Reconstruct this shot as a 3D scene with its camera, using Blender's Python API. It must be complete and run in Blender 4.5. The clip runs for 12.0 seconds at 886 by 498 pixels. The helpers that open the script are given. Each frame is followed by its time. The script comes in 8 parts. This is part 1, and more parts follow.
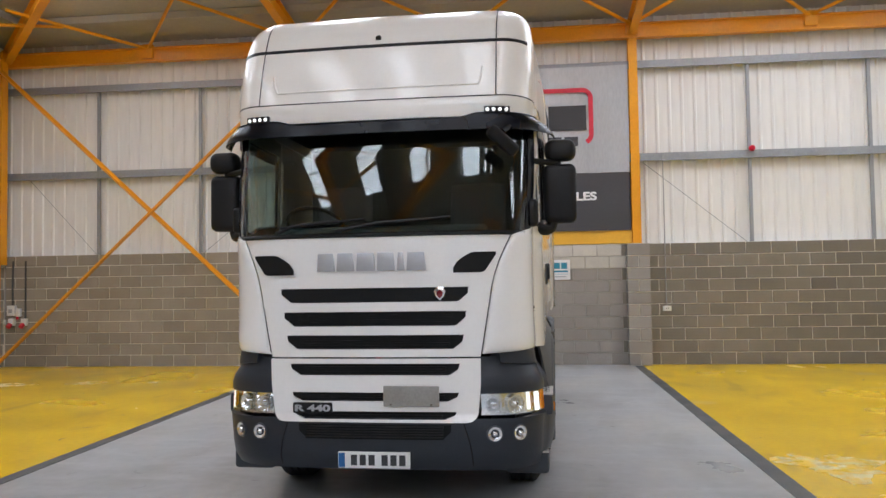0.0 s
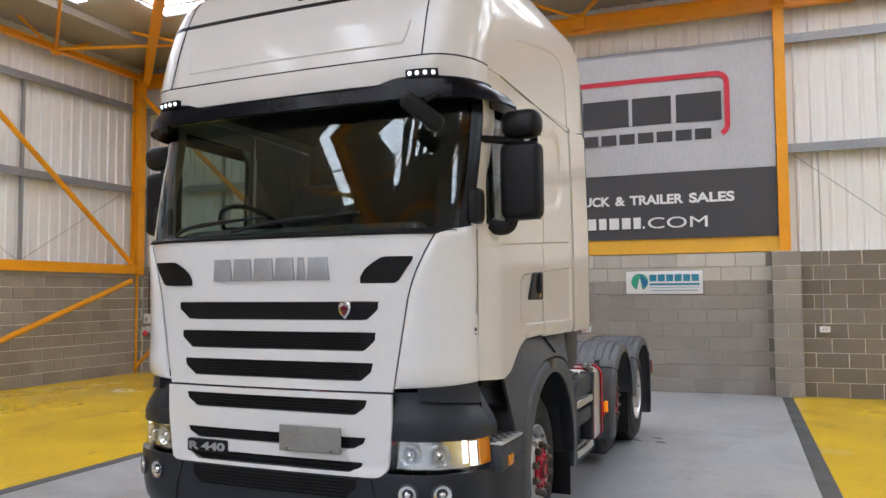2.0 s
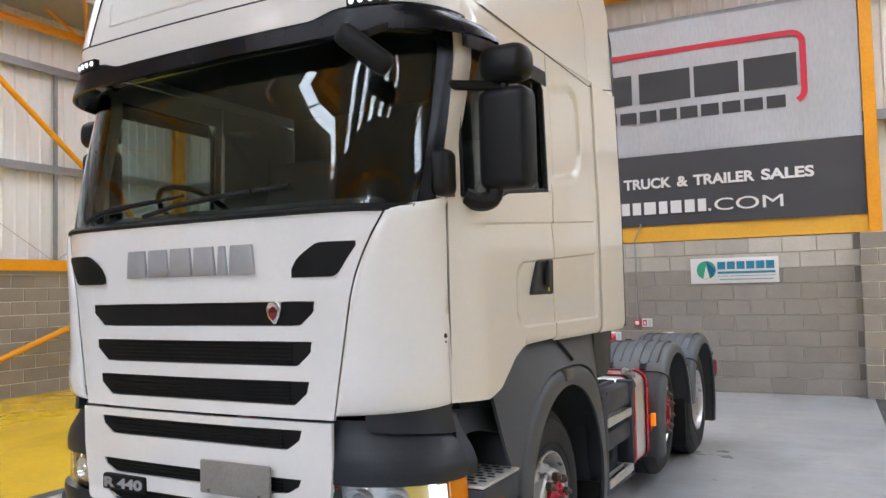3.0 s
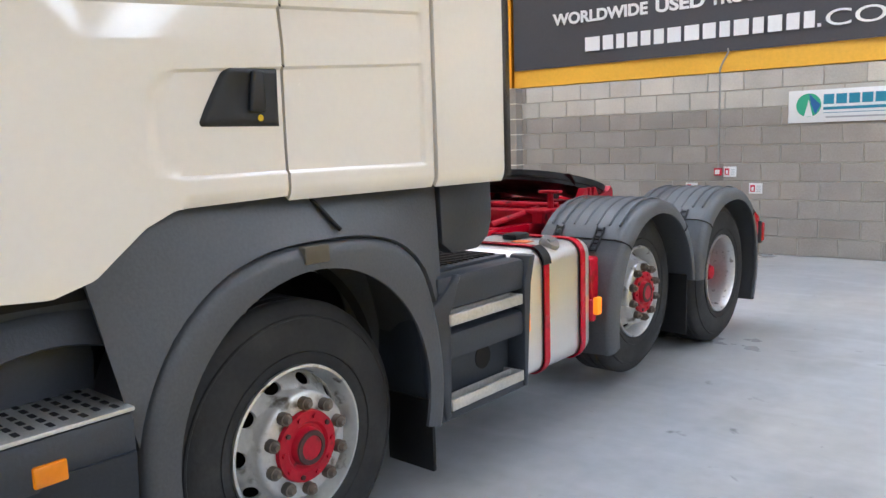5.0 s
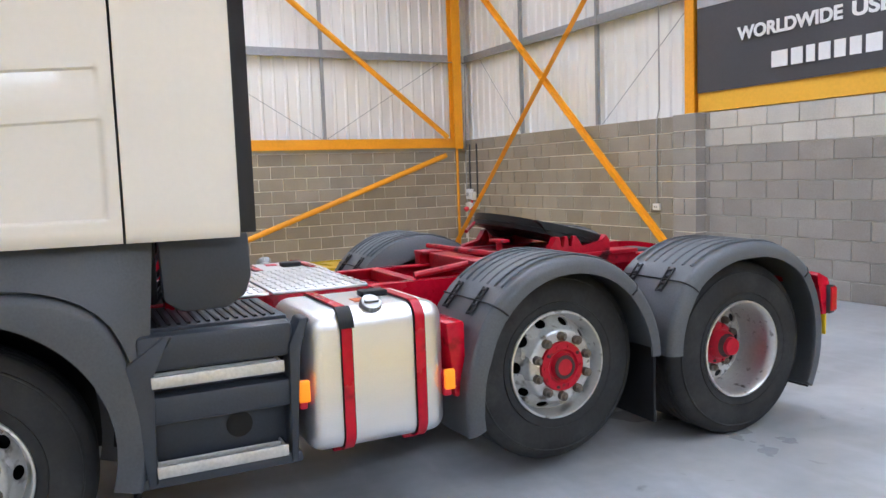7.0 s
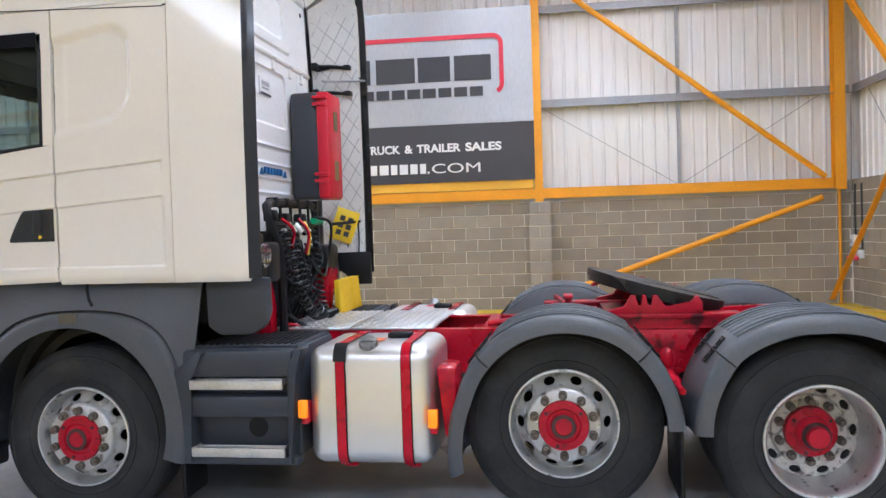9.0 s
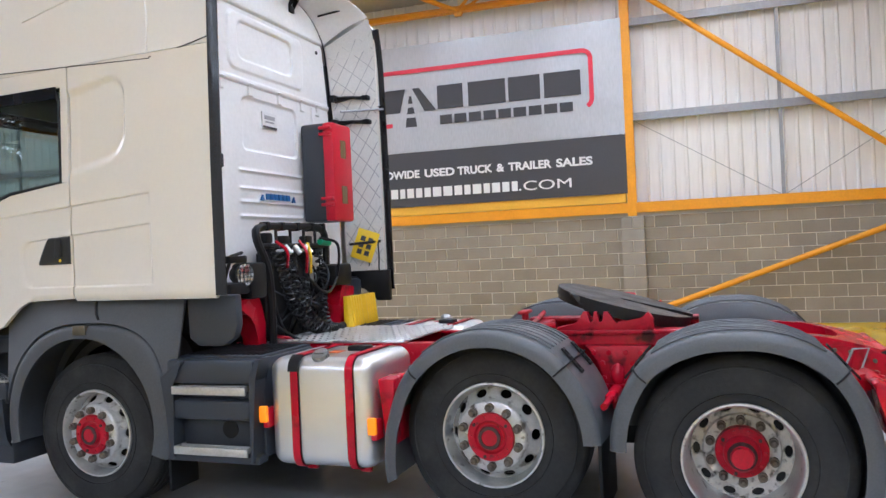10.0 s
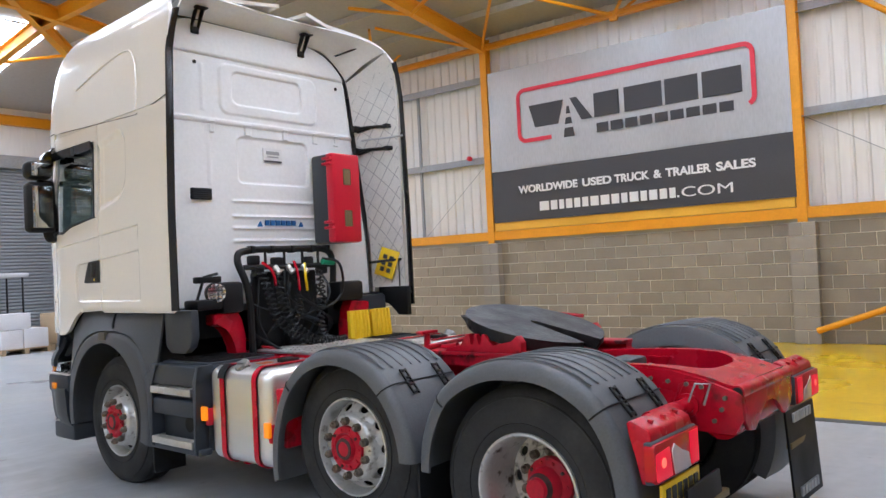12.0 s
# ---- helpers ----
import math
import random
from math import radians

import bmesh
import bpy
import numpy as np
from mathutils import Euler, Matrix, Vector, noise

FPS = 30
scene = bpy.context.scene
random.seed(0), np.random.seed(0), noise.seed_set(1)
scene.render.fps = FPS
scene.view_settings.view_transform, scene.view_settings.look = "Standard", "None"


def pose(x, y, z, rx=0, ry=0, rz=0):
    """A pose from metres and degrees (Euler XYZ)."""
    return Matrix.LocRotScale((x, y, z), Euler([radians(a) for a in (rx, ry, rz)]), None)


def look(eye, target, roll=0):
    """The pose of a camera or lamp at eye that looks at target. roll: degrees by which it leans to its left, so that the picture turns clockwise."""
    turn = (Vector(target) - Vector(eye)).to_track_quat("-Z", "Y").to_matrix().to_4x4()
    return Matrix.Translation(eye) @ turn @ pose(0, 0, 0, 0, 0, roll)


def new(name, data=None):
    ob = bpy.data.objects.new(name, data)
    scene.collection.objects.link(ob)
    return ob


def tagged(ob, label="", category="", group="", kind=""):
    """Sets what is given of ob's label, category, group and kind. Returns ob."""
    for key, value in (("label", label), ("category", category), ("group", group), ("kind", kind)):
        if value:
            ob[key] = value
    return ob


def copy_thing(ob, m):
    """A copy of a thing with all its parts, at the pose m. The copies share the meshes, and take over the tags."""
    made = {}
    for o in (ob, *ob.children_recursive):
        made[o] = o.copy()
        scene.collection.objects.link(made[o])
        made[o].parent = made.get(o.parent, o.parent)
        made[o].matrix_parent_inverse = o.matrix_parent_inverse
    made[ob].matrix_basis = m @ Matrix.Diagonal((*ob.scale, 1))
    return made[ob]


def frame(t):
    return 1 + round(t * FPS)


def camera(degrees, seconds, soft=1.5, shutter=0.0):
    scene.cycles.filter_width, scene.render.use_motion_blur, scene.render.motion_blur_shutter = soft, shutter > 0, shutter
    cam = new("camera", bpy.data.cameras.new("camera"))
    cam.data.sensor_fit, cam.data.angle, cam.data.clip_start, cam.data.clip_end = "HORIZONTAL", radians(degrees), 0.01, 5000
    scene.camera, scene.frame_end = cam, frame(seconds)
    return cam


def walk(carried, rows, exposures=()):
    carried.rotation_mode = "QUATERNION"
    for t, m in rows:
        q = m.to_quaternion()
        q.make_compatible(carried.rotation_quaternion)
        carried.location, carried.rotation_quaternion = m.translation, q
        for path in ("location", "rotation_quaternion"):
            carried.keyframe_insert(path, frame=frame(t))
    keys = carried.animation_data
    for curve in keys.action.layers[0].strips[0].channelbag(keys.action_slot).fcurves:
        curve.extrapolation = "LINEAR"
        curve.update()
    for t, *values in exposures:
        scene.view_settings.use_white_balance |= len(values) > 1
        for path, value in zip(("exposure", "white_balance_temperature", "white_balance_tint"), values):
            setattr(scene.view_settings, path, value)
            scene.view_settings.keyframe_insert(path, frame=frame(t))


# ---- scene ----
cam = camera(59.8, 12.0)

PATH = [
    (0, (0.033, 0.16, 1.735), (-0.225, 2.141, 1.815), -0.9),
    (0.5, (0.522, 0.418, 1.74), (0.14, 2.38, 1.809), -0.7),
    (1, (0.898, 0.814, 1.735), (0.404, 2.751, 1.802), -0.6),
    (1.5, (1.253, 1.26, 1.732), (0.626, 3.157, 1.812), -0.6),
    (2, (1.431, 1.797, 1.722), (0.678, 3.646, 1.839), -0.4),
    (2.5, (1.507, 2.37, 1.727), (0.656, 4.175, 1.861), -0.7),
    (3, (1.481, 2.98, 1.723), (0.555, 4.75, 1.826), -1.4),
    (3.5, (1.437, 3.585, 1.712), (0.476, 5.339, 1.716), -2.7),
    (3.7, (1.49, 3.812, 1.677), (0.519, 5.56, 1.634), -3.3),
    (5.3, (2.307, 5.628, 1.613), (0.969, 7.084, 1.31), -1.7),
    (5.5, (2.414, 5.863, 1.63), (1.023, 7.27, 1.334), -1.8),
    (6, (2.765, 6.411, 1.629), (1.236, 7.669, 1.354), -2.2),
    (6.5, (3.115, 6.937, 1.617), (1.452, 8.024, 1.388), -2.5),
    (6.7, (3.228, 7.161, 1.632), (1.518, 8.175, 1.418), -2.3),
    (8.3, (4.077, 8.976, 1.705), (2.082, 9.067, 1.599), -1.4),
    (8.5, (4.113, 9.21, 1.674), (2.116, 9.177, 1.581), -1.5),
    (9, (4.176, 9.818, 1.684), (2.196, 9.54, 1.631), -1.8),
    (9.5, (4.224, 10.462, 1.688), (2.286, 9.968, 1.67), -2.3),
    (10, (4.153, 11.067, 1.66), (2.265, 10.407, 1.663), -2.6),
    (10.5, (4.091, 11.694, 1.682), (2.268, 10.87, 1.683), -2.6),
    (11, (3.867, 12.25, 1.678), (2.126, 11.265, 1.688), -3.2),
    (11.5, (3.631, 12.843, 1.69), (1.979, 11.715, 1.729), -2.9),
    (12, (3.245, 13.302, 1.67), (1.697, 12.037, 1.717), -2.8),
]
walk(cam, [(t, look(eye, target, roll)) for t, eye, target, roll in PATH], exposures=[(0, -0.36, 6350, 4), (2.0, -0.28, 6200, 4), (3.0, -0.10, 6180, 4), (3.7, 0.03, 6080, 3), (5.5, 0.22, 5800, 3), (8.5, 0.17, 5680, 4), (10.0, 0.12, 5720, 4), (11.0, 0.0, 5820, 4), (12, -0.08, 5910, 4)])

# ---- world and light ----
world = bpy.data.worlds.new("world")
scene.world = world
world.use_nodes = True
wn = world.node_tree.nodes
sky = wn.new("ShaderNodeTexSky")
sky.sky_type = "NISHITA"
sky.sun_disc = False
sky.sun_elevation, sky.sun_rotation = radians(50), radians(200)
world.node_tree.links.new(sky.outputs[0], wn["Background"].inputs[0])
wn["Background"].inputs[1].default_value = 0.1
scene.view_settings.exposure = 0.0
DAY = 9.0          # brightness of the daylight panels in the roof


# ---- materials ----
def mat(name, col, rough=0.5, metal=0.0, var=0.12, big=1.2, fine=30.0, bump=0.15, coat=0.0, col2=None, spot=0.0,
        rvar=0.1, rand=0.0, spec=0.5, smear=(), cover=(0.55, 0.75), stretch=(1, 1, 1)):
    m = bpy.data.materials.new(name)
    m.use_nodes = True
    nt = m.node_tree
    n, l = nt.nodes, nt.links
    b = n["Principled BSDF"]
    geo = n.new("ShaderNodeNewGeometry")
    mp = n.new("ShaderNodeMapping")
    mp.inputs["Scale"].default_value = stretch
    l.new(geo.outputs["Position"], mp.inputs["Vector"])
    a = n.new("ShaderNodeTexNoise")
    a.inputs["Scale"].default_value, a.inputs["Detail"].default_value = big, 6
    f = n.new("ShaderNodeTexNoise")
    f.inputs["Scale"].default_value, f.inputs["Detail"].default_value = fine, 4
    l.new(mp.outputs[0], a.inputs["Vector"])
    l.new(mp.outputs[0], f.inputs["Vector"])
    add = n.new("ShaderNodeMath")
    add.operation = "ADD"
    l.new(a.outputs["Fac"], add.inputs[0])
    l.new(f.outputs["Fac"], add.inputs[1])
    rng = n.new("ShaderNodeMapRange")
    rng.inputs["From Min"].default_value, rng.inputs["From Max"].default_value = 0.65, 1.35
    rng.inputs["To Min"].default_value, rng.inputs["To Max"].default_value = 1 - var, 1 + var
    l.new(add.outputs[0], rng.inputs["Value"])
    fac = rng.outputs[0]
    if rand:
        oi = n.new("ShaderNodeObjectInfo")
        r2 = n.new("ShaderNodeMapRange")
        r2.inputs["To Min"].default_value, r2.inputs["To Max"].default_value = 1 - rand, 1 + rand
        l.new(oi.outputs["Random"], r2.inputs["Value"])
        isl = n.new("ShaderNodeMapRange")
        isl.inputs["To Min"].default_value, isl.inputs["To Max"].default_value = 1 - rand, 1 + rand
        l.new(geo.outputs["Random Per Island"], isl.inputs["Value"])
        for extra in (r2, isl):
            mu = n.new("ShaderNodeMath")
            mu.operation = "MULTIPLY"
            l.new(fac, mu.inputs[0])
            l.new(extra.outputs[0], mu.inputs[1])
            fac = mu.outputs[0]
    src = n.new("ShaderNodeRGB")
    src.outputs[0].default_value = (*col, 1)
    base = src.outputs[0]
    if col2:
        rp = n.new("ShaderNodeMapRange")
        rp.inputs["From Min"].default_value, rp.inputs["From Max"].default_value = cover
        g = n.new("ShaderNodeTexNoise")
        g.inputs["Scale"].default_value, g.inputs["Detail"].default_value = spot or big * 1.7, 8
        l.new(mp.outputs[0], g.inputs["Vector"])
        l.new(g.outputs["Fac"], rp.inputs["Value"])
        mx = n.new("ShaderNodeMix")
        mx.data_type = "RGBA"
        l.new(rp.outputs[0], mx.inputs["Factor"])
        l.new(base, mx.inputs[6])
        mx.inputs[7].default_value = (*col2, 1)
        base = mx.outputs[2]
    for scol, sscale, lo_, hi_, sst in smear:
        m2 = n.new("ShaderNodeMapping")
        m2.inputs["Scale"].default_value = sst
        m2.inputs["Rotation"].default_value = (0, 0, 0.5 + sscale)
        l.new(geo.outputs["Position"], m2.inputs["Vector"])
        s2 = n.new("ShaderNodeTexNoise")
        s2.inputs["Scale"].default_value, s2.inputs["Detail"].default_value, s2.inputs["Distortion"].default_value = sscale, 4, 0.6
        l.new(m2.outputs[0], s2.inputs["Vector"])
        r3 = n.new("ShaderNodeMapRange")
        r3.inputs["From Min"].default_value, r3.inputs["From Max"].default_value = lo_, hi_
        l.new(s2.outputs["Fac"], r3.inputs["Value"])
        mx = n.new("ShaderNodeMix")
        mx.data_type = "RGBA"
        l.new(r3.outputs[0], mx.inputs["Factor"])
        l.new(base, mx.inputs[6])
        mx.inputs[7].default_value = (*scol, 1)
        base = mx.outputs[2]
    sc = n.new("ShaderNodeVectorMath")
    sc.operation = "SCALE"
    l.new(base, sc.inputs[0])
    l.new(fac, sc.inputs["Scale"])
    l.new(sc.outputs[0], b.inputs["Base Color"])
    rr = n.new("ShaderNodeMapRange")
    rr.inputs["From Min"].default_value, rr.inputs["From Max"].default_value = 0.3, 0.7
    rr.inputs["To Min"].default_value, rr.inputs["To Max"].default_value = max(0.02, rough - rvar), min(1, rough + rvar)
    l.new(a.outputs["Fac"], rr.inputs["Value"])
    l.new(rr.outputs[0], b.inputs["Roughness"])
    b.inputs["Metallic"].default_value = metal
    b.inputs["Coat Weight"].default_value = coat
    b.inputs["Specular IOR Level"].default_value = spec
    b.inputs["Coat Roughness"].default_value = 0.06
    if bump:
        bp = n.new("ShaderNodeBump")
        bp.inputs["Strength"].default_value, bp.inputs["Distance"].default_value = bump, 0.01
        l.new(f.outputs["Fac"], bp.inputs["Height"])
        l.new(bp.outputs[0], b.inputs["Normal"])
    return m


def glow(name, col, power):
    m = bpy.data.materials.new(name)
    m.use_nodes = True
    b = m.node_tree.nodes["Principled BSDF"]
    b.inputs["Base Color"].default_value = (*col, 1)
    b.inputs["Emission Color"].default_value = (*col, 1)
    b.inputs["Emission Strength"].default_value = power
    return m


def glassy(name, col, rough=0.0):
    m = bpy.data.materials.new(name)
    m.use_nodes = True
    b = m.node_tree.nodes["Principled BSDF"]
    b.inputs["Base Color"].default_value = (*col, 1)
    b.inputs["Roughness"].default_value = rough
    b.inputs["Transmission Weight"].default_value = 1.0
    b.inputs["IOR"].default_value = 1.52
    return m


M_floor = mat("grey floor paint", (0.37, 0.385, 0.40), 0.32, 0, 0.10, 0.5, 9, 0.03, col2=(0.47, 0.455, 0.42), spot=0.6, cover=(0.46, 0.78), rvar=0.07,
              smear=(((0.23, 0.23, 0.225), 1.1, 0.48, 0.84, (1, 0.35, 1)), ((0.48, 0.49, 0.50), 2.3, 0.48, 0.95, (0.5, 1.4, 1)), ((0.13, 0.13, 0.13), 5.0, 0.68, 0.80, (1, 1, 1))))
M_yellow = mat("yellow floor paint", (0.78, 0.50, 0.008), 0.22, 0, 0.07, 0.6, 14, 0.03, col2=(0.80, 0.66, 0.25), spot=0.5, cover=(0.62, 0.80), rvar=0.10, smear=(((0.55, 0.36, 0.02), 1.6, 0.58, 0.78, (1, 0.4, 1)), ((0.30, 0.22, 0.06), 7.0, 0.70, 0.76, (1, 1, 1))))
M_line = mat("dark floor line", (0.075, 0.08, 0.085), 0.4, 0, 0.15, 2, 20, 0.05)
M_block = mat("concrete block", (0.285, 0.252, 0.205), 0.9, 0, 0.16, 2.5, 60, 0.5, rand=0.13)
M_block_brown = mat("brown concrete block", (0.20, 0.175, 0.14), 0.9, 0, 0.18, 2.5, 60, 0.5, rand=0.15)
M_block_pale = mat("pale concrete block", (0.54, 0.51, 0.45), 0.9, 0, 0.14, 2.5, 60, 0.5, rand=0.1)
M_block_grey = mat("grey concrete block", (0.305, 0.278, 0.245), 0.9, 0, 0.16, 2.5, 60, 0.5, rand=0.1)
M_mortar = mat("mortar", (0.80, 0.75, 0.65), 0.95, 0, 0.1, 4, 80, 0.3)
M_mortar_grey = mat("grey mortar", (0.40, 0.37, 0.32), 0.95, 0, 0.1, 4, 80, 0.3)
M_clad = mat("white wall sheet", (0.77, 0.76, 0.735), 0.45, 0, 0.06, 0.7, 12, 0.02, stretch=(1, 1, 0.15))
M_roof = mat("roof sheet", (0.42, 0.40, 0.365), 0.6, 0, 0.08, 0.8, 12, 0.02)
M_orange = mat("orange steel paint", (0.80, 0.34, 0.006), 0.42, 0, 0.10, 1.5, 25, 0.05)
M_rail = mat("yellow rail paint", (0.82, 0.45, 0.04), 0.42, 0, 0.08, 1.5, 25, 0.05)
M_galv = mat("galvanised steel", (0.33, 0.34, 0.35), 0.5, 0.5, 0.14, 2, 20, 0.05)
M_conduit = mat("grey conduit", (0.36, 0.36, 0.35), 0.5, 0.2, 0.1)
M_ban_silver = mat("silver banner vinyl", (0.45, 0.46, 0.475), 0.38, 0.40, 0.10, 0.9, 30, 0.06, stretch=(1, 1, 0.25))
M_ban_dark = mat("charcoal banner vinyl", (0.055, 0.055, 0.062), 0.5, 0, 0.08, 1, 30, 0.04)
M_ink = mat("dark print", (0.04, 0.04, 0.045), 0.5, 0, 0.05)
M_inkred = mat("red print", (0.62, 0.03, 0.06), 0.5, 0, 0.05)
M_inkwhite = mat("white print", (0.80, 0.80, 0.80), 0.5, 0, 0.04)
M_inkblue = mat("blue print", (0.02, 0.12, 0.33), 0.5, 0, 0.05)
M_inkgreen = mat("green print", (0.05, 0.38, 0.22), 0.5, 0, 0.05)
M_day = glow("daylight panel", (0.90, 0.93, 1.08), DAY)
M_shutter = mat("grey shutter steel", (0.30, 0.32, 0.34), 0.5, 0.2, 0.08)


# ---- mesh helpers ----
WORLDS = {}


def part(name, bm, material, parent=None, label="", smooth=40.0):
    """One mesh object out of bm, whose coordinates are the world's."""
    bmesh.ops.recalc_face_normals(bm, faces=bm.faces)
    me = bpy.data.meshes.new(name)
    bm.to_mesh(me)
    bm.free()
    co = np.empty(len(me.vertices) * 3, dtype=np.float32)
    me.vertices.foreach_get("co", co)
    co = co.reshape(-1, 3)
    lo, hi = co.min(0), co.max(0)
    c = Vector((float(lo[0] + hi[0]) / 2, float(lo[1] + hi[1]) / 2, float(lo[2])))
    me.transform(Matrix.Translation(-c))
    me.materials.append(material)
    if smooth:
        me.polygons.foreach_set("use_smooth", [True] * len(me.polygons))
        me.set_sharp_from_angle(angle=radians(smooth))
    ob = new(name, me)
    hold(ob, parent, Matrix.Translation(c))
    if label:
        tagged(ob, label)
    return ob


def hold(ob, parent, place):
    ob.matrix_basis = place
    WORLDS[ob.name] = place
    if parent:
        ob.parent = parent
        ob.matrix_parent_inverse = WORLDS[parent.name].inverted()


def thing(name, place, label, category, group="", kind=""):
    ob = new(name)
    ob.empty_display_size = 0.2
    hold(ob, None, Matrix.Translation(place))
    return tagged(ob, label, category, group, kind)


def box(bm, x0, x1, y0, y1, z0, z1, bev=0.0, seg=2, m=None):
    t = bmesh.new()
    bmesh.ops.create_cube(t, size=1)
    bmesh.ops.scale(t, vec=(x1 - x0, y1 - y0, z1 - z0), verts=t.verts)
    bmesh.ops.translate(t, vec=((x0 + x1) / 2, (y0 + y1) / 2, (z0 + z1) / 2), verts=t.verts)
    if bev:
        bmesh.ops.bevel(t, geom=t.edges, offset=bev, segments=seg, profile=0.5, affect="EDGES")
    if m is not None:
        bmesh.ops.transform(t, matrix=m, verts=t.verts)
    join(bm, t)
    return bm


def join(bm, t):
    me = bpy.data.meshes.new("tmp")
    t.to_mesh(me)
    t.free()
    bm.from_mesh(me)
    bpy.data.meshes.remove(me)


def prism(bm, pts, axis, a0, a1, bev=0.0, seg=2):
    """Extrude a polygon along an axis; pts are the two other coordinates in xyz order."""
    t = bmesh.new()
    def at(p, a):
        return {"x": (a, p[0], p[1]), "y": (p[0], a, p[1]), "z": (p[0], p[1], a)}[axis]
    v0 = [t.verts.new(at(p, a0)) for p in pts]
    v1 = [t.verts.new(at(p, a1)) for p in pts]
    t.faces.new(v0)
    t.faces.new(v1[::-1])
    k = len(pts)
    for i in range(k):
        t.faces.new((v0[i], v0[(i + 1) % k], v1[(i + 1) % k], v1[i]))
    if bev:
        bmesh.ops.bevel(t, geom=t.edges, offset=bev, segments=seg, profile=0.5, affect="EDGES")
    join(bm, t)
    return bm


def cyl(bm, p0, p1, r, n=16, r2=None):
    p0, p1 = Vector(p0), Vector(p1)
    d = p1 - p0
    bmesh.ops.create_cone(bm, cap_ends=True, segments=n, radius1=r, radius2=r if r2 is None else r2, depth=d.length,
                          matrix=Matrix.Translation((p0 + p1) / 2) @ d.to_track_quat("Z", "Y").to_matrix().to_4x4())
    return bm


def ball(bm, c, r, sx=1, sy=1, sz=1, u=16, v=10):
    bmesh.ops.create_uvsphere(bm, u_segments=u, v_segments=v, radius=r, matrix=Matrix.Translation(c) @ Matrix.Diagonal((sx, sy, sz, 1)))
    return bm


def sweep(bm, pts, r, n=8, closed=False):
    pts = [Vector(p) for p in pts]
    rings = []
    k = len(pts)
    up = None
    for i, p in enumerate(pts):
        a = pts[i - 1] if (i or closed) else p
        b = pts[(i + 1) % k] if (i < k - 1 or closed) else p
        d = (b - a).normalized()
        if up is None:
            up = d.orthogonal().normalized()
        side = d.cross(up).normalized()
        up = side.cross(d).normalized()
        rings.append([bm.verts.new(p + r * (math.cos(2 * math.pi * j / n) * side + math.sin(2 * math.pi * j / n) * up)) for j in range(n)])
    for i in range(k if closed else k - 1):
        a, b = rings[i], rings[(i + 1) % k]
        for j in range(n):
            bm.faces.new((a[j], a[(j + 1) % n], b[(j + 1) % n], b[j]))
    if not closed:
        bm.faces.new(rings[0][::-1])
        bm.faces.new(rings[-1])
    return bm


def smooth_line(pts, k=8):
    """Catmull-Rom through pts."""
    pts = [Vector(p) for p in pts]
    q = [2 * pts[0] - pts[1], *pts, 2 * pts[-1] - pts[-2]]
    out = []
    for i in range(1, len(q) - 2):
        for j in range(k):
            t = j / k
            a, b, c, d = q[i - 1], q[i], q[i + 1], q[i + 2]
            out.append(0.5 * (2 * b + (c - a) * t + (2 * a - 5 * b + 4 * c - d) * t * t + (3 * b - a - 3 * c + d) * t ** 3))
    return out + [pts[-1]]


def lathe(bm, prof, m, n=40):
    """Turn (radius, height) pairs about local z, placed by m."""
    rings = []
    for r, h in prof:
        if r < 1e-5:
            rings.append([bm.verts.new(m @ Vector((0, 0, h)))])
        else:
            rings.append([bm.verts.new(m @ Vector((r * math.cos(2 * math.pi * j / n), r * math.sin(2 * math.pi * j / n), h))) for j in range(n)])
    for a, b in zip(rings, rings[1:]):
        for j in range(n):
            va = [a[j % len(a)], a[(j + 1) % len(a)]]
            vb = [b[(j + 1) % len(b)], b[j % len(b)]]
            f = list(dict.fromkeys(va + vb))
            if len(f) > 2:
                bm.faces.new(f)
    return bm


def shell(bm, grid, thick, closed=False):
    """A curved sheet with thickness; grid[i][j] are points, thickened against the normal."""
    g = [[Vector(p) for p in row] for row in grid]
    a, b = len(g), len(g[0])
    back = []
    for i in range(a):
        row = []
        for j in range(b):
            du = g[min(i + 1, a - 1)][j] - g[max(i - 1, 0)][j]
            dv = g[i][min(j + 1, b - 1)] - g[i][max(j - 1, 0)]
            nn = du.cross(dv)
            nn = nn.normalized() if nn.length > 1e-9 else Vector((0, 0, 1))
            row.append(g[i][j] - thick * nn)
        back.append(row)
    f = [[bm.verts.new(p) for p in row] for row in g]
    k = [[bm.verts.new(p) for p in row] for row in back]
    def quad(*v):
        v = list(dict.fromkeys(v))
        if len(v) > 2:
            bm.faces.new(v)
    for i in range(a - 1):
        for j in range(b - 1):
            quad(f[i][j], f[i + 1][j], f[i + 1][j + 1], f[i][j + 1])
            quad(k[i][j], k[i][j + 1], k[i + 1][j + 1], k[i + 1][j])
    for i in range(a - 1):
        quad(f[i][0], k[i][0], k[i + 1][0], f[i + 1][0])
        quad(f[i][-1], f[i + 1][-1], k[i + 1][-1], k[i][-1])
    for j in range(b - 1):
        quad(f[0][j], f[0][j + 1], k[0][j + 1], k[0][j])
        quad(f[-1][j], k[-1][j], k[-1][j + 1], f[-1][j + 1])
    return bm


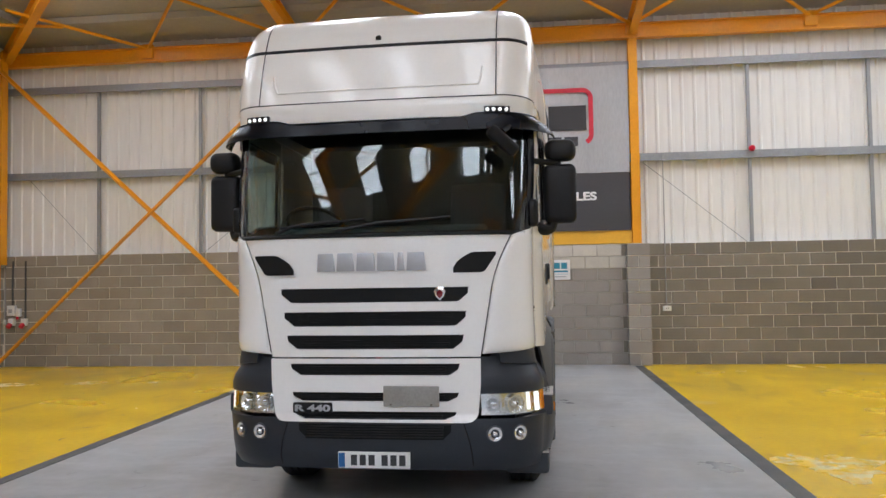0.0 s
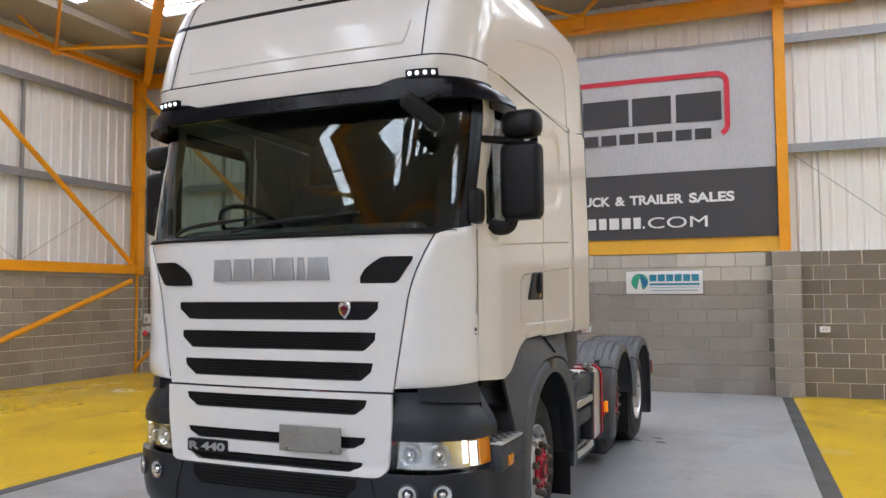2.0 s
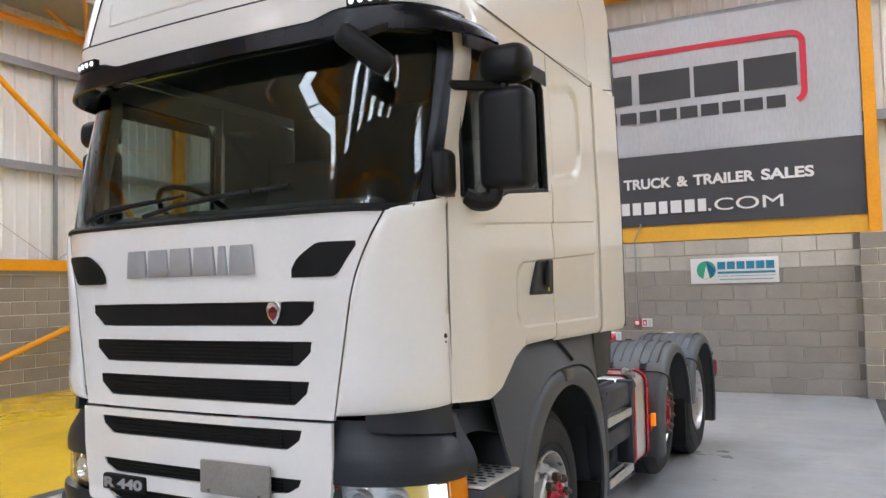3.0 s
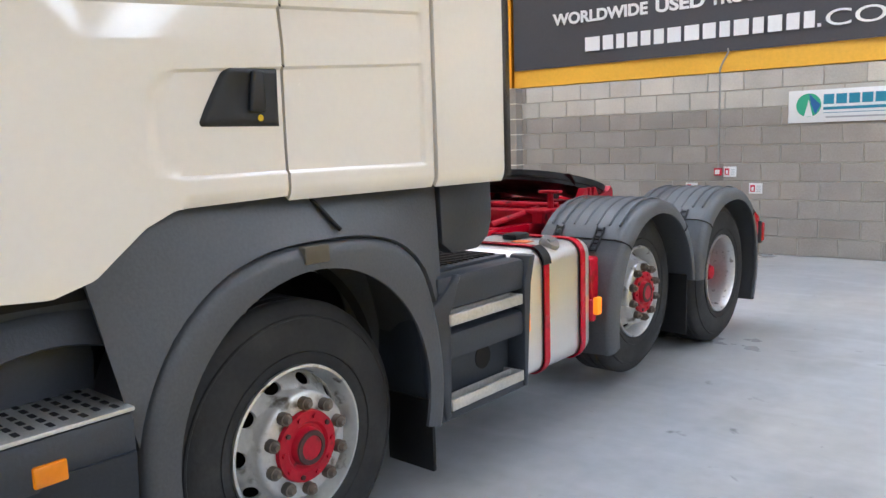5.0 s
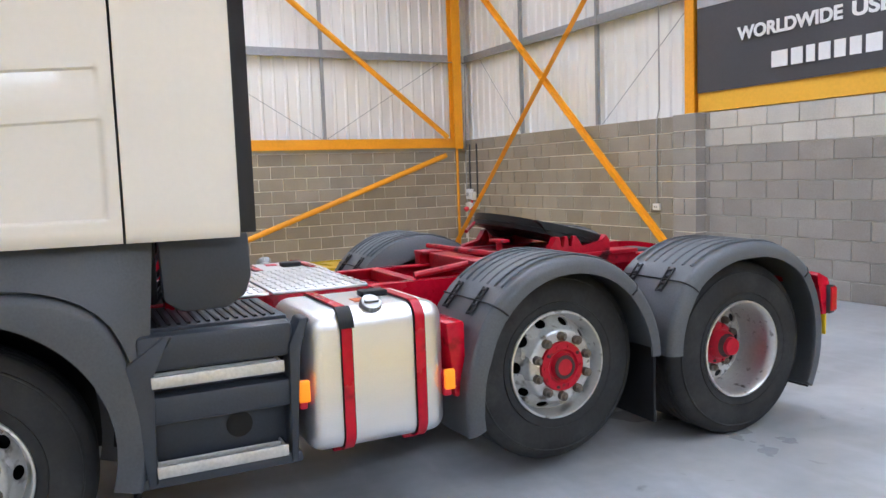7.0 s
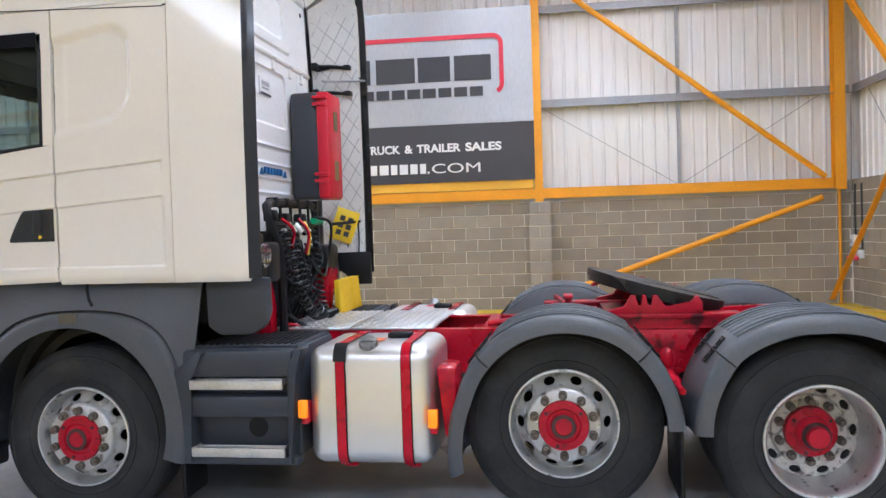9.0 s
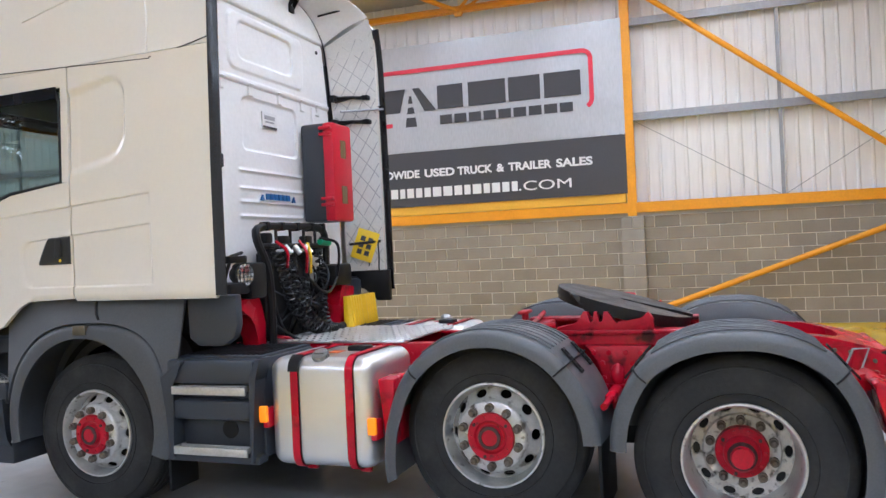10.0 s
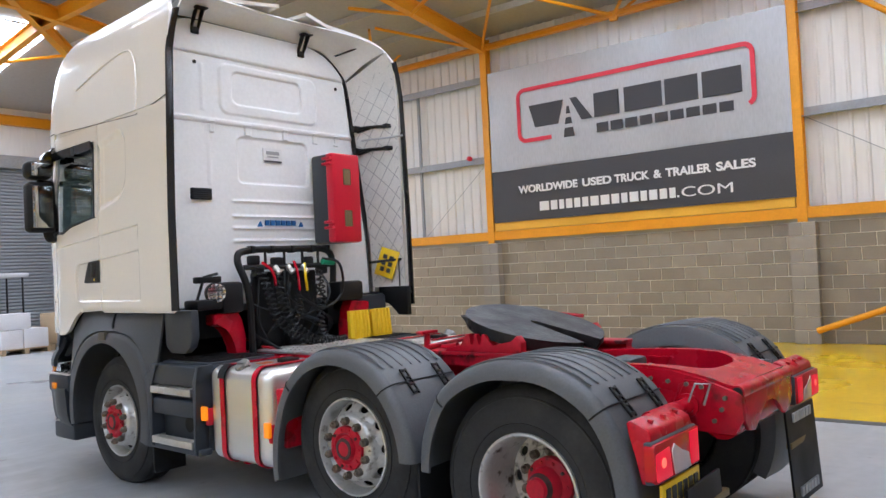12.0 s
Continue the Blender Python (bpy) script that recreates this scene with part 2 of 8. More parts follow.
def ibeam(bm, p0, p1, w, h, tf=0.018, tw=0.012, up=(0, 0, 1)):
    """A rolled I section from p0 to p1; h is measured along up."""
    p0, p1, up = Vector(p0), Vector(p1), Vector(up)
    d = (p1 - p0)
    L = d.length
    d.normalize()
    s = d.cross(up).normalized()
    up = s.cross(d)
    m = Matrix((( *s, 0), (*d, 0), (*up, 0), (0, 0, 0, 1))).transposed()
    m.translation = p0
    pts = [(-w / 2, -h / 2), (w / 2, -h / 2), (w / 2, -h / 2 + tf), (tw / 2, -h / 2 + tf), (tw / 2, h / 2 - tf), (w / 2, h / 2 - tf),
           (w / 2, h / 2), (-w / 2, h / 2), (-w / 2, h / 2 - tf), (-tw / 2, h / 2 - tf), (-tw / 2, -h / 2 + tf), (-w / 2, -h / 2 + tf)]
    t = bmesh.new()
    prism(t, pts, "y", 0, L)
    bmesh.ops.transform(t, matrix=m, verts=t.verts)
    join(bm, t)
    return bm


def words(name, text, size, m, material, parent, wide=1.0, bold=0.0, thick=0.002, width=0):
    """Raised lettering with the built-in font; width, when given, sets its length."""
    cu = bpy.data.curves.new(name, "FONT")
    cu.body, cu.size, cu.extrude, cu.offset, cu.align_x = text, size, thick, bold, "LEFT"
    ob = new(name, cu)
    bpy.context.view_layer.update()
    me = bpy.data.meshes.new_from_object(ob.evaluated_get(bpy.context.evaluated_depsgraph_get()))
    bpy.data.objects.remove(ob)
    xs = [v.co.x for v in me.vertices]
    if width:
        wide = width / (max(xs) - min(xs))
    bm = bmesh.new()
    bm.from_mesh(me)
    bpy.data.meshes.remove(me)
    bmesh.ops.scale(bm, vec=(wide, 1, 1), verts=bm.verts)
    bmesh.ops.transform(bm, matrix=m, verts=bm.verts)
    return part(name, bm, material, parent, smooth=0)


# ---- the hall ----
XW, YB, XE, YF = -11.62, 15.85, 17.0, -11.0     # inner faces: side wall, back wall, far side, front
EAVE, PITCH = 6.83, 0.13


def roof_z(x, y):
    return EAVE + PITCH * max(0, min(x - XW, YB - y, XE - x, y - YF))


b = bmesh.new()
box(b, XW - 0.5, XE + 0.5, YF - 0.5, YB + 0.5, -0.3, 0.0)
floor = tagged(part("floor", b, M_floor, smooth=0), "grey painted concrete floor, worn and scuffed", "floor", kind="structure")
b = bmesh.new()
box(b, XW + 0.02, -5.06, -2.0, YB - 0.03, 0.0, 0.004)
tagged(part("floor_yellow_1", b, M_yellow, smooth=0), "glossy yellow painted floor bay with flaked patches", "floor", kind="structure")
b = bmesh.new()
box(b, 1.91, 9.0, -2.0, YB - 0.02, 0.0, 0.004)
tagged(part("floor_yellow_2", b, M_yellow, smooth=0), "glossy yellow painted floor bay with flaked patches", "floor", kind="structure")
for i, (x0, x1) in enumerate(((-5.06, -4.92), (1.75, 1.91))):
    b = bmesh.new()
    box(b, x0, x1, -2.0, YB - 0.22 if i else YB - 0.1, 0.0, 0.005)
    tagged(part("floor_line_%d" % (i + 1), b, M_line, smooth=0), "dark grey painted lane line on the floor", "floor line", kind="structure")

# flaked paint patches on the yellow bays
M_flake = mat("flaked pale floor", (0.78, 0.51, 0.02), 0.28, 0, 0.09, 3, 25, 0.04, col2=(0.80, 0.70, 0.38), spot=7, cover=(0.46, 0.60))
frnd = random.Random(11)
for i, (x, y, rx, ry) in enumerate(((2.42, 7.55, 0.38, 0.46), (-9.3, 12.95, 0.36, 0.20), (-8.15, 13.1, 0.26, 0.14), (-6.9, 13.25, 0.09, 0.09))):
    b = bmesh.new()
    ring_ = []
    for j in range(40):
        a = 2 * math.pi * j / 40
        k = 1 + 0.22 * math.sin(3 * a + i) + 0.14 * math.sin(7 * a + 2 * i) + 0.22 * frnd.uniform(-1, 1)
        ring_.append((x + rx * k * math.cos(a), y + ry * k * math.sin(a)))
    prism(b, ring_, "z", 0.0, 0.0075)
    tagged(part("floor_patch_%d" % (i + 1), b, M_flake, smooth=0), "pale patch of flaked paint on the yellow floor", "floor patch", kind="structure")

# block walls: a mortar core with courses of blocks laid proud of it
BACK_TOP, SIDE_TOP = 2.395, 2.155


def core(name, x0, x1, y0, y1, z1):
    bb = bmesh.new()
    box(bb, x0, x1, y0, y1, 0, z1)
    return tagged(part(name, bb, M_mortar, smooth=0), "grey concrete block wall with pale mortar joints", "wall", kind="structure")


wall_back = core("wall_back", XW - 0.3, XE, YB, YB + 0.25, BACK_TOP - 0.003)
b = bmesh.new()
box(b, -4.72, 1.66, YB - 0.0012, YB + 0.1, 0, BACK_TOP - 0.004)
part("joint_bed", b, M_mortar_grey, wall_back, "grey mortar between the blocks of the middle bay", smooth=0)
wall_side = core("wall_side", XW - 0.25, XW, YF, YB, SIDE_TOP - 0.003)


def upper(name, label):
    return thing(name, (0, 0, 0), label, "wall", kind="structure")


def sheet(name, p0, p1, z0, z1, outward):
    """Profiled cladding from p0 to p1, ribs upright, every 0.25 m."""
    p0, p1, out = Vector((*p0, 0)), Vector((*p1, 0)), Vector((*outward, 0))
    d = (p1 - p0)
    L = d.length
    d.normalize()
    prof = []
    s = 0.0
    while s < L:
        for ds, dep in ((0, 0), (0.15, 0), (0.172, 0.028), (0.205, 0.028), (0.227, 0)):
            if s + ds <= L:
                prof.append((s + ds, dep))
        s += 0.25
    prof.append((L, 0))
    bb = bmesh.new()
    g = [[p0 + d * s_ - out * dep + Vector((0, 0, z)) for z in (z0, z1)] for s_, dep in prof]
    v = [[bb.verts.new(q) for q in row] for row in g]
    w = [[bb.verts.new(q + out * 0.06) for q in row] for row in ((g[0]), (g[-1]))]
    for a_, c_ in zip(v, v[1:]):
        bb.faces.new((a_[0], c_[0], c_[1], a_[1]))
    bb.faces.new((w[0][0], w[0][1], w[1][1], w[1][0]))
    return tagged(part(name, bb, M_clad, smooth=0), "white profiled metal wall cladding", "cladding", kind="structure")


sheet("cladding_back", (XW - 0.2, YB + 0.2), (XE, YB + 0.2), BACK_TOP, EAVE + 0.3, (0, 1))
sheet("cladding_side", (XW - 0.2, YF), (XW - 0.2, YB + 0.2), SIDE_TOP, EAVE + 0.3, (-1, 0))


def wall_plain(name, x0, x1, y0, y1, z0, z1):
    bb = bmesh.new()
    box(bb, x0, x1, y0, y1, z0, z1)
    return tagged(part(name, bb, M_clad, smooth=0), "plain white wall closing the hall", "wall", kind="structure")


wall_plain("wall_far", XE, XE + 0.2, YF, YB + 0.2, 0, EAVE + 0.3)
wall_plain("wall_front", XW - 0.2, XE + 0.2, YF - 0.2, YF, 0, EAVE + 0.3)

# roof sheet, a shallow hipped lid
b = bmesh.new()
cz = (XE - XW) / 2
cx = (XW + XE) / 2
half = (YB - YF) / 2
e = 0.4
if half < cz:
    r0, r1 = Vector((XW + half, (YB + YF) / 2, EAVE + PITCH * half)), Vector((XE - half, (YB + YF) / 2, EAVE + PITCH * half))
else:
    r0, r1 = Vector((cx, YF + cz, EAVE + PITCH * cz)), Vector((cx, YB - cz, EAVE + PITCH * cz))
ring = [Vector((XW - e, YF - e, EAVE - PITCH * e)), Vector((XE + e, YF - e, EAVE - PITCH * e)), Vector((XE + e, YB + e, EAVE - PITCH * e)), Vector((XW - e, YB + e, EAVE - PITCH * e))]
for dz in (0.22, 0.3):
    vv = [b.verts.new(p + Vector((0, 0, dz))) for p in ring + [r0, r1]]
    if half < cz:
        for idx in ((0, 1, 5, 4), (1, 2, 5), (2, 3, 4, 5), (3, 0, 4)):
            b.faces.new([vv[i_] for i_ in idx])
    else:
        for idx in ((0, 1, 4), (1, 2, 5, 4), (2, 3, 5), (3, 0, 4, 5)):
            b.faces.new([vv[i_] for i_ in idx])
ceiling = tagged(part("ceiling", b, M_roof, smooth=0), "pale grey metal roof lining sheets", "ceiling", kind="structure")

# daylight panels in the roof, some known, others added out of view for light
def rooflight(x0, x1, y0, y1):
    bb = bmesh.new()
    cs = [(x0, y0), (x1, y0), (x1, y1), (x0, y1)]
    lo_ = [bb.verts.new((x, y, roof_z(x, y) + 0.17)) for x, y in cs]
    hi_ = [bb.verts.new((x, y, roof_z(x, y) + 0.19)) for x, y in cs]
    bb.faces.new(lo_)
    bb.faces.new(hi_[::-1])
    for i_ in range(4):
        bb.faces.new((lo_[i_], lo_[(i_ + 1) % 4], hi_[(i_ + 1) % 4], hi_[i_]))
    ob = thing("rooflight", ((x0 + x1) / 2, (y0 + y1) / 2, roof_z((x0 + x1) / 2, (y0 + y1) / 2)), "bright translucent daylight panel set in the roof", "rooflight", "rooflights")
    part("daylight_pane", bb, M_day, ob, smooth=0)
    along_y = (y1 - y0) > (x1 - x0)
    k = max(2, int((y1 - y0 if along_y else x1 - x0) / 1.1))
    for i_ in range(k + 1):
        t_ = i_ / k
        bb = bmesh.new()
        if along_y:
            y = y0 + (y1 - y0) * t_
            cyl(bb, (x0, y, roof_z(x0, y) + 0.14), (x1, y, roof_z(x1, y) + 0.14), 0.025, 6)
        else:
            x = x0 + (x1 - x0) * t_
            cyl(bb, (x, y0, roof_z(x, y0) + 0.14), (x, y1, roof_z(x, y1) + 0.14), 0.025, 6)
        part("glazing_bar", bb, M_galv, ob, smooth=0)


for i in range(6):
    x = -5.6 + i * 1.5
    rooflight(x, x + 0.55, -1.7, 3.0)
    # added bank out of view, lights the lorry's front
    rooflight(x, x + 1.15, -9.8, -5.0)
# added bank out of view, lights the back wall and the lorry's rear
for i in range(8):
    x = -5.2 + i * 1.7
    rooflight(x, x + 0.8, 8.6 if x < 1 else 10.4, 13.2 if x < 1 else 14.9)
# added panels out of view, brighten the side wall
for y in (5.2, 8.2, 11.2):
    rooflight(-10.2, -7.0, y, y + 1.3)
# added panels out of view, brighten the far side
for y in (0.0, 4.6, 8.4, 12.2):
    rooflight(8.6, 15.2, y, y + 1.1)
rooflight(-9.3, -8.2, 12.3, 13.8)
rooflight(-9.6, -6.4, -4.2, -3.1)

# steel frame
def steel(name, label, p0, p1, w, h, up=(0, 0, 1), material=None, group=""):
    bb = bmesh.new()
    ibeam(bb, p0, p1, w, h, up=up)
    return tagged(part(name, bb, material or M_orange, smooth=0), label, name.replace("_", " "), group, kind="structure")


for i, x in enumerate((-4.95, 1.88, 8.7)):
    steel("column_back_%d" % (i + 1), "orange painted steel column on a block pier", (x, YB + 0.0, BACK_TOP), (x, YB + 0.0, EAVE), 0.17, 0.2, up=(0, 1, 0))
for i, y in enumerate((-3.52, 3.18, 9.88)):
    steel("column_side_%d" % (i + 1), "orange painted steel column on a block pier", (XW + 0.02, y, SIDE_TOP), (XW + 0.02, y, EAVE + 0.1), 0.17, 0.2, up=(1, 0, 0))
steel("column_corner", "orange painted steel corner column", (XW + 0.05, YB - 0.25, 2.2), (XW + 0.05, YB - 0.25, EAVE), 0.2, 0.22, up=(1, 0, 0))
b = bmesh.new()
cyl(b, (XW + 0.05, YB - 0.25, 0), (XW + 0.05, YB - 0.25, 2.2), 0.03, 8)
tagged(part("corner_post", b, M_orange), "thin orange steel post in the corner", "post", kind="structure")
steel("eaves_beam_back", "orange painted eaves beam along the wall", (XW, YB - 0.05, 6.66), (XE, YB - 0.05, 6.66), 0.16, 0.3)
steel("eaves_beam_side", "orange painted eaves beam along the wall", (XW + 0.1, YF, 6.70), (XW + 0.1, YB, 6.70), 0.14, 0.12)
for i, x in enumerate((-4.95, 1.88, 8.7)):
    L = min(x - XW, XE - x, 13)
    steel("rafter_back_%d" % (i + 1), "orange painted roof rafter", (x, YB, EAVE - 0.1), (x, YB - L, EAVE - 0.1 + PITCH * L), 0.16, 0.32)
for i, y in enumerate((-3.52, 3.18, 9.88)):
    L = min(YB - y, y - YF, 13)
    steel("rafter_side_%d" % (i + 1), "orange painted roof rafter", (XW, y, EAVE - 0.1), (XW + L, y, EAVE - 0.1 + PITCH * L), 0.16, 0.32)
for i, y in enumerate((-3.52, 3.18, 9.88)):
    L = min(YB - y, y - YF, 13)
    z = EAVE - 0.1 + PITCH * L
    steel("rafter_far_%d" % (i + 1), "orange painted roof rafter", (XE, y, EAVE - 0.1), (XE - L, y, z), 0.16, 0.32)
    steel("roof_tie_%d" % (i + 1), "orange painted level roof beam", (XW + L, y, z), (XE - L, y, z), 0.16, 0.32)
for i, x in enumerate((-4.95, 1.88, 8.7)):
    L = min(x - XW, XE - x, 13)
    z = EAVE - 0.1 + PITCH * L
    steel("rafter_front_%d" % (i + 1), "orange painted roof rafter", (x, YF, EAVE - 0.1), (x, YF + L, z), 0.16, 0.32)
    steel("roof_beam_%d" % (i + 1), "orange painted level roof beam", (x, YF + L, z + 0.01), (x, YB - L, z + 0.01), 0.16, 0.30)
steel("eaves_beam_front", "orange painted eaves beam along the wall", (XW, YF + 0.1, 6.68), (XE, YF + 0.1, 6.68), 0.16, 0.3)
steel("eaves_beam_far", "orange painted eaves beam along the wall", (XE - 0.1, YF, 6.68), (XE - 0.1, YB, 6.68), 0.16, 0.3)
steel("rafter_hip_2", "orange painted hip rafter in the roof corner", (XW, YF, EAVE - 0.1), (XW + 13, YF + 13, EAVE - 0.1 + PITCH * 13), 0.16, 0.32)
steel("rafter_hip", "orange painted hip rafter in the roof corner", (XW, YB, EAVE - 0.1), (XW + 13, YB - 13, EAVE - 0.1 + PITCH * 13), 0.16, 0.32)


def girt(name, p0, p1):
    bb = bmesh.new()
    d = Vector(p1) - Vector(p0)
    if abs(d.x) > abs(d.y):
        prism(bb, [(p0[1], p0[2] - 0.08), (p0[1] - 0.06, p0[2] - 0.08), (p0[1] - 0.06, p0[2] - 0.065), (p0[1] - 0.012, p0[2] - 0.065), (p0[1] - 0.012, p0[2] + 0.08), (p0[1] + 0.06, p0[2] + 0.08), (p0[1] + 0.06, p0[2] + 0.068), (p0[1], p0[2] + 0.068)], "x", p0[0], p1[0])
    else:
        prism(bb, [(p0[0], p0[2] - 0.08), (p0[0] + 0.06, p0[2] - 0.08), (p0[0] + 0.06, p0[2] - 0.065), (p0[0] + 0.012, p0[2] - 0.065), (p0[0] + 0.012, p0[2] + 0.08), (p0[0] - 0.06, p0[2] + 0.08), (p0[0] - 0.06, p0[2] + 0.068), (p0[0], p0[2] + 0.068)], "y", p0[1], p1[1])
    return tagged(part(name, bb, M_galv, smooth=0), "galvanised steel cladding rail", "cladding rail", kind="structure")


for i, z in enumerate((4.13, 6.01)):
    girt("trim_back_%d" % (i + 1), (XW - 0.1, YB + 0.08, z), (XE, YB + 0.08, z))
    girt("trim_side_%d" % (i + 1), (XW - 0.08, YF, z), (XW - 0.08, YB, z))


def mullion(name, x, y, z0, z1):
    bb = bmesh.new()
    box(bb, x - 0.03, x + 0.03, y - 0.03, y + 0.03, z0, z1)
    return tagged(part(name, bb, M_galv, smooth=0), "galvanised steel upright between cladding rails", "upright", kind="structure")


k = 0
for x in (-9.5, -7.2, 4.12, 6.4, 10.9, 13.2):
    k += 1
    mullion("trim_upright_%d" % k, x, YB + 0.09, BACK_TOP, 5.96)
for y in (-7.9, -5.7, -1.2, 1.03, 12.65):
    k += 1
    mullion("trim_upright_%d" % k, XW - 0.08, y, SIDE_TOP, 5.96)


def brace(name, label, p0, p1, flat=True, r=0.05):
    bb = bmesh.new()
    if flat:
        p0, p1 = Vector(p0), Vector(p1)
        d = (p1 - p0)
        L = d.length
        m = Matrix.Translation(p0) @ d.to_track_quat("Z", "Y").to_matrix().to_4x4()
        box(bb, -0.05, 0.05, -0.006, 0.006, 0, L, m=m)
        box(bb, 0.038, 0.05, -0.006, 0.07, 0, L, m=m)
    else:
        cyl(bb, p0, p1, r, 14)
    return tagged(part(name, bb, M_orange), label, "brace", kind="structure")


brace("brace_back_1", "orange steel diagonal wall brace", (-11.5, YB - 0.40, 6.35), (-4.75, YB - 0.40, 0.17))
brace("brace_back_2", "orange steel diagonal wall brace", (-11.42, YB - 0.47, 0.10), (-4.95, YB - 0.47, 6.05))
brace("brace_side_1", "orange tubular diagonal wall brace", (XW + 0.15, 10.03, 6.63), (XW + 0.15, 15.32, 2.45), False, 0.055)
brace("brace_side_2", "orange tubular diagonal wall brace", (XW + 0.25, 15.22, 2.06), (XW + 0.25, 10.05, 0.24), False, 0.055)
b = bmesh.new()
box(b, XW - 0.02, XW + 0.1, YF, YB - 0.3, 2.225, 2.425)
tagged(part("rail_side", b, M_orange, smooth=0), "orange painted steel rail along the wall", "wall rail", kind="structure")
b = bmesh.new()
box(b, XW - 0.02, XW + 0.02, YF, YB - 0.1, SIDE_TOP, 2.225)
tagged(part("flashing_side", b, M_conduit, smooth=0), "grey flashing strip above the block wall", "flashing", kind="structure")
b = bmesh.new()
box(b, -4.86, 1.79, YB - 0.02, YB + 0.1, 2.405, 2.67)
tagged(part("rail_back", b, M_rail, smooth=0), "yellow painted board under the banner", "wall rail", kind="structure")


b = bmesh.new()
box(b, XW - 0.01, XW + 0.112, 3.30, 9.77, 2.435, 2.66)
tagged(part("rail_banner", b, M_rail, smooth=0), "yellow painted board under the banner", "wall rail", kind="structure")


def strut(k, p0, p1, r=0.035):
    bb = bmesh.new()
    cyl(bb, p0, p1, r, 8)
    tagged(part("roof_strut_%d" % k, bb, M_orange), "orange tubular roof strut", "roof strut", kind="structure")


k = 0
for x in (-8.3, -4.95, -1.5, 1.88, 5.3, 8.7):
    for dx in (-1.9, 1.5):
        k += 1
        strut(k, (x, YB - 0.06, 6.80), (x + dx, YB - 2.0, roof_z(x + dx, YB - 2.0) + 0.05))
    k += 1
    bb = bmesh.new()
    box(bb, x - 0.12, x + 0.12, YB - 0.12, YB - 0.02, 6.58, 6.88, 0.01)
    tagged(part("gusset_%d" % k, bb, M_orange), "orange steel gusset plate", "gusset", kind="structure")
for y in (-6.8, -3.52, -0.2, 3.18, 6.5, 9.88, 13.2):
    for dy in (-1.6, 1.6):
        k += 1
        strut(k, (XW + 0.12, y, 6.68), (XW + 2.0, y + dy, roof_z(XW + 2.0, y + dy) + 0.05))
    if y in (-0.2, 6.5, 13.2):
        for dy in (-0.9, 0.9):
            k += 1
            strut(k, (XW + 0.12, y, 6.63), (XW + 0.12, y + dy, 7.08), 0.03)
    k += 1
    bb = bmesh.new()
    prism(bb, [(y - 0.16, 6.76), (y + 0.16, 6.76), (y + 0.07, 6.56), (y - 0.07, 6.56)], "x", XW + 0.08, XW + 0.14)
    tagged(part("gusset_%d" % k, bb, M_orange), "orange steel gusset plate", "gusset", kind="structure")
for y in (-3.52, 3.18):
    for x in (-9.0, -6.6):
        for dy in (-1.4, 1.4):
            k += 1
            strut(k, (x, y, roof_z(x, y) - 0.25), (x + 0.4, y + dy, roof_z(x + 0.4, y + dy) + 0.08), 0.04)
for x in (-4.95, 1.88):
    for y in (-6.5, -1.0, 1.5):
        for dx in (-1.4, 1.4):
            k += 1
            strut(k, (x, y, roof_z(x, y) - 0.25), (x + dx, y + 0.3, roof_z(x + dx, y + 0.3) + 0.08), 0.04)
for i in range(7):
    d = 1.1 + i * 1.4
    z = EAVE + PITCH * d + 0.14
    bb = bmesh.new()
    box(bb, XW + d, XE - d, YB - d - 0.03, YB - d + 0.03, z - 0.07, z + 0.07)
    tagged(part("purlin_back_%d" % (i + 1), bb, M_roof, smooth=0), "pale roof purlin", "purlin", kind="structure")
    bb = bmesh.new()
    box(bb, XW + d - 0.03, XW + d + 0.03, YF + d, YB - d, z - 0.07, z + 0.07)
    tagged(part("purlin_side_%d" % (i + 1), bb, M_roof, smooth=0), "pale roof purlin", "purlin", kind="structure")


# ---- the lorry: u is measured from its axis, y runs from its nose to its tail ----
X0, RIDE = -1.16, 0.085      # the axis, and how far all of it is raised by the tyres
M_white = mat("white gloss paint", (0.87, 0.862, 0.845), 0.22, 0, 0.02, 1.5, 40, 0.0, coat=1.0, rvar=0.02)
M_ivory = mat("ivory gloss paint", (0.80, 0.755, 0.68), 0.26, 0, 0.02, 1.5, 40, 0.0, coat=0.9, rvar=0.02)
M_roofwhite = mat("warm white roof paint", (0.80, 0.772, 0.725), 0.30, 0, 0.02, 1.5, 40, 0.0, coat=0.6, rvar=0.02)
M_panel = mat("white back panel paint", (0.87, 0.875, 0.868), 0.42, 0, 0.05, 2.0, 30, 0.03, coat=0.2)
M_black = mat("black plastic", (0.007, 0.007, 0.008), 0.5, 0, 0.15, 3, 60, 0.08, spec=0.3)
M_visor = mat("dark tinted visor", (0.004, 0.005, 0.009), 0.22, 0, 0.1, 3, 60, 0.0, spec=0.25)
M_bumper = mat("blue-black moulded plastic", (0.024, 0.028, 0.036), 0.42, 0, 0.14, 2.0, 90, 0.08, spec=0.35)
M_handle = mat("satin black plastic", (0.016, 0.017, 0.019), 0.55, 0, 0.10, 3, 60, 0.04, spec=0.45)
M_rubber = mat("glossy black rubber", (0.012, 0.011, 0.012), 0.20, 0, 0.12, 3, 60, 0.0, spec=0.5)
M_chromerim = mat("polished worn steel", (0.64, 0.64, 0.63), 0.42, 0.85, 0.10, 4, 50, 0.04, col2=(0.10, 0.085, 0.07), spot=16, cover=(0.60, 0.72))
M_grille = mat("black grille mesh", (0.006, 0.006, 0.007), 0.6, 0, 0.15, 3, 60, 0.1, spec=0.25)
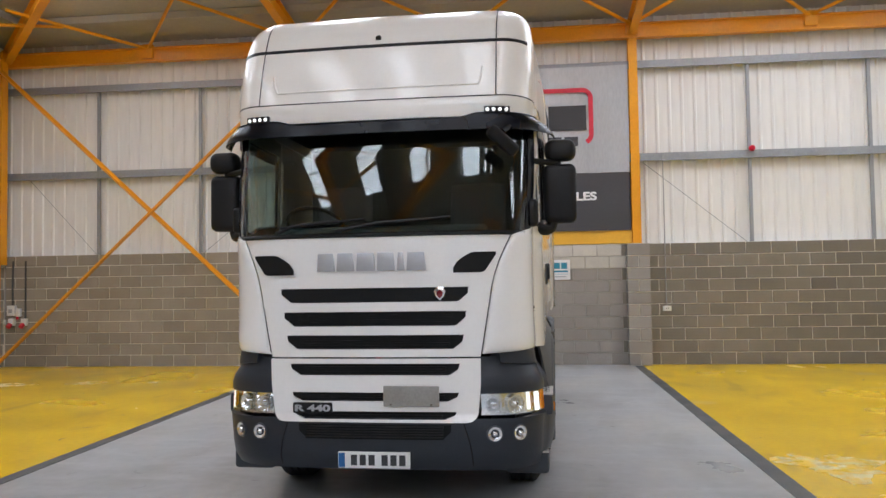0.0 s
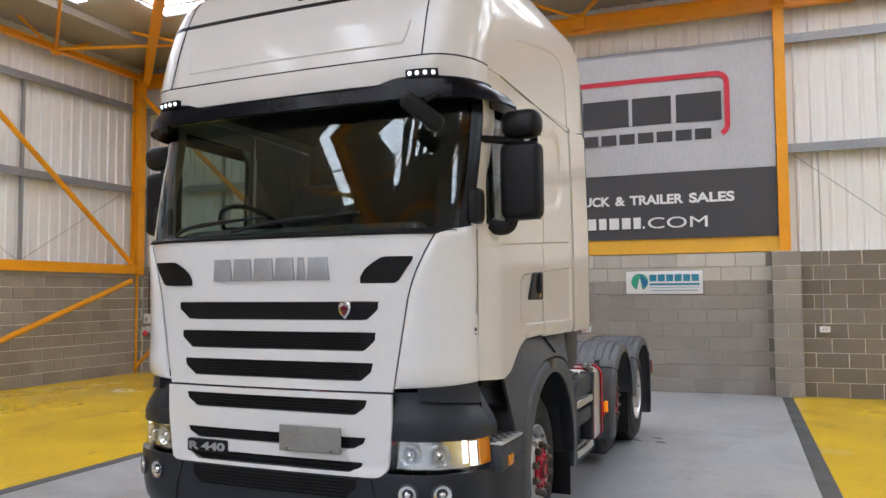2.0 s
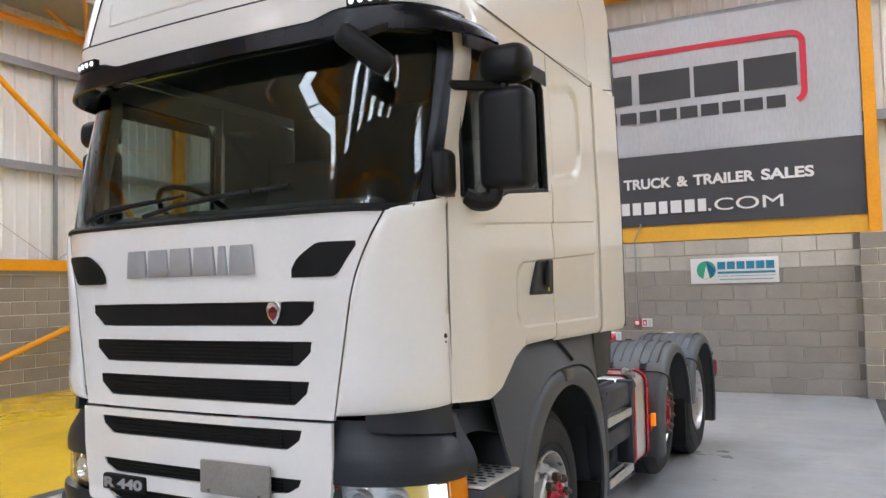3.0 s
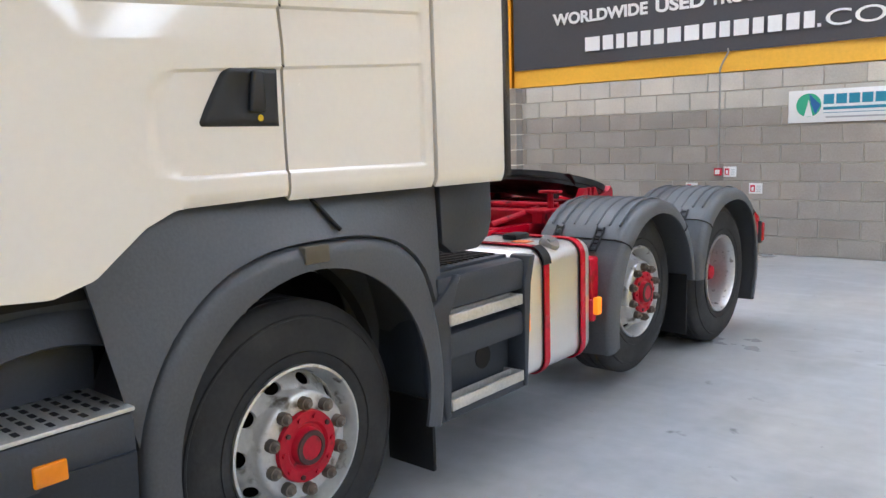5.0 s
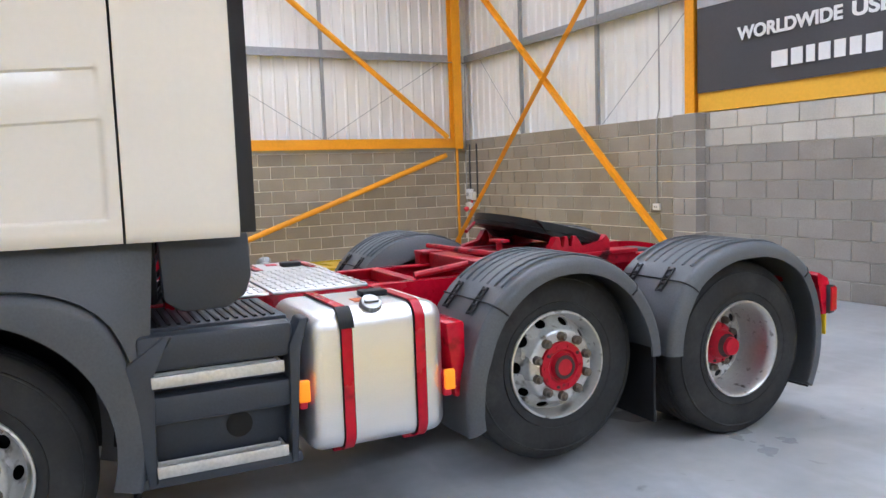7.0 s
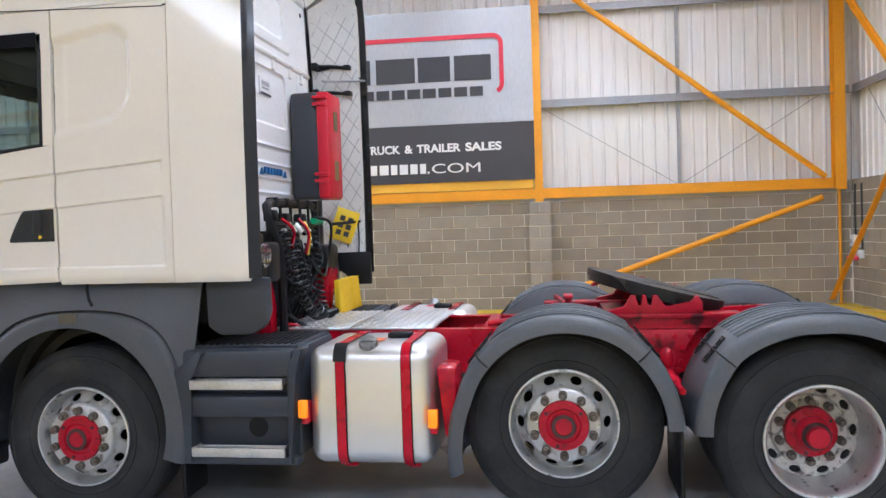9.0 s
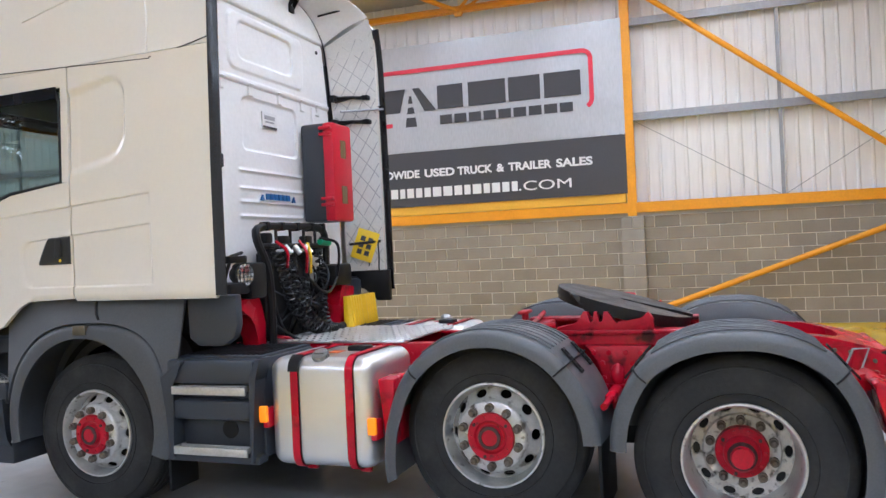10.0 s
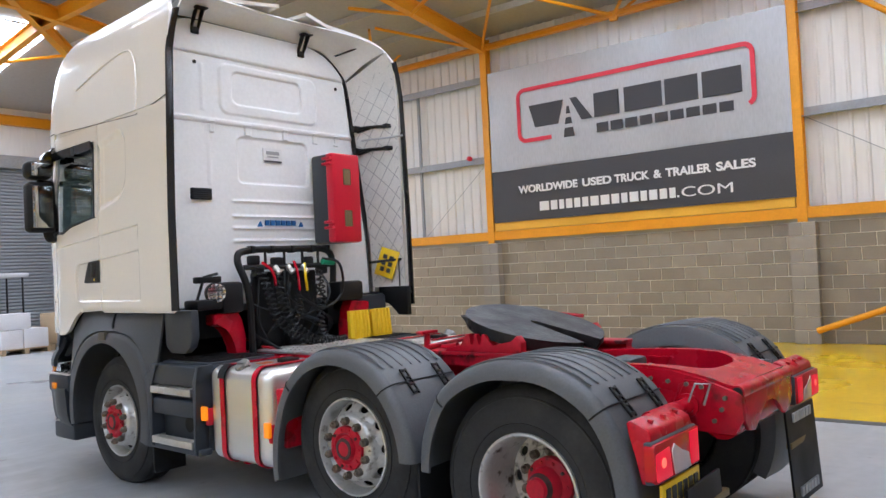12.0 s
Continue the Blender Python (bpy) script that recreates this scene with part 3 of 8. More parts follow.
M_grey = mat("dark grey moulded plastic", (0.038, 0.044, 0.055), 0.47, 0, 0.14, 2.0, 90, 0.10, spec=0.45)
M_tyre = mat("tyre rubber", (0.025, 0.025, 0.026), 0.72, 0, 0.22, 3, 45, 0.15, col2=(0.055, 0.053, 0.050), spot=4, cover=(0.46, 0.80), spec=0.3)
M_rim = mat("worn silver rim paint", (0.60, 0.60, 0.59), 0.34, 0.55, 0.12, 4, 50, 0.08, col2=(0.14, 0.12, 0.10), spot=14, cover=(0.56, 0.70))
M_rimdirty = mat("chipped silver rim paint", (0.56, 0.54, 0.50), 0.42, 0.30, 0.14, 4, 50, 0.10, col2=(0.06, 0.05, 0.045), spot=22, cover=(0.52, 0.68))
# M_grey's plastic again, the side light on arches and fenders put into the colour
M_arch = mat("dark grey plastic lightened on the arches", (0.070, 0.075, 0.083), 0.46, 0, 0.16, 2.0, 90, 0.12, spec=0.45)
M_fender = mat("mottled grey plastic lightened on the fenders", (0.092, 0.098, 0.106), 0.44, 0, 0.16, 2.0, 90, 0.12, spec=0.45, col2=(0.13, 0.13, 0.13), spot=1.6, cover=(0.55, 0.80))
M_nut = mat("weathered steel nut", (0.15, 0.125, 0.10), 0.6, 0.3, 0.2, 10, 60, 0.2)
M_red = mat("red chassis paint", (0.48, 0.003, 0.020), 0.26, 0, 0.14, 3, 40, 0.08, spec=0.32, col2=(0.20, 0.006, 0.012), spot=9, cover=(0.57, 0.70))
M_redhub = mat("worn red hub paint", (0.44, 0.004, 0.022), 0.42, 0, 0.18, 8, 50, 0.15, spec=0.35, col2=(0.09, 0.02, 0.02), spot=18, cover=(0.58, 0.70))
# grease on the coupling parts; on the suspension bracket its darkness stands for shade
M_redshade_dirty = mat("greasy red paint and shaded red", (0.44, 0.003, 0.02), 0.4, 0, 0.2, 4, 40, 0.12, coat=0.1, spec=0.35, col2=(0.06, 0.004, 0.006), spot=8, cover=(0.56, 0.68))
M_grime = mat("hub grime", (0.06, 0.03, 0.028), 0.6, 0.1, 0.3, 10, 60, 0.2)
M_alu = mat("brushed aluminium", (0.80, 0.80, 0.79), 0.36, 0.9, 0.04, 2, 90, 0.0, rvar=0.05, stretch=(1, 1, 6))
M_step = mat("worn aluminium step", (0.62, 0.61, 0.58), 0.40, 0.8, 0.15, 8, 70, 0.15)
M_chrome = mat("chrome", (0.85, 0.85, 0.86), 0.10, 1.0, 0.03, 3, 40, 0)
M_badge = mat("silver badge", (0.42, 0.43, 0.45), 0.42, 0.4, 0.05)
M_amber = glow("amber lens lit", (0.95, 0.26, 0.004), 0.55)
M_amberoff = mat("amber lens", (0.80, 0.24, 0.004), 0.25, 0, 0.08, coat=0.1)
M_lamp = glow("white lamp lit", (1.0, 0.98, 0.95), 2.2)
M_led = glow("white led lit", (0.95, 0.97, 1.0), 1.6)
M_clear = mat("pinkish clear lens", (0.60, 0.45, 0.45), 0.2, 0, 0.05, coat=0.4)
M_taillit = glow("bright red tail lens lit", (0.85, 0.003, 0.035), 0.45)
M_tail = glow("red tail lamp lit", (0.62, 0.002, 0.020), 0.22)
M_bulb = glow("red bulb lit", (1.0, 0.12, 0.08), 1.3)
M_redlens = mat("red lens", (0.50, 0.006, 0.016), 0.22, 0, 0.06, coat=0.1, spec=0.35)
M_brassy = mat("dull yellow metal", (0.22, 0.17, 0.08), 0.55, 0.3, 0.15, 5, 50, 0.1)
M_glass = glassy("tinted cab glass", (0.52, 0.62, 0.60))
M_bowl = mat("bright lamp bowl", (0.88, 0.89, 0.90), 0.14, 0.85, 0.03, 3, 40, 0)
M_lens = glassy("clear lamp lens", (0.95, 0.97, 0.98), 0.02)
M_trim = mat("dark cab trim", (0.075, 0.085, 0.09), 0.75, 0, 0.12, 4, 60, 0.1)
M_dash = mat("grey dashboard", (0.13, 0.15, 0.16), 0.65, 0, 0.1, 4, 60, 0.1)
M_seat = mat("grey seat cloth", (0.16, 0.16, 0.17), 0.9, 0, 0.12, 6, 80, 0.2)
M_plate = mat("white number plate", (0.78, 0.78, 0.76), 0.35, 0, 0.03)
M_yplate = mat("yellow number plate", (0.80, 0.55, 0.01), 0.35, 0, 0.05)
M_chock = mat("yellow moulded plastic", (0.80, 0.50, 0.01), 0.45, 0, 0.08, 4, 40, 0.05)
M_redbox = mat("red moulded plastic", (0.60, 0.005, 0.030), 0.38, 0, 0.06, 3, 40, 0.03)
M_grease = mat("greasy black steel", (0.010, 0.010, 0.010), 0.45, 0.2, 0.3, 6, 40, 0.4, col2=(0.03, 0.028, 0.026), spot=8)
M_engine = mat("dirty dark metal", (0.010, 0.010, 0.011), 0.8, 0.2, 0.2, 6, 40, 0.2)
M_quilt = mat("quilted white lining", (0.62, 0.61, 0.58), 0.5, 0.1, 0.1, 3, 60, 0.08)
M_hose = mat("black hose", (0.012, 0.012, 0.013), 0.34, 0, 0.1, 3, 40, 0.0, spec=0.5)
M_seam = mat("grey seam tape", (0.36, 0.36, 0.36), 0.6, 0, 0.1)
M_grey_blank = mat("scratched grey plate", (0.30, 0.29, 0.27), 0.55, 0.2, 0.15, 6, 60, 0.1)

truck = thing("truck", (X0, 8.8, 0), "white lorry tractor unit with red chassis and grey fenders", "truck")


def tp(name, bm, material, parent=None, label="", smooth=40.0):
    bmesh.ops.translate(bm, vec=(X0, 0, 0), verts=bm.verts)
    return part(name, bm, material, parent or truck, label, smooth)


def lerp(table, z):
    for (a, va), (c, vc) in zip(table, table[1:]):
        if z <= c:
            return va + (vc - va) * max(0.0, (z - a) / (c - a))
    return table[-1][1]


NOSE = [(0.28, 5.68), (0.40, 5.61), (0.52, 5.60), (0.66, 5.605), (0.70, 5.625), (1.0, 5.615), (1.5, 5.60), (1.98, 5.58), (2.0, 5.60), (2.74, 5.80), (2.80, 5.785), (2.84, 5.72), (2.97, 5.722), (3.0, 5.73),
        (3.25, 5.80), (3.44, 5.87), (3.60, 5.95), (3.68, 6.02), (3.745, 6.12), (3.80, 6.27), (3.84, 6.50), (3.865, 6.80), (3.885, 7.2), (3.90, 7.8)]
WIDE = [(0.28, 1.25), (0.40, 1.315), (0.66, 1.335), (0.90, 1.325), (1.1, 1.278), (2.1, 1.278), (2.9, 1.258), (3.3, 1.245), (3.5, 1.235), (3.65, 1.21), (3.75, 1.175), (3.80, 1.13), (3.835, 1.06), (3.86, 0.96), (3.88, 0.80), (3.893, 0.5), (3.90, 0.15)]
CA, CB = 0.44, 0.355     # the nose's corner, across and along
TAPER = 0.035


def side_u(y, z):
    return lerp(WIDE, z) - TAPER * max(0, 8.2 - y) - 0.07 * min(1, max(0, (6.2 - y) / 0.25)) ** 2


def corner(z):
    yf = lerp(NOSE, z)
    w = side_u(yf + CB, z)
    a = min(lerp([(2.7, CA), (3.0, 0.26)], z), w * 0.6)
    return yf, w, a


def ring(z, key, out=0.0):
    """A point of the cab's skin at height z. key: ('f', u), ('c', t, sign) or ('s', y, sign)."""
    yf, w, a = corner(z)
    k = key[0]
    if k == "f":
        f = key[1] / (w - a)
        return Vector((key[1], yf - 0.025 * (1 - f * f) - out, z))
    if k == "c":
        t = key[1] * math.pi / 2
        return Vector((key[2] * (w - a + a * math.sin(t) + out * math.sin(t)), yf + CB * (1 - math.cos(t)) - out * math.cos(t), z))
    return Vector((key[2] * (side_u(key[1], z) + out), key[1], z))


def keys(u=True, c=1.0, y=None, nf=14, nc=10, ns=8, one=0, c0=0.0):
    """The run of keys from the left side round the nose to the right side, or one side only."""
    def half(sg):
        out = []
        if c is not None:
            out += [("c", c0 + (c - c0) * i / nc, sg) for i in range(nc + 1)]
        if y is not None:
            start = 5.9 if c is not None else y[0]
            out += [("s", start + (y[1] - start) * i / ns, sg) for i in range(1 if c is not None else 0, ns + 1)]
        return out
    if one:
        return half(one)
    mid = [("f", -1 + 2 * i / nf) for i in range(1, nf)] if u else []
    return half(-1)[::-1] + mid + half(1)


def at_u(u, z, out=0.0):
    """The skin's point at the distance u from the axis, on the flat nose or round its corner."""
    yf, w, a = corner(z)
    if abs(u) <= w - a:
        return ring(z, ("f", u), out)
    return ring(z, ("c", math.asin(min(1, (abs(u) - w + a) / a)) * 2 / math.pi, math.copysign(1, u)), out)


def place(z, key, out=0.0):
    if key[0] == "f":
        yf, w, a = corner(z)
        return ring(z, ("f", key[1] * (w - a)), out)
    if key[0] == "s":
        yf, w, a = corner(z)
        return ring(z, ("s", max(key[1], yf + CB), key[2]), out)
    return ring(z, key, out)


def skin(name, ks, zs, material, label="", parent=None, thick=0.02, out=0.0, zf=None):
    """A sheet of the cab's skin over the run of keys ks and the heights zs; zf(key, z) may bend the heights."""
    bm = bmesh.new()
    if ks[0][0] != "f" and ks[0][-1] == -1 and ks[-1][-1] == -1:
        ks = ks[::-1]
    g = [[place(zf(k_, z) if zf else z, k_, out) for z in zs] for k_ in ks]
    shell(bm, g, thick)
    return tp(name, bm, material, parent, label)


def span(a, c, n):
    return [a + (c - a) * i / n for i in range(n + 1)]


# roof: high front deflector, sides and top in one moulding
ROOF_Z = [2.99, 3.1, 3.2, 3.3, 3.4, 3.44, 3.5, 3.56, 3.60, 3.64, 3.68, 3.71, 3.74, 3.77, 3.80, 3.82, 3.84, 3.858, 3.872, 3.884, 3.893, 3.90]


def roof_at(k_, z):
    """The roof's rear edge bows forward over the middle of the back wall."""
    if k_[0] != "s":
        return place(z, k_)
    back = 8.2 - 0.17 * min(1, max(0, (z - 3.62) / 0.26))
    f = (k_[1] - 5.9) / (8.2 - 5.9)
    return place(z - max(0, (3.3 - z)) * 0.18 * min(1, (k_[1] - 5.9) / 0.9), ("s", 5.9 + f * (back - 5.9), k_[2]))


b = bmesh.new()
shell(b, [[roof_at(k_, z) for z in ROOF_Z] for k_ in keys(c=1.0, y=(6.2, 8.2), ns=14)], 0.03)
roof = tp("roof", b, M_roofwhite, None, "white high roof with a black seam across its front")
skin("roof_seam", keys(c=0.62, y=None), [3.425, 3.45], M_black, "", roof, thick=0.01, out=0.004)
b = bmesh.new()
cyl(b, (0, 5.865, 3.50), (0, 5.915, 3.52), 0.022, 14)
tp("roof_vent_plug", b, M_black, roof)
for sg in (-1, 1):
    bb = bmesh.new()
    sweep(bb, [at_u(sg * 0.90, z, 0.002) for z in span(2.99, 3.80, 16)], 0.004, 6)
    tp("roof_joint_line", bb, M_black, roof)
    bb = bmesh.new()
    sweep(bb, [Vector((sg * (side_u(y, 2.96) + 0.002), y, 2.965 - 0.05 * (y - 6.3))) for y in span(6.25, 7.72, 8)], 0.003, 6)
    sweep(bb, smooth_line([Vector((sg * (side_u(y, z) + 0.004), y, z)) for y, z in ((7.72, 2.90), (7.78, 2.905), (8.0, 2.935), (8.19, 2.97))], 4), 0.004, 6)
    tp("roof_joint_line", bb, M_black, roof)
for sg in (-1, 1):
    bb = bmesh.new()
    sweep(bb, smooth_line([Vector((sg * (side_u(y, z) + 0.0), y, z)) for y, z in ((7.70, 2.93), (7.70, 3.2), (7.66, 3.36), (7.52, 3.44), (7.1, 3.40), (6.6, 3.30))], 6), 0.008, 6)
    tp("roof_swage", bb, M_roofwhite, roof)
skin("header_joint", keys(c=1.0, y=None), [2.983, 2.992], M_black, "", roof, thick=0.006, out=0.001)
# long shallow swage across the front of the roof
bb = bmesh.new()
line = [at_u(u, z, 0.001) for u, z in [(-0.80, 3.22)] + [(-0.80 + 0.04 * f, 3.22 - 0.14 * f ** 0.5) for f in span(0.1, 1, 6)] + [(u, 3.08) for u in span(-0.7, 0.7, 14)] + [(0.76 + 0.04 * f, 3.08 + 0.14 * f ** 2) for f in span(0, 1, 6)]]
sweep(bb, line, 0.008, 6)
tp("roof_swage", bb, M_roofwhite, roof)
header = skin("header_panel", keys(c=1.0, y=(5.9, 6.05), ns=2), [2.84, 2.88, 2.92, 2.96, 2.985], M_roofwhite, "white panel above the sun visor", thick=0.02)
for sg in (-1, 1):
    bb = bmesh.new()
    shell(bb, [[at_u(sg * u_, z_, 0.03) for z_ in ((2.854, 2.876, 2.90) if sg > 0 else (2.90, 2.876, 2.854))] for u_ in span(0.815, 0.985, 6)], 0.03)
    bar = tp("marker_lamp", bb, M_black, header, "black marker lamp with four lit diodes")
    for i in range(4):
        bb = bmesh.new()
        ball(bb, at_u(sg * (0.838 + i * 0.041), 2.877, 0.03), 0.013, 1, 0.6, 1, 12, 8)
        tp("led", bb, M_led, bar)


def visor_z(k_, z):
    """The visor's upper edge rises towards its ends."""
    f_ = min(1, max(0, (abs(k_[1]) - 0.78) / 0.14)) if k_[0] == "f" else 1.0
    return 2.735 + (z - 2.735) * (1 + 0.46 * f_)


def visor_at(k_, z, depth=0.0):
    z_ = visor_z(k_, z)
    return place(z_, k_, lerp(NOSE, z_) - 5.668 - 0.25 * (z_ - 2.735) - depth)


run = keys(c=1.0, y=(5.9, 6.0), ns=2, nc=12, nf=40)
b = bmesh.new()
shell(b, [[visor_at(k_, z) for z in (2.735, 2.742, 2.76, 2.785, 2.805, 2.815)] for k_ in run], 0.014)
visor = tp("sun_visor", b, M_visor, None, "dark tinted sun visor")
b = bmesh.new()
shell(b, [[visor_at(k_, 2.815, d_) for d_ in (0.10, 0.05, 0.0)] for k_ in keys(c=1.0, y=None, nf=40)], 0.010)
tp("visor_top", b, M_visor, visor)
# windscreen and its pillars
def leaning(k_, z):
    """Round the corner the glass reaches further out at its foot than at its top."""
    w_ = (2.8 - z) / 0.8
    if k_[0] != "c":
        return k_
    return ("c", k_[1] * (1 + 0.13 * w_) if k_[1] < 0.76 else 1 - (1 - k_[1]) * (1 - 0.42 * w_), k_[2])


def lean_sheet(name, ks, zs, material, label, thick, out=0.0):
    bm = bmesh.new()
    if ks[0][-1] == -1 and ks[-1][-1] == -1:
        ks = ks[::-1]
    shell(bm, [[place(z, leaning(k_, z), out) for z in zs] for k_ in ks], thick)
    return tp(name, bm, material, None, label)


lean_sheet("windscreen", keys(c=0.62, y=None), span(2.0, 2.76, 8), M_glass, "tinted windscreen", 0.012)
for sg in (-1, 1):
    lean_sheet("windscreen_pillar", keys(c=0.755, c0=0.615, one=sg, nc=3), span(2.0, 2.80, 6), M_visor, "black windscreen pillar", 0.05, 0.004)
    lean_sheet("door_frame_front", keys(c=1.0, c0=0.765, one=sg, nc=4), span(2.03, 2.80, 6), M_ivory, "ivory front edge of the door frame", 0.04)
skin("cowl", keys(c=0.68, y=None), [1.968, 1.98, 1.996], M_black, "black plastic cowl under the windscreen", thick=0.04, out=0.012)
for u0, u1 in ((-0.28, -0.92), (0.42, -0.30)):
    bb = bmesh.new()
    sweep(bb, smooth_line([place(2.01, ("f", max(-1, u1 / 0.8)), 0.05), place(2.06, ("f", (0.55 * u1 + 0.45 * u0) / 0.8), 0.045), place(2.085, ("f", u0 / 0.8), 0.03)], 6), 0.012, 6)
    wiper = tp("wiper", bb, M_black)
    bb = bmesh.new()
    q0, q1 = place(2.045, ("f", max(-1, (u0 * 0.2 + u1 * 0.8) / 0.8)), 0.02), place(2.10, ("f", min(1, (u0 + 0.22) / 0.8)), 0.02)
    sweep(bb, [q0, (q0 + q1) / 2 + Vector((0, -0.012, 0)), q1], 0.009, 6)
    tp("wiper_blade", bb, M_black, wiper)

# front panels with slots let into them
SLOTS = [(1.495, 1.60, 0.69), (1.325, 1.43, 0.67), (1.16, 1.262, 0.65), (0.975, 1.06, 0.62), (0.79, 0.855, 0.61), (0.665, 0.72, 0.59)]


def seam(z):
    """Where the front panel meets the corner panel."""
    return 0.765 + 0.145 * max(0, z - 1.1) / 0.86 + 0.075 * (max(0, z - 1.62) / 0.34) ** 1.6


def slotted(name, z0, z1, half, label, out):
    rows = [z0]
    for a, c, h in sorted(SLOTS):
        if a > z0 and c < z1:
            rows += [a - 0.012, a, a + 0.006, a + (c - a) * 0.5, c - 0.006, c, c + 0.006]
    rows += [z1]
    if z0 < 0.7:
        rows += [z0 + d_ for d_ in (0.004, 0.01, 0.045, 0.06, 0.075)]
    rows = sorted(set(rows + [r for r in span(z0, z1, 10) if all(abs(r - s) > 0.02 for s in rows)]))
    bm = bmesh.new()
    def ends(z):
        best = min(SLOTS, key=lambda s: abs((s[0] + s[1]) / 2 - z))
        a, c, h = best
        return h - 0.075 * min(1, max(0, 1 - (z - a) / (0.6 * (c - a))))
    def dent(z):
        for a, c, h in SLOTS:
            if a <= z <= c:
                return 0.05 if a + 0.003 < z < c - 0.003 else 0.0
        return 0.0
    grid = []
    outer = lambda z: seam(z) if z > 1.1 else half - 0.03 * max(0, (0.9 - z) / 0.3) - 0.075 * (1 - math.sqrt(1 - min(1, max(0, 1 - (z - z0) / 0.075)) ** 2))
    ulist = [("o", -1), ("o", -0.96), ("o", -0.93), ("o", -0.5), ("e", -1.008), ("e", -1.0)] + [("e", v) for v in span(-0.98, 0.98, 26)] + [("e", 1.0), ("e", 1.008), ("o", 0.5), ("o", 0.93), ("o", 0.96), ("o", 1)]
    for kind, v in ulist:
        col = []
        for z in rows:
            e_ = ends(z)
            if kind == "o":
                u_ = math.copysign(e_ + 0.02 + (outer(z) - e_ - 0.02) * {0.5: 0, 0.93: 0.35, 0.96: 0.7, 1: 1}[abs(v)], v)
            else:
                u_ = v * e_
            inside = kind == "e" and abs(v) < 0.999
            col.append(at_u(u_, z, out) + Vector((0, dent(z) if inside else 0, 0)))
        grid.append(col)
    shell(bm, grid, 0.02)
    return tp(name, bm, M_white, truck, label, smooth=30)


grille_top = slotted("front_panel", 1.105, 1.965, 0.80, "white front panel with three dark slots", 0.0)
grille_low = slotted("lower_grille_panel", 0.645, 1.095, 0.765, "white lower grille panel", 0.02)
for a, c, h in SLOTS:
    owner = grille_top if a > 1.1 else grille_low
    o_ = 0.0 if a > 1.1 else 0.02
    bb = bmesh.new()
    y_ = lerp(NOSE, (a + c) / 2) - o_
    k_ = a + 0.6 * (c - a)
    prism(bb, [(-h + 0.004, c - 0.004), (h - 0.004, c - 0.004), (h - 0.004, k_), (h - 0.079, a + 0.004), (-h + 0.079, a + 0.004), (-h + 0.004, k_)], "y", y_ - 0.004, y_ + 0.02)
    if c < 1.5:
        n_ = max(2, int((c - a) / 0.016))
        for i in range(n_):
            z = a + (i + 0.5) * (c - a) / n_
            e_ = h - 0.10
            box(bb, -e_, e_, y_ - 0.012, y_ + 0.002, z - 0.004, z + 0.004)
    tp("grille_slat_insert", bb, M_grille, owner, "black slatted grille insert", smooth=0)
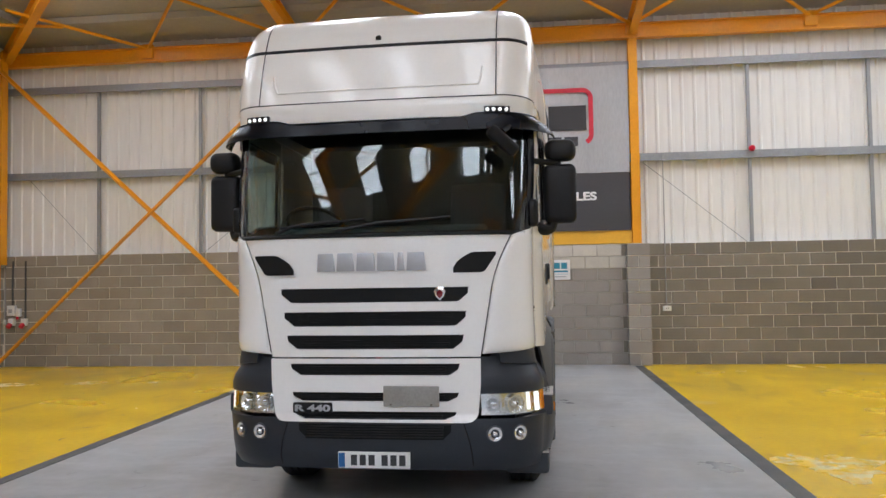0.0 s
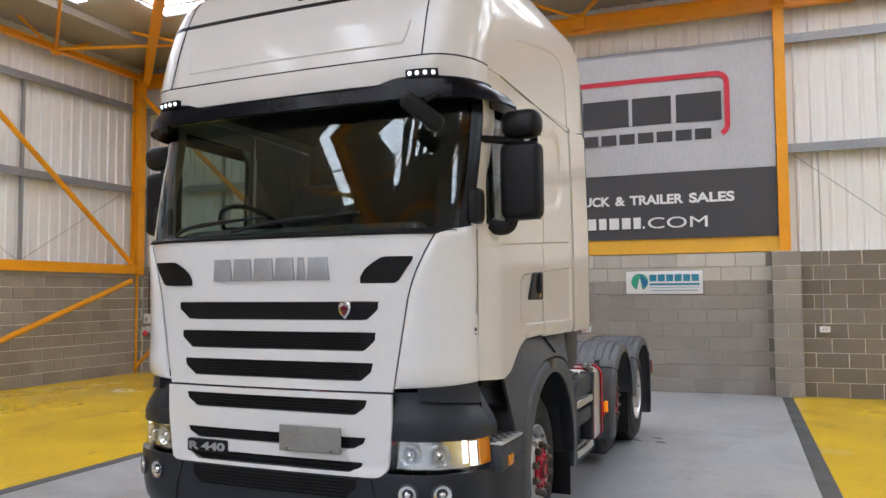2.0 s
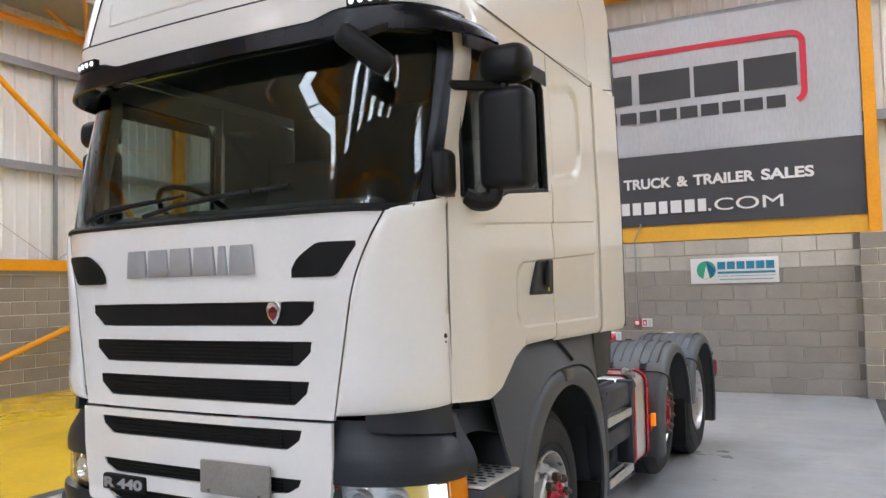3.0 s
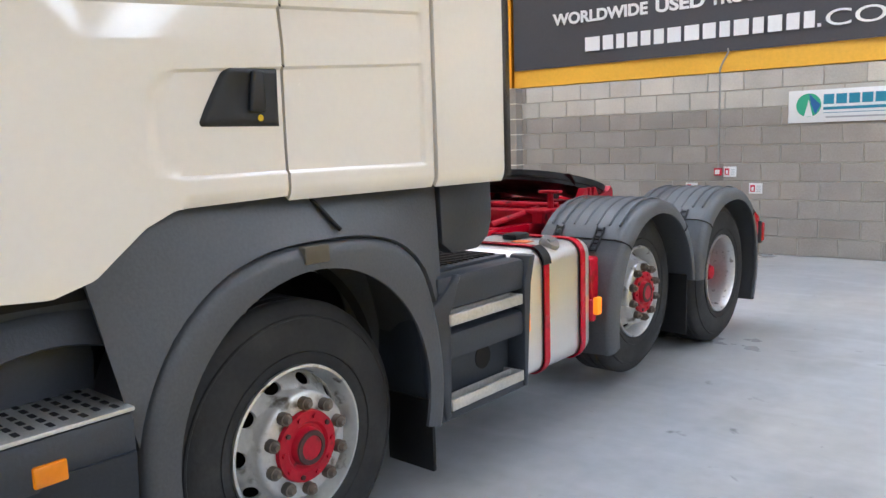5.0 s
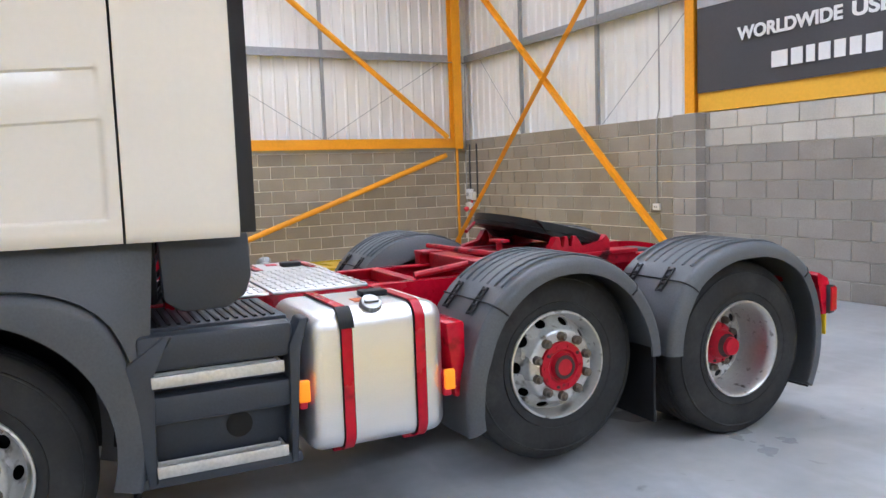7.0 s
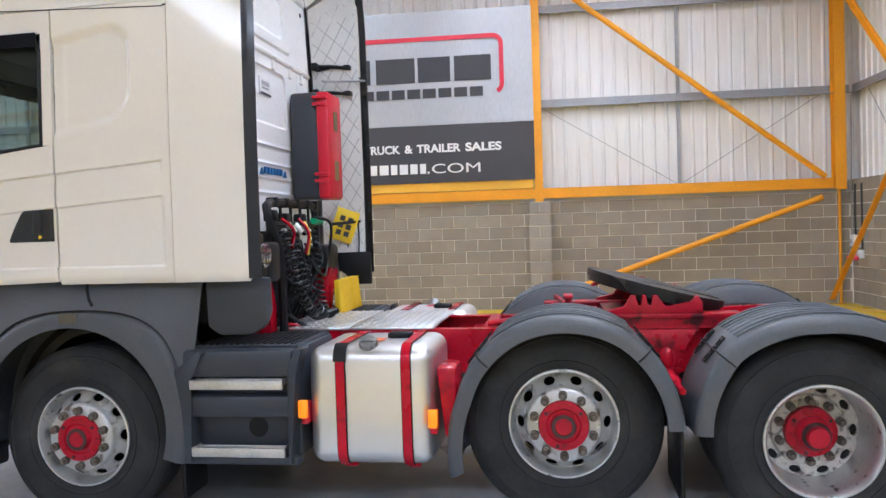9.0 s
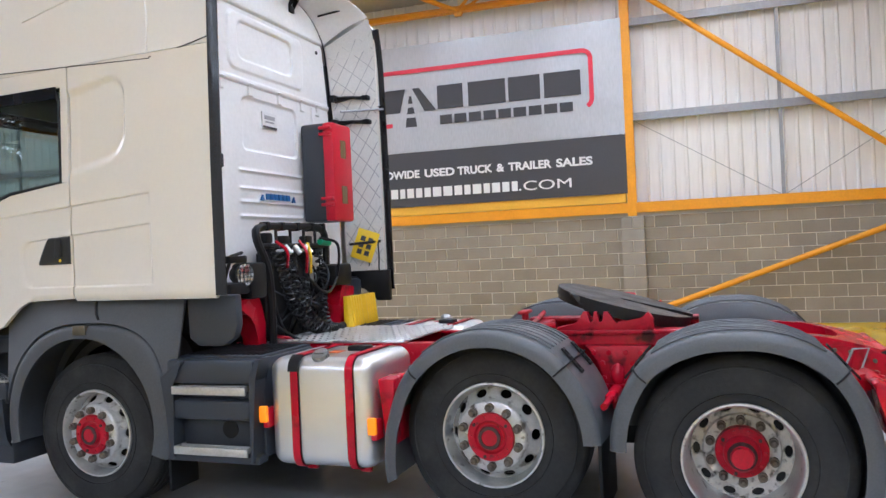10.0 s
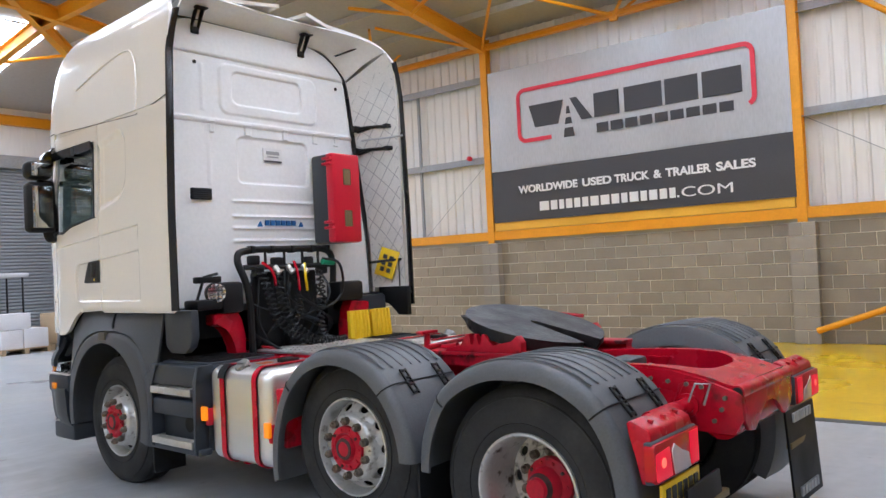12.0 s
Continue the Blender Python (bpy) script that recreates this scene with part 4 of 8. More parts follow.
for sg in (-1, 1):
    bb = bmesh.new()
    cols = []
    for f in span(0, 1, 12):
        u_ = 0.585 + f * 0.30
        top = 1.735 + 0.11 * min(1, f / 0.45) ** 0.6
        bot = 1.70 + (0.0 if f < 0.72 else (f - 0.72) * 0.45)
        row = []
        for z in (bot, (bot + top) / 2, top):
            yf, w, a = corner(z)
            if u_ <= w - a:
                row.append(ring(z, ("f", sg * u_), 0.005))
            else:
                row.append(ring(z, ("c", math.asin(min(1, (u_ - w + a) / a)) * 2 / math.pi, sg), 0.005))
        cols.append(row)
    shell(bb, cols, 0.012)
    tp("air_intake", bb, M_grille, truck, "black corner air intake")
    bb = bmesh.new()
    g = []
    for f in (0, 0.006, 0.018, 0.035, 0.06, 0.09, 0.13, 0.18, 0.26, 0.36, 0.48, 0.60, 0.72, 0.84, 0.92, 1.0):
        row = []
        swell = math.sqrt(1 - (1 - min(1, f / 0.16)) ** 2) * (1 - f)
        for z in [1.125, 1.132, 1.145] + span(1.165, 1.94, 22) + [1.958, 1.972, 1.981, 1.985]:
            z_ = z + f * (0.06 * (z - 1.125) / 0.86 + 0.025 * (1.985 - z) / 0.86)
            yf, w, a = corner(z_)
            if f > 0.93:
                row.append(ring(z_, ("s", 5.955, sg)))
            else:
                t0 = math.asin(max(0, min(1, (seam(z_) + 0.008 - w + a) / a))) * 2 / math.pi
                ends_ = math.sqrt(max(0, 1 - (1 - min(1, (z - 1.125) / 0.04, (1.985 - z) / 0.06)) ** 2))
                row.append(ring(z_, ("c", t0 + (1 - t0) * f / 0.92, sg), 0.002 + swell * ends_ * (0.024 + 0.016 * math.exp(-((z - 1.22) / 0.07) ** 2))))
        g.append(row)
    shell(bb, g, 0.02 * sg)
    tp("corner_panel", bb, M_white, truck, "white corner panel")
    skin("corner_moulding", keys(c=1.0, c0=0.30, y=(5.9, 5.955), one=sg, ns=1, nc=8), span(1.075, 1.15, 3), M_bumper, "dark grey corner moulding", thick=0.05, out=-0.008,
         zf=lambda k_, z: z - (0.05 * k_[1] if k_[0] == "c" else 0.05) * (1 if z < 1.1 else 0))
    for du, z_, r_ in ((0.0, 1.438, 0.009), (0.0, 1.412, 0.004), (0.0, 1.446, 0.003)):
        bb = bmesh.new()
        c_ = ring(z_, ("c", 0.93, sg))
        n_ = Vector((sg * 0.97, -0.24, 0))
        cyl(bb, c_ - n_ * 0.01, c_ + n_ * 0.010, r_, 12)
        tp("panel_hole", bb, M_engine, truck)
    # headlamp and its surround
    bb = bmesh.new()
    bulge = [(0.845, 0.008), (0.90, 0.010), (0.95, 0.004), (1.0, -0.018), (1.05, -0.038), (1.10, -0.045)]
    run = keys(c=1.0, c0=0.0, y=(5.9, 6.02), one=sg, ns=2, nc=14)
    run = run if sg > 0 else run[::-1]
    shell(bb, [[place(z, k_, lerp(bulge, z)) for z in span(0.845, 1.10, 14)] for k_ in run], 0.03)
    tp("lamp_surround", bb, M_bumper, truck, "dark grey lamp surround")
    lampbase = skin("headlamp", keys(c=0.93, c0=0.0, one=sg, nc=10), span(0.685, 0.845, 4), M_bowl, "clear headlamp with an amber indicator", thick=0.02, out=-0.06)
    lens_ = skin("lamp_lens", keys(c=0.80, c0=0.0, one=sg, nc=9), span(0.69, 0.84, 5), M_lens, "", lampbase, thick=0.006, out=-0.004)
    lens_.visible_shadow = False
    skin("indicator", keys(c=1.0, c0=0.80, one=sg, nc=4), span(0.70, 0.84, 4), M_amberoff, "amber indicator lens", lampbase, thick=0.012, out=-0.002)
    for t_, r_ in ((0.14, 0.055), (0.40, 0.06)):
        c_ = place(0.765, ("c", t_, sg), -0.05)
        n_ = Vector((sg * math.sin(t_ * 1.2), -math.cos(t_ * 1.2), 0))
        bb = bmesh.new()
        lathe(bb, [(0.0, 0.0), (r_ * 0.45, 0.0), (r_, 0.035), (r_ * 1.05, 0.035), (r_ * 1.05, 0.0)], Matrix.Translation(c_) @ n_.to_track_quat("Z", "Y").to_matrix().to_4x4(), 24)
        tp("reflector", bb, M_bowl, lampbase)
        bb = bmesh.new()
        ball(bb, c_ + n_ * 0.012, r_ * 0.52, 1, 1, 1, 18, 10)
        tp("projector", bb, M_chrome, lampbase)
        bb = bmesh.new()
        lathe(bb, [(r_ * 0.55, 0.004), (r_ * 0.62, 0.012), (r_ * 0.74, 0.014), (r_ * 0.76, 0.004)], Matrix.Translation(c_) @ n_.to_track_quat("Z", "Y").to_matrix().to_4x4(), 24)
        tp("projector_ring", bb, M_grey_blank, lampbase)
    bb = bmesh.new()
    shell(bb, [[place(z, ("c", t_, sg), -0.015) for z in (0.70, 0.765, 0.83)] for t_ in (0.70, 0.74, 0.78)], 0.01)
    tp("day_lamp", bb, M_lamp, lampbase, "lit white day lamp")
# bumper
bumper = skin("bumper", keys(c=1.0, y=(5.9, 6.36), ns=4), [0.30, 0.33, 0.38, 0.45, 0.55, 0.62, 0.655, 0.672], M_bumper, "dark grey moulded bumper", thick=0.06, out=0.012)
bb = bmesh.new()
shell(bb, [[at_u(v * (0.50 + 0.055 * min(1, max(0, (z - 0.535) / 0.05))), z, 0.019) for z in span(0.528, 0.632, 8)] for v in span(-1, 1, 16)], 0.02)
slot_ = tp("lower_air_slot", bb, M_grille, bumper, "black lower air slot with thin ribs")
for z in span(0.545, 0.617, 4):
    bb = bmesh.new()
    sweep(bb, [at_u(v * 0.50, z, 0.021) for v in span(-1, 1, 12)], 0.0045, 5)
    tp("slot_rib", bb, M_black, slot_)
for sg in (-1, 1):
    for t_ in (0.165, 0.44):
        c_ = place(0.568, ("c", t_, sg), 0.008)
        n_ = Vector((sg * math.sin(t_ * 1.3), -math.cos(t_ * 1.3), 0))
        m_ = Matrix.Translation(c_) @ n_.to_track_quat("Z", "Y").to_matrix().to_4x4()
        bb = bmesh.new()
        lathe(bb, [(0.0, 0.0), (0.03, 0.002), (0.045, 0.012), (0.05, 0.012), (0.052, -0.01)], m_, 24)
        fog = tp("fog_lamp", bb, M_bowl, bumper, "round clear fog lamp")
        bb = bmesh.new()
        ball(bb, c_ + n_ * 0.006, 0.020, 1, 1, 1, 16, 10)
        tp("fog_bulb", bb, M_chrome, fog)
        bb = bmesh.new()
        lathe(bb, [(0.048, 0.010), (0.052, 0.016), (0.058, 0.014), (0.060, -0.004)], m_, 24)
        tp("fog_bezel", bb, M_grey, fog)
    bb = bmesh.new()
    sweep(bb, [at_u(sg * u_, z_, 0.012) for u_, z_ in ((0.64, 0.655), (0.655, 0.60), (0.685, 0.50), (0.70, 0.40), (0.70, 0.33))], 0.005, 6)
    tp("bumper_joint", bb, M_black, bumper)
bb = bmesh.new()
box(bb, -0.26, 0.26, 5.552, 5.58, 0.325, 0.438, 0.004)
npl = tp("number_plate", bb, M_plate, truck, "white number plate with blue band")
bb = bmesh.new()
box(bb, -0.255, -0.21, 5.549, 5.554, 0.332, 0.432)
tp("plate_band", bb, M_inkblue, npl, smooth=0)
for i in range(6):
    bb = bmesh.new()
    u_ = -0.165 + i * 0.064 + (0.03 if i > 2 else 0)
    box(bb, u_, u_ + 0.044, 5.549, 5.554, 0.346, 0.420)
    tp("plate_bar", bb, M_ink, npl, smooth=0)
bb = bmesh.new()
box(bb, 0.075, 0.475, 5.548, 5.566, 0.760, 0.905, 0.006)
blank = tp("blank_plate", bb, M_grey_blank, truck, "scratched grey blank plate")
for u_ in (0.13, 0.42):
    bb = bmesh.new()
    cyl(bb, (u_, 5.549, 0.775), (u_, 5.544, 0.775), 0.008, 10)
    tp("plate_screw", bb, M_nut, blank)
bb = bmesh.new()
box(bb, -0.600, -0.305, 5.568, 5.60, 0.706, 0.782, 0.01)
plaque = tp("model_badge", bb, M_black, grille_low, "black plaque with raised silver model number")
words("badge_text", "R 440", 0.062, Matrix.Translation((X0 - 0.585, 5.567, 0.722)) @ Matrix.Rotation(radians(90), 4, "X"), M_badge, plaque, width=0.262, bold=0.0022, thick=0.004)
start = -0.405
for wl, step_ in ((0.132, 0.146), (0.132, 0.146), (0.140, 0.150), (0.132, 0.148), (0.054, 0.068), (0.140, 0.14)):
    bb = bmesh.new()
    y_ = at_u(start + wl / 2, 1.78).y
    prism(bb, [(start, 1.722), (start + wl, 1.722), (start + wl - 0.012, 1.852), (start + 0.008, 1.852)], "y", y_ - 0.016, y_ + 0.006, 0.004)
    tp("name_badge", bb, M_badge, grille_top, "silver raised badge block")
    start += step_
bb = bmesh.new()
sc = 0.487
y_ = at_u(sc, 1.55).y
prism(bb, [(sc - 0.032, 1.535), (sc, 1.502), (sc + 0.032, 1.535), (sc + 0.042, 1.570), (sc + 0.028, 1.596), (sc, 1.604), (sc - 0.028, 1.596), (sc - 0.042, 1.570)], "y", y_ - 0.012, y_ + 0.03, 0.005)
emb = tp("shield_badge", bb, M_chrome, grille_top, "chrome shield badge")
bb = bmesh.new()
prism(bb, [(sc - 0.020, 1.540), (sc, 1.518), (sc + 0.020, 1.540), (sc + 0.024, 1.565), (sc, 1.582), (sc - 0.024, 1.565)], "y", y_ - 0.016, y_ - 0.01)
tp("badge_field", bb, mat("dark red enamel", (0.16, 0.008, 0.014), 0.3), emb)

def back_half(z, sg=-1):
    """Half the width of the cab's back wall; on the driver's side it narrows upwards and is rounded at the top."""
    if sg > 0:
        return lerp([(1.36, 1.13), (3.2, 1.11), (3.55, 1.08), (3.66, 1.02), (3.70, 0.90)], z)
    return lerp([(1.36, 1.12), (1.86, 1.10), (2.43, 1.02), (2.98, 0.94), (3.40, 0.88), (3.47, 0.84), (3.53, 0.78), (3.59, 0.71), (3.64, 0.62), (3.68, 0.50), (3.70, 0.36)], z)


# doors, side panels and the air deflectors behind them
def sidegrid(sg, ys, zs, zf=None, bump=None, out=0.0):
    g = []
    for y in ys:
        row = []
        for z in zs:
            z_ = zf(y, z) if zf else z
            row.append(Vector((sg * (side_u(y, z_) + out + (bump(y, z_) if bump else 0)), y, z_)))
        g.append(row)
    return g


def pressed_side(sg, ys, low, top, bump):
    """A side sheet whose rows run along the pressed creases."""
    return [[Vector((sg * (side_u(y, z) + bump(y, z)), y, z)) for z in creases(y, low(y), top(y))] for y in ys]


def door_low(y):
    return lerp([(5.9, 1.15), (6.20, 1.135), (6.32, 1.17), (6.48, 1.30), (6.58, 1.345), (7.05, 1.36)], y)


def sill(y):
    return lerp([(5.9, 2.035), (6.28, 2.05), (6.45, 2.10), (7.1, 2.16)], y)


def rib(y, z, y0, y1, zc, h=0.012, w=0.02):
    if y0 < y < y1:
        d = abs(z - zc)
        return h * max(0, 1 - d / w)
    return 0


def pressed(y, z, y0, y1, z0, z1, r=0.10, depth=0.014, soft=0.03):
    """How deep a rounded pressing is at a point."""
    qx, qz = abs(y - (y0 + y1) / 2) - (y1 - y0) / 2 + r, abs(z - (z0 + z1) / 2) - (z1 - z0) / 2 + r
    d = math.hypot(max(qx, 0), max(qz, 0)) + min(max(qx, qz), 0) - r
    return depth * min(1, max(0, -d / soft))


def step(z, z0, w):
    return min(1, max(0, (z - z0) / w))


def slope(z0, y):
    """A crease that rises gently towards the back."""
    return z0 + 0.047 * (y - 7.0) / 0.69


def creases(y, low, top):
    """Rows of heights that follow the creases pressed into the side."""
    marks = [low, low + 0.035, 1.434, 1.446, slope(1.782, y), slope(1.792, y), slope(1.862, y), slope(1.980, y), slope(1.990, y), top]
    for i_ in range(len(marks) - 1):
        marks[i_ + 1] = max(marks[i_ + 1], marks[i_] + 0.001)
    rows = []
    for a_, c_, n_ in zip(marks, marks[1:], (3, 8, 3, 14, 2, 3, 5, 2, 40 if top > 2.5 else 6)):
        rows += [a_ + (c_ - a_) * k_ / n_ for k_ in range(n_)]
    return rows + [marks[-1]]


def ridges(y, z):
    """Pressed creases along the door and side panel."""
    rear = 1 - step(y, 7.675, 0.015)
    top, foot = slope(1.990, y), slope(1.862, y)
    band = min(1, max(0, (z - foot) / (top - 0.010 - foot))) * (1 - step(z, top - 0.010, 0.010))
    well = pressed(y, z - slope(0, y), 6.52, 8.2, 1.436 - slope(0, y), 1.792, 0.10 if y < 6.8 else 0.02, 0.011, 0.011)
    roll = max(0, (1.395 - z) / 0.055)
    return -0.012 * band * rear * step(y, 6.0, 0.35) - well * rear - (0.022 * roll * roll if y > 6.62 else 0)


for sg in (-1, 1):
    bm = bmesh.new()
    shell(bm, pressed_side(sg, span(5.965, 7.0, 60), door_low, sill, ridges), 0.03 * sg)
    shell(bm, sidegrid(sg, span(6.0, 6.03, 2), span(2.03, 2.80, 5)), 0.03 * sg)
    shell(bm, sidegrid(sg, span(6.94, 7.0, 2), span(2.15, 2.80, 5)), 0.03 * sg)
    shell(bm, sidegrid(sg, span(5.965, 7.0, 10), span(2.80, 2.93, 2)), 0.03 * sg)
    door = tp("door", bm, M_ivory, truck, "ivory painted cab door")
    bm = bmesh.new()
    shell(bm, sidegrid(sg, span(6.03, 6.94, 12), span(0, 1, 8), lambda y, f: sill(y) + (2.80 - sill(y)) * f, None, -0.018), 0.006 * sg)
    tp("door_window", bm, M_glass, door, "tinted door window")
    bm = bmesh.new()
    loop = [(6.04, sill(6.04) + 0.01), (6.28, sill(6.28) + 0.005), (6.45, sill(6.45) + 0.005), (6.93, sill(6.93) + 0.01), (6.93, 2.70), (6.88, 2.79), (6.04, 2.79)]
    sweep(bm, [Vector((sg * (side_u(y, z) - 0.004), y, z)) for y, z in loop], 0.014, 6, closed=True)
    tp("window_seal", bm, M_black, door)
    bm = bmesh.new()
    shell(bm, sidegrid(sg, span(6.05, 6.93, 8), span(2.72, 2.80, 2), None, None, 0.03), 0.006 * sg)
    tp("wind_deflector", bm, M_visor, door, "smoked wind deflector")
    bm = bmesh.new()
    def scoop(v, f):
        z_ = 1.595 + 0.19 * f
        front = 6.680 + 0.105 * f ** 1.15 + 0.020 * max(0, (f - 0.85) / 0.15) ** 2 + 0.012 * max(0, (0.08 - f) / 0.08) ** 2
        y_ = front + (6.983 - front) * v
        hollow = math.exp(-((y_ - 6.842) / 0.045) ** 2 - ((z_ - 1.700) / 0.058) ** 2)
        rim_ = min(1, min(v, 1 - v) / 0.06, min(f, 1 - f) / 0.08)
        return Vector((sg * (side_u(y_, z_) - 0.010 + 0.016 * math.sqrt(rim_) - 0.0125 * hollow), y_, z_))
    shell(bm, [[scoop(v, f) for f in span(0, 1, 24)] for v in span(0, 1, 28)], 0.02 * sg)
    hd = tp("door_handle", bm, M_handle, door, "black door handle in a scooped recess", smooth=60)
    bm = bmesh.new()
    w_ = sg * side_u(6.89, 1.7)
    box(bm, min(w_ - sg * 0.004, w_ + sg * 0.022), max(w_ - sg * 0.004, w_ + sg * 0.022), 6.862, 6.918, 1.642, 1.776, 0.011, 3)
    for v in bm.verts:
        v.co.y += 0.010 * (v.co.z - 1.70) / 0.07 * (1 if v.co.y < 6.89 else 0)
    tp("grip", bm, M_handle, hd)
    bm = bmesh.new()
    cyl(bm, (w_ - sg * 0.004, 6.90, 1.622), (w_ + sg * 0.0075, 6.90, 1.622), 0.011, 14)
    tp("key_lock", bm, M_yplate, hd, "yellow lock cover")
    # fixed panel behind the door
    def rear_bump(y, z):
        deep_ = pressed(y, z - 0.2 * (y - 7.0), 6.3, 7.505, 2.195, 2.75, 0.17, 0.018, 0.022)
        return ridges(y, z) - deep_ - 0.0025 * step(y, 7.075, 0.020) * step(deep_, 0.012, 0.006)
    bm = bmesh.new()
    shell(bm, pressed_side(sg, span(7.012, 7.735, 72), lambda y: 1.342, lambda y: 2.93, rear_bump), 0.03 * sg)
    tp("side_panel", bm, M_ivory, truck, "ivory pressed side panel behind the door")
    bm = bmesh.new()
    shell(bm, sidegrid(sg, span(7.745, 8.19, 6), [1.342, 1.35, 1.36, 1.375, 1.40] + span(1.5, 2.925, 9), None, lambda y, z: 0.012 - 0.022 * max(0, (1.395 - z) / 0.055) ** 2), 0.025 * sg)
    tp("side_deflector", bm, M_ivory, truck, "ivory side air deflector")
    bm = bmesh.new()
    shell(bm, sidegrid(sg, span(8.19, 8.258, 3), span(1.36 if sg > 0 else 1.24, 3.62, 14), None, lambda y, z: 0.014 - 0.25 * max(0, y - 8.2) - 0.12 * max(0, z - 3.3)), 0.012 * sg)
    tp("rubber_edge", bm, M_rubber, truck, "black rubber edge of the air deflector")
    # quilted lining, splayed from the cab's corner to the deflector's edge
    def lined(f, g, off=0.0):
        z_in, z_out = 1.42 + 2.01 * g, 1.42 + 2.29 * g
        a_, c_ = Vector((back_half(z_in, sg), 7.862, z_in)), Vector((min(side_u(8.185, z_out) - 0.02, 1.24 - 0.5 * max(0, z_out - 3.45)), 8.185, z_out))
        p_ = a_.lerp(c_, f) + Vector((-0.7, 0.7, 0)) * off
        return Vector((sg * p_.x, p_.y, p_.z))
    bm = bmesh.new()
    shell(bm, [[lined(f, g_) for g_ in span(0, 1, 20)] for f in span(0, 1, 4)], 0.008 * sg)
    lining = tp("deflector_lining", bm, M_quilt, truck, "white quilted lining of the air deflector")
    for d_ in range(-3, 14):
        for way in (1, -1):
            pts = []
            for f in span(0.04, 0.96, 12):
                g_ = 0.02 + (d_ * 0.19 + (0.55 * f if way > 0 else 0.55 * (1 - f))) / 2.2
                if 0.02 < g_ < 0.97:
                    pts.append(lined(f, g_, 0.004))
            if len(pts) > 1:
                bm = bmesh.new()
                sweep(bm, pts, 0.006, 5)
                tp("quilt_seam", bm, M_seam, lining, smooth=0)
# upper band over doors and the roof's side skirts
for sg in (-1, 1):
    bm = bmesh.new()
    shell(bm, sidegrid(sg, span(6.0, 8.19, 12), span(0, 1, 2), lambda y, f: 2.935 + 0.075 * f * (1 if y < 6.4 else max(0.15, 1 - (y - 6.4) * 0.6)), None, -0.006), 0.02 * sg)
    tp("roof_joint", bm, M_ivory, truck)

# back wall of the cab
bm = bmesh.new()
us, zs = span(-1, 1, 170), span(1.36, 3.70, 250)


def lip(u, z, u0, u1, zc, h=0.014, w=0.018):
    """A pressed rib across the panel."""
    return h * max(0, 1 - abs(z - zc) / w) * min(1, max(0, (u - u0) / 0.03)) * min(1, max(0, (u1 - u) / 0.03))


def upright(u, z, uc, z0, z1, h=0.010, w=0.022):
    return h * max(0, 1 - abs(u - uc) / w) * (1 if z0 < z < z1 else 0)


def back_dent(u, z):
    d = -0.022 * step(z, 3.43, 0.012) - 0.016 * (step(z, 2.87, 0.010) - step(z, 2.905, 0.010)) - 0.006 * step(z, 2.905, 0.01)
    d += pressed(u, z, -0.30, 0.46, 3.05, 3.34, 0.07, 0.016, 0.014)
    d += pressed(u, z, -0.36, 0.42, 2.38, 2.79, 0.07, 0.016, 0.014)
    d -= pressed(u, z, -0.48, 0.58, 2.96, 3.40, 0.09, 0.012, 0.013)
    for zc in (2.23, 2.10, 2.0, 1.89):
        d -= lip(u, z, -0.50, 0.50, zc)
    d -= upright(u, z, 0.74, 2.97, 3.36) + upright(u, z, 0.69, 2.36, 2.86) + upright(u, z, -0.62, 2.36, 2.86)
    for uc in (0.66, 0.30, -0.10, -0.45, -0.72):
        d -= 0.012 if abs(u - uc) < 0.028 and 2.80 < z < 2.89 else 0
    return d


g = [[Vector((v * back_half(z, v), 7.84 - back_dent(v * back_half(z, v), z) - 0.05 * max(0, (abs(v) - 0.94) / 0.06) ** 2, z)) for z in zs] for v in us]
shell(bm, g, -0.03)
backwall = tp("cab_back_wall", bm, M_panel, truck, "white pressed steel back wall of the cab")
bm = bmesh.new()
sweep(bm, smooth_line([Vector((v, 7.85, z + 0.004)) for v, z in [(1.05, 3.62), (0.95, 3.70), (0.5, 3.70), (0.0, 3.70)] + [(-back_half(z_), z_) for z_ in (3.69, 3.62, 3.53, 3.42, 3.2, 2.9)]], 4), 0.007, 6)
tp("wall_seal", bm, M_black, backwall, "black rubber seal round the back wall")
bm = bmesh.new()
over = []
for v in span(-1, 1, 36):
    u_ = v * (0.868 if v < 0 else 1.06)
    edge = Vector((v * 1.10, 8.03 + 0.155 * v * v, 3.845 - 0.125 * abs(v) ** 5))
    wall_ = Vector((u_, 7.83, 3.715 - 0.275 * max(0, (-u_ - 0.5) / 0.37) ** 2))
    over.append([wall_.lerp(edge, f) + Vector((0, 0, 0.03 * math.sin(3.14 * f))) for f in span(0, 1, 6)])
shell(bm, over, 0.012)
under = tp("roof_overhang", bm, M_panel, truck, "white underside of the roof overhang")
for u_ in (0.80, -0.30):
    bm = bmesh.new()
    box(bm, u_ - 0.055, u_ + 0.055, 7.93, 8.0, 3.765, 3.778, 0.003)
    for e_ in (-0.03, 0.03):
        prism(bm, [(7.925, 3.775), (7.99, 3.775), (7.885, 3.62), (7.862, 3.60), (7.862, 3.64)], "x", u_ + e_ - 0.004, u_ + e_ + 0.004)
    box(bm, u_ - 0.035, u_ + 0.035, 7.855, 7.885, 3.585, 3.64, 0.004)
    tp("roof_bracket", bm, M_black, under, "black steel roof bracket")
bm = bmesh.new()
sweep(bm, [(-0.70, 7.90, 3.66), (-0.96, 8.10, 3.78)], 0.009, 6)
tp("roof_stay", bm, M_engine, under)
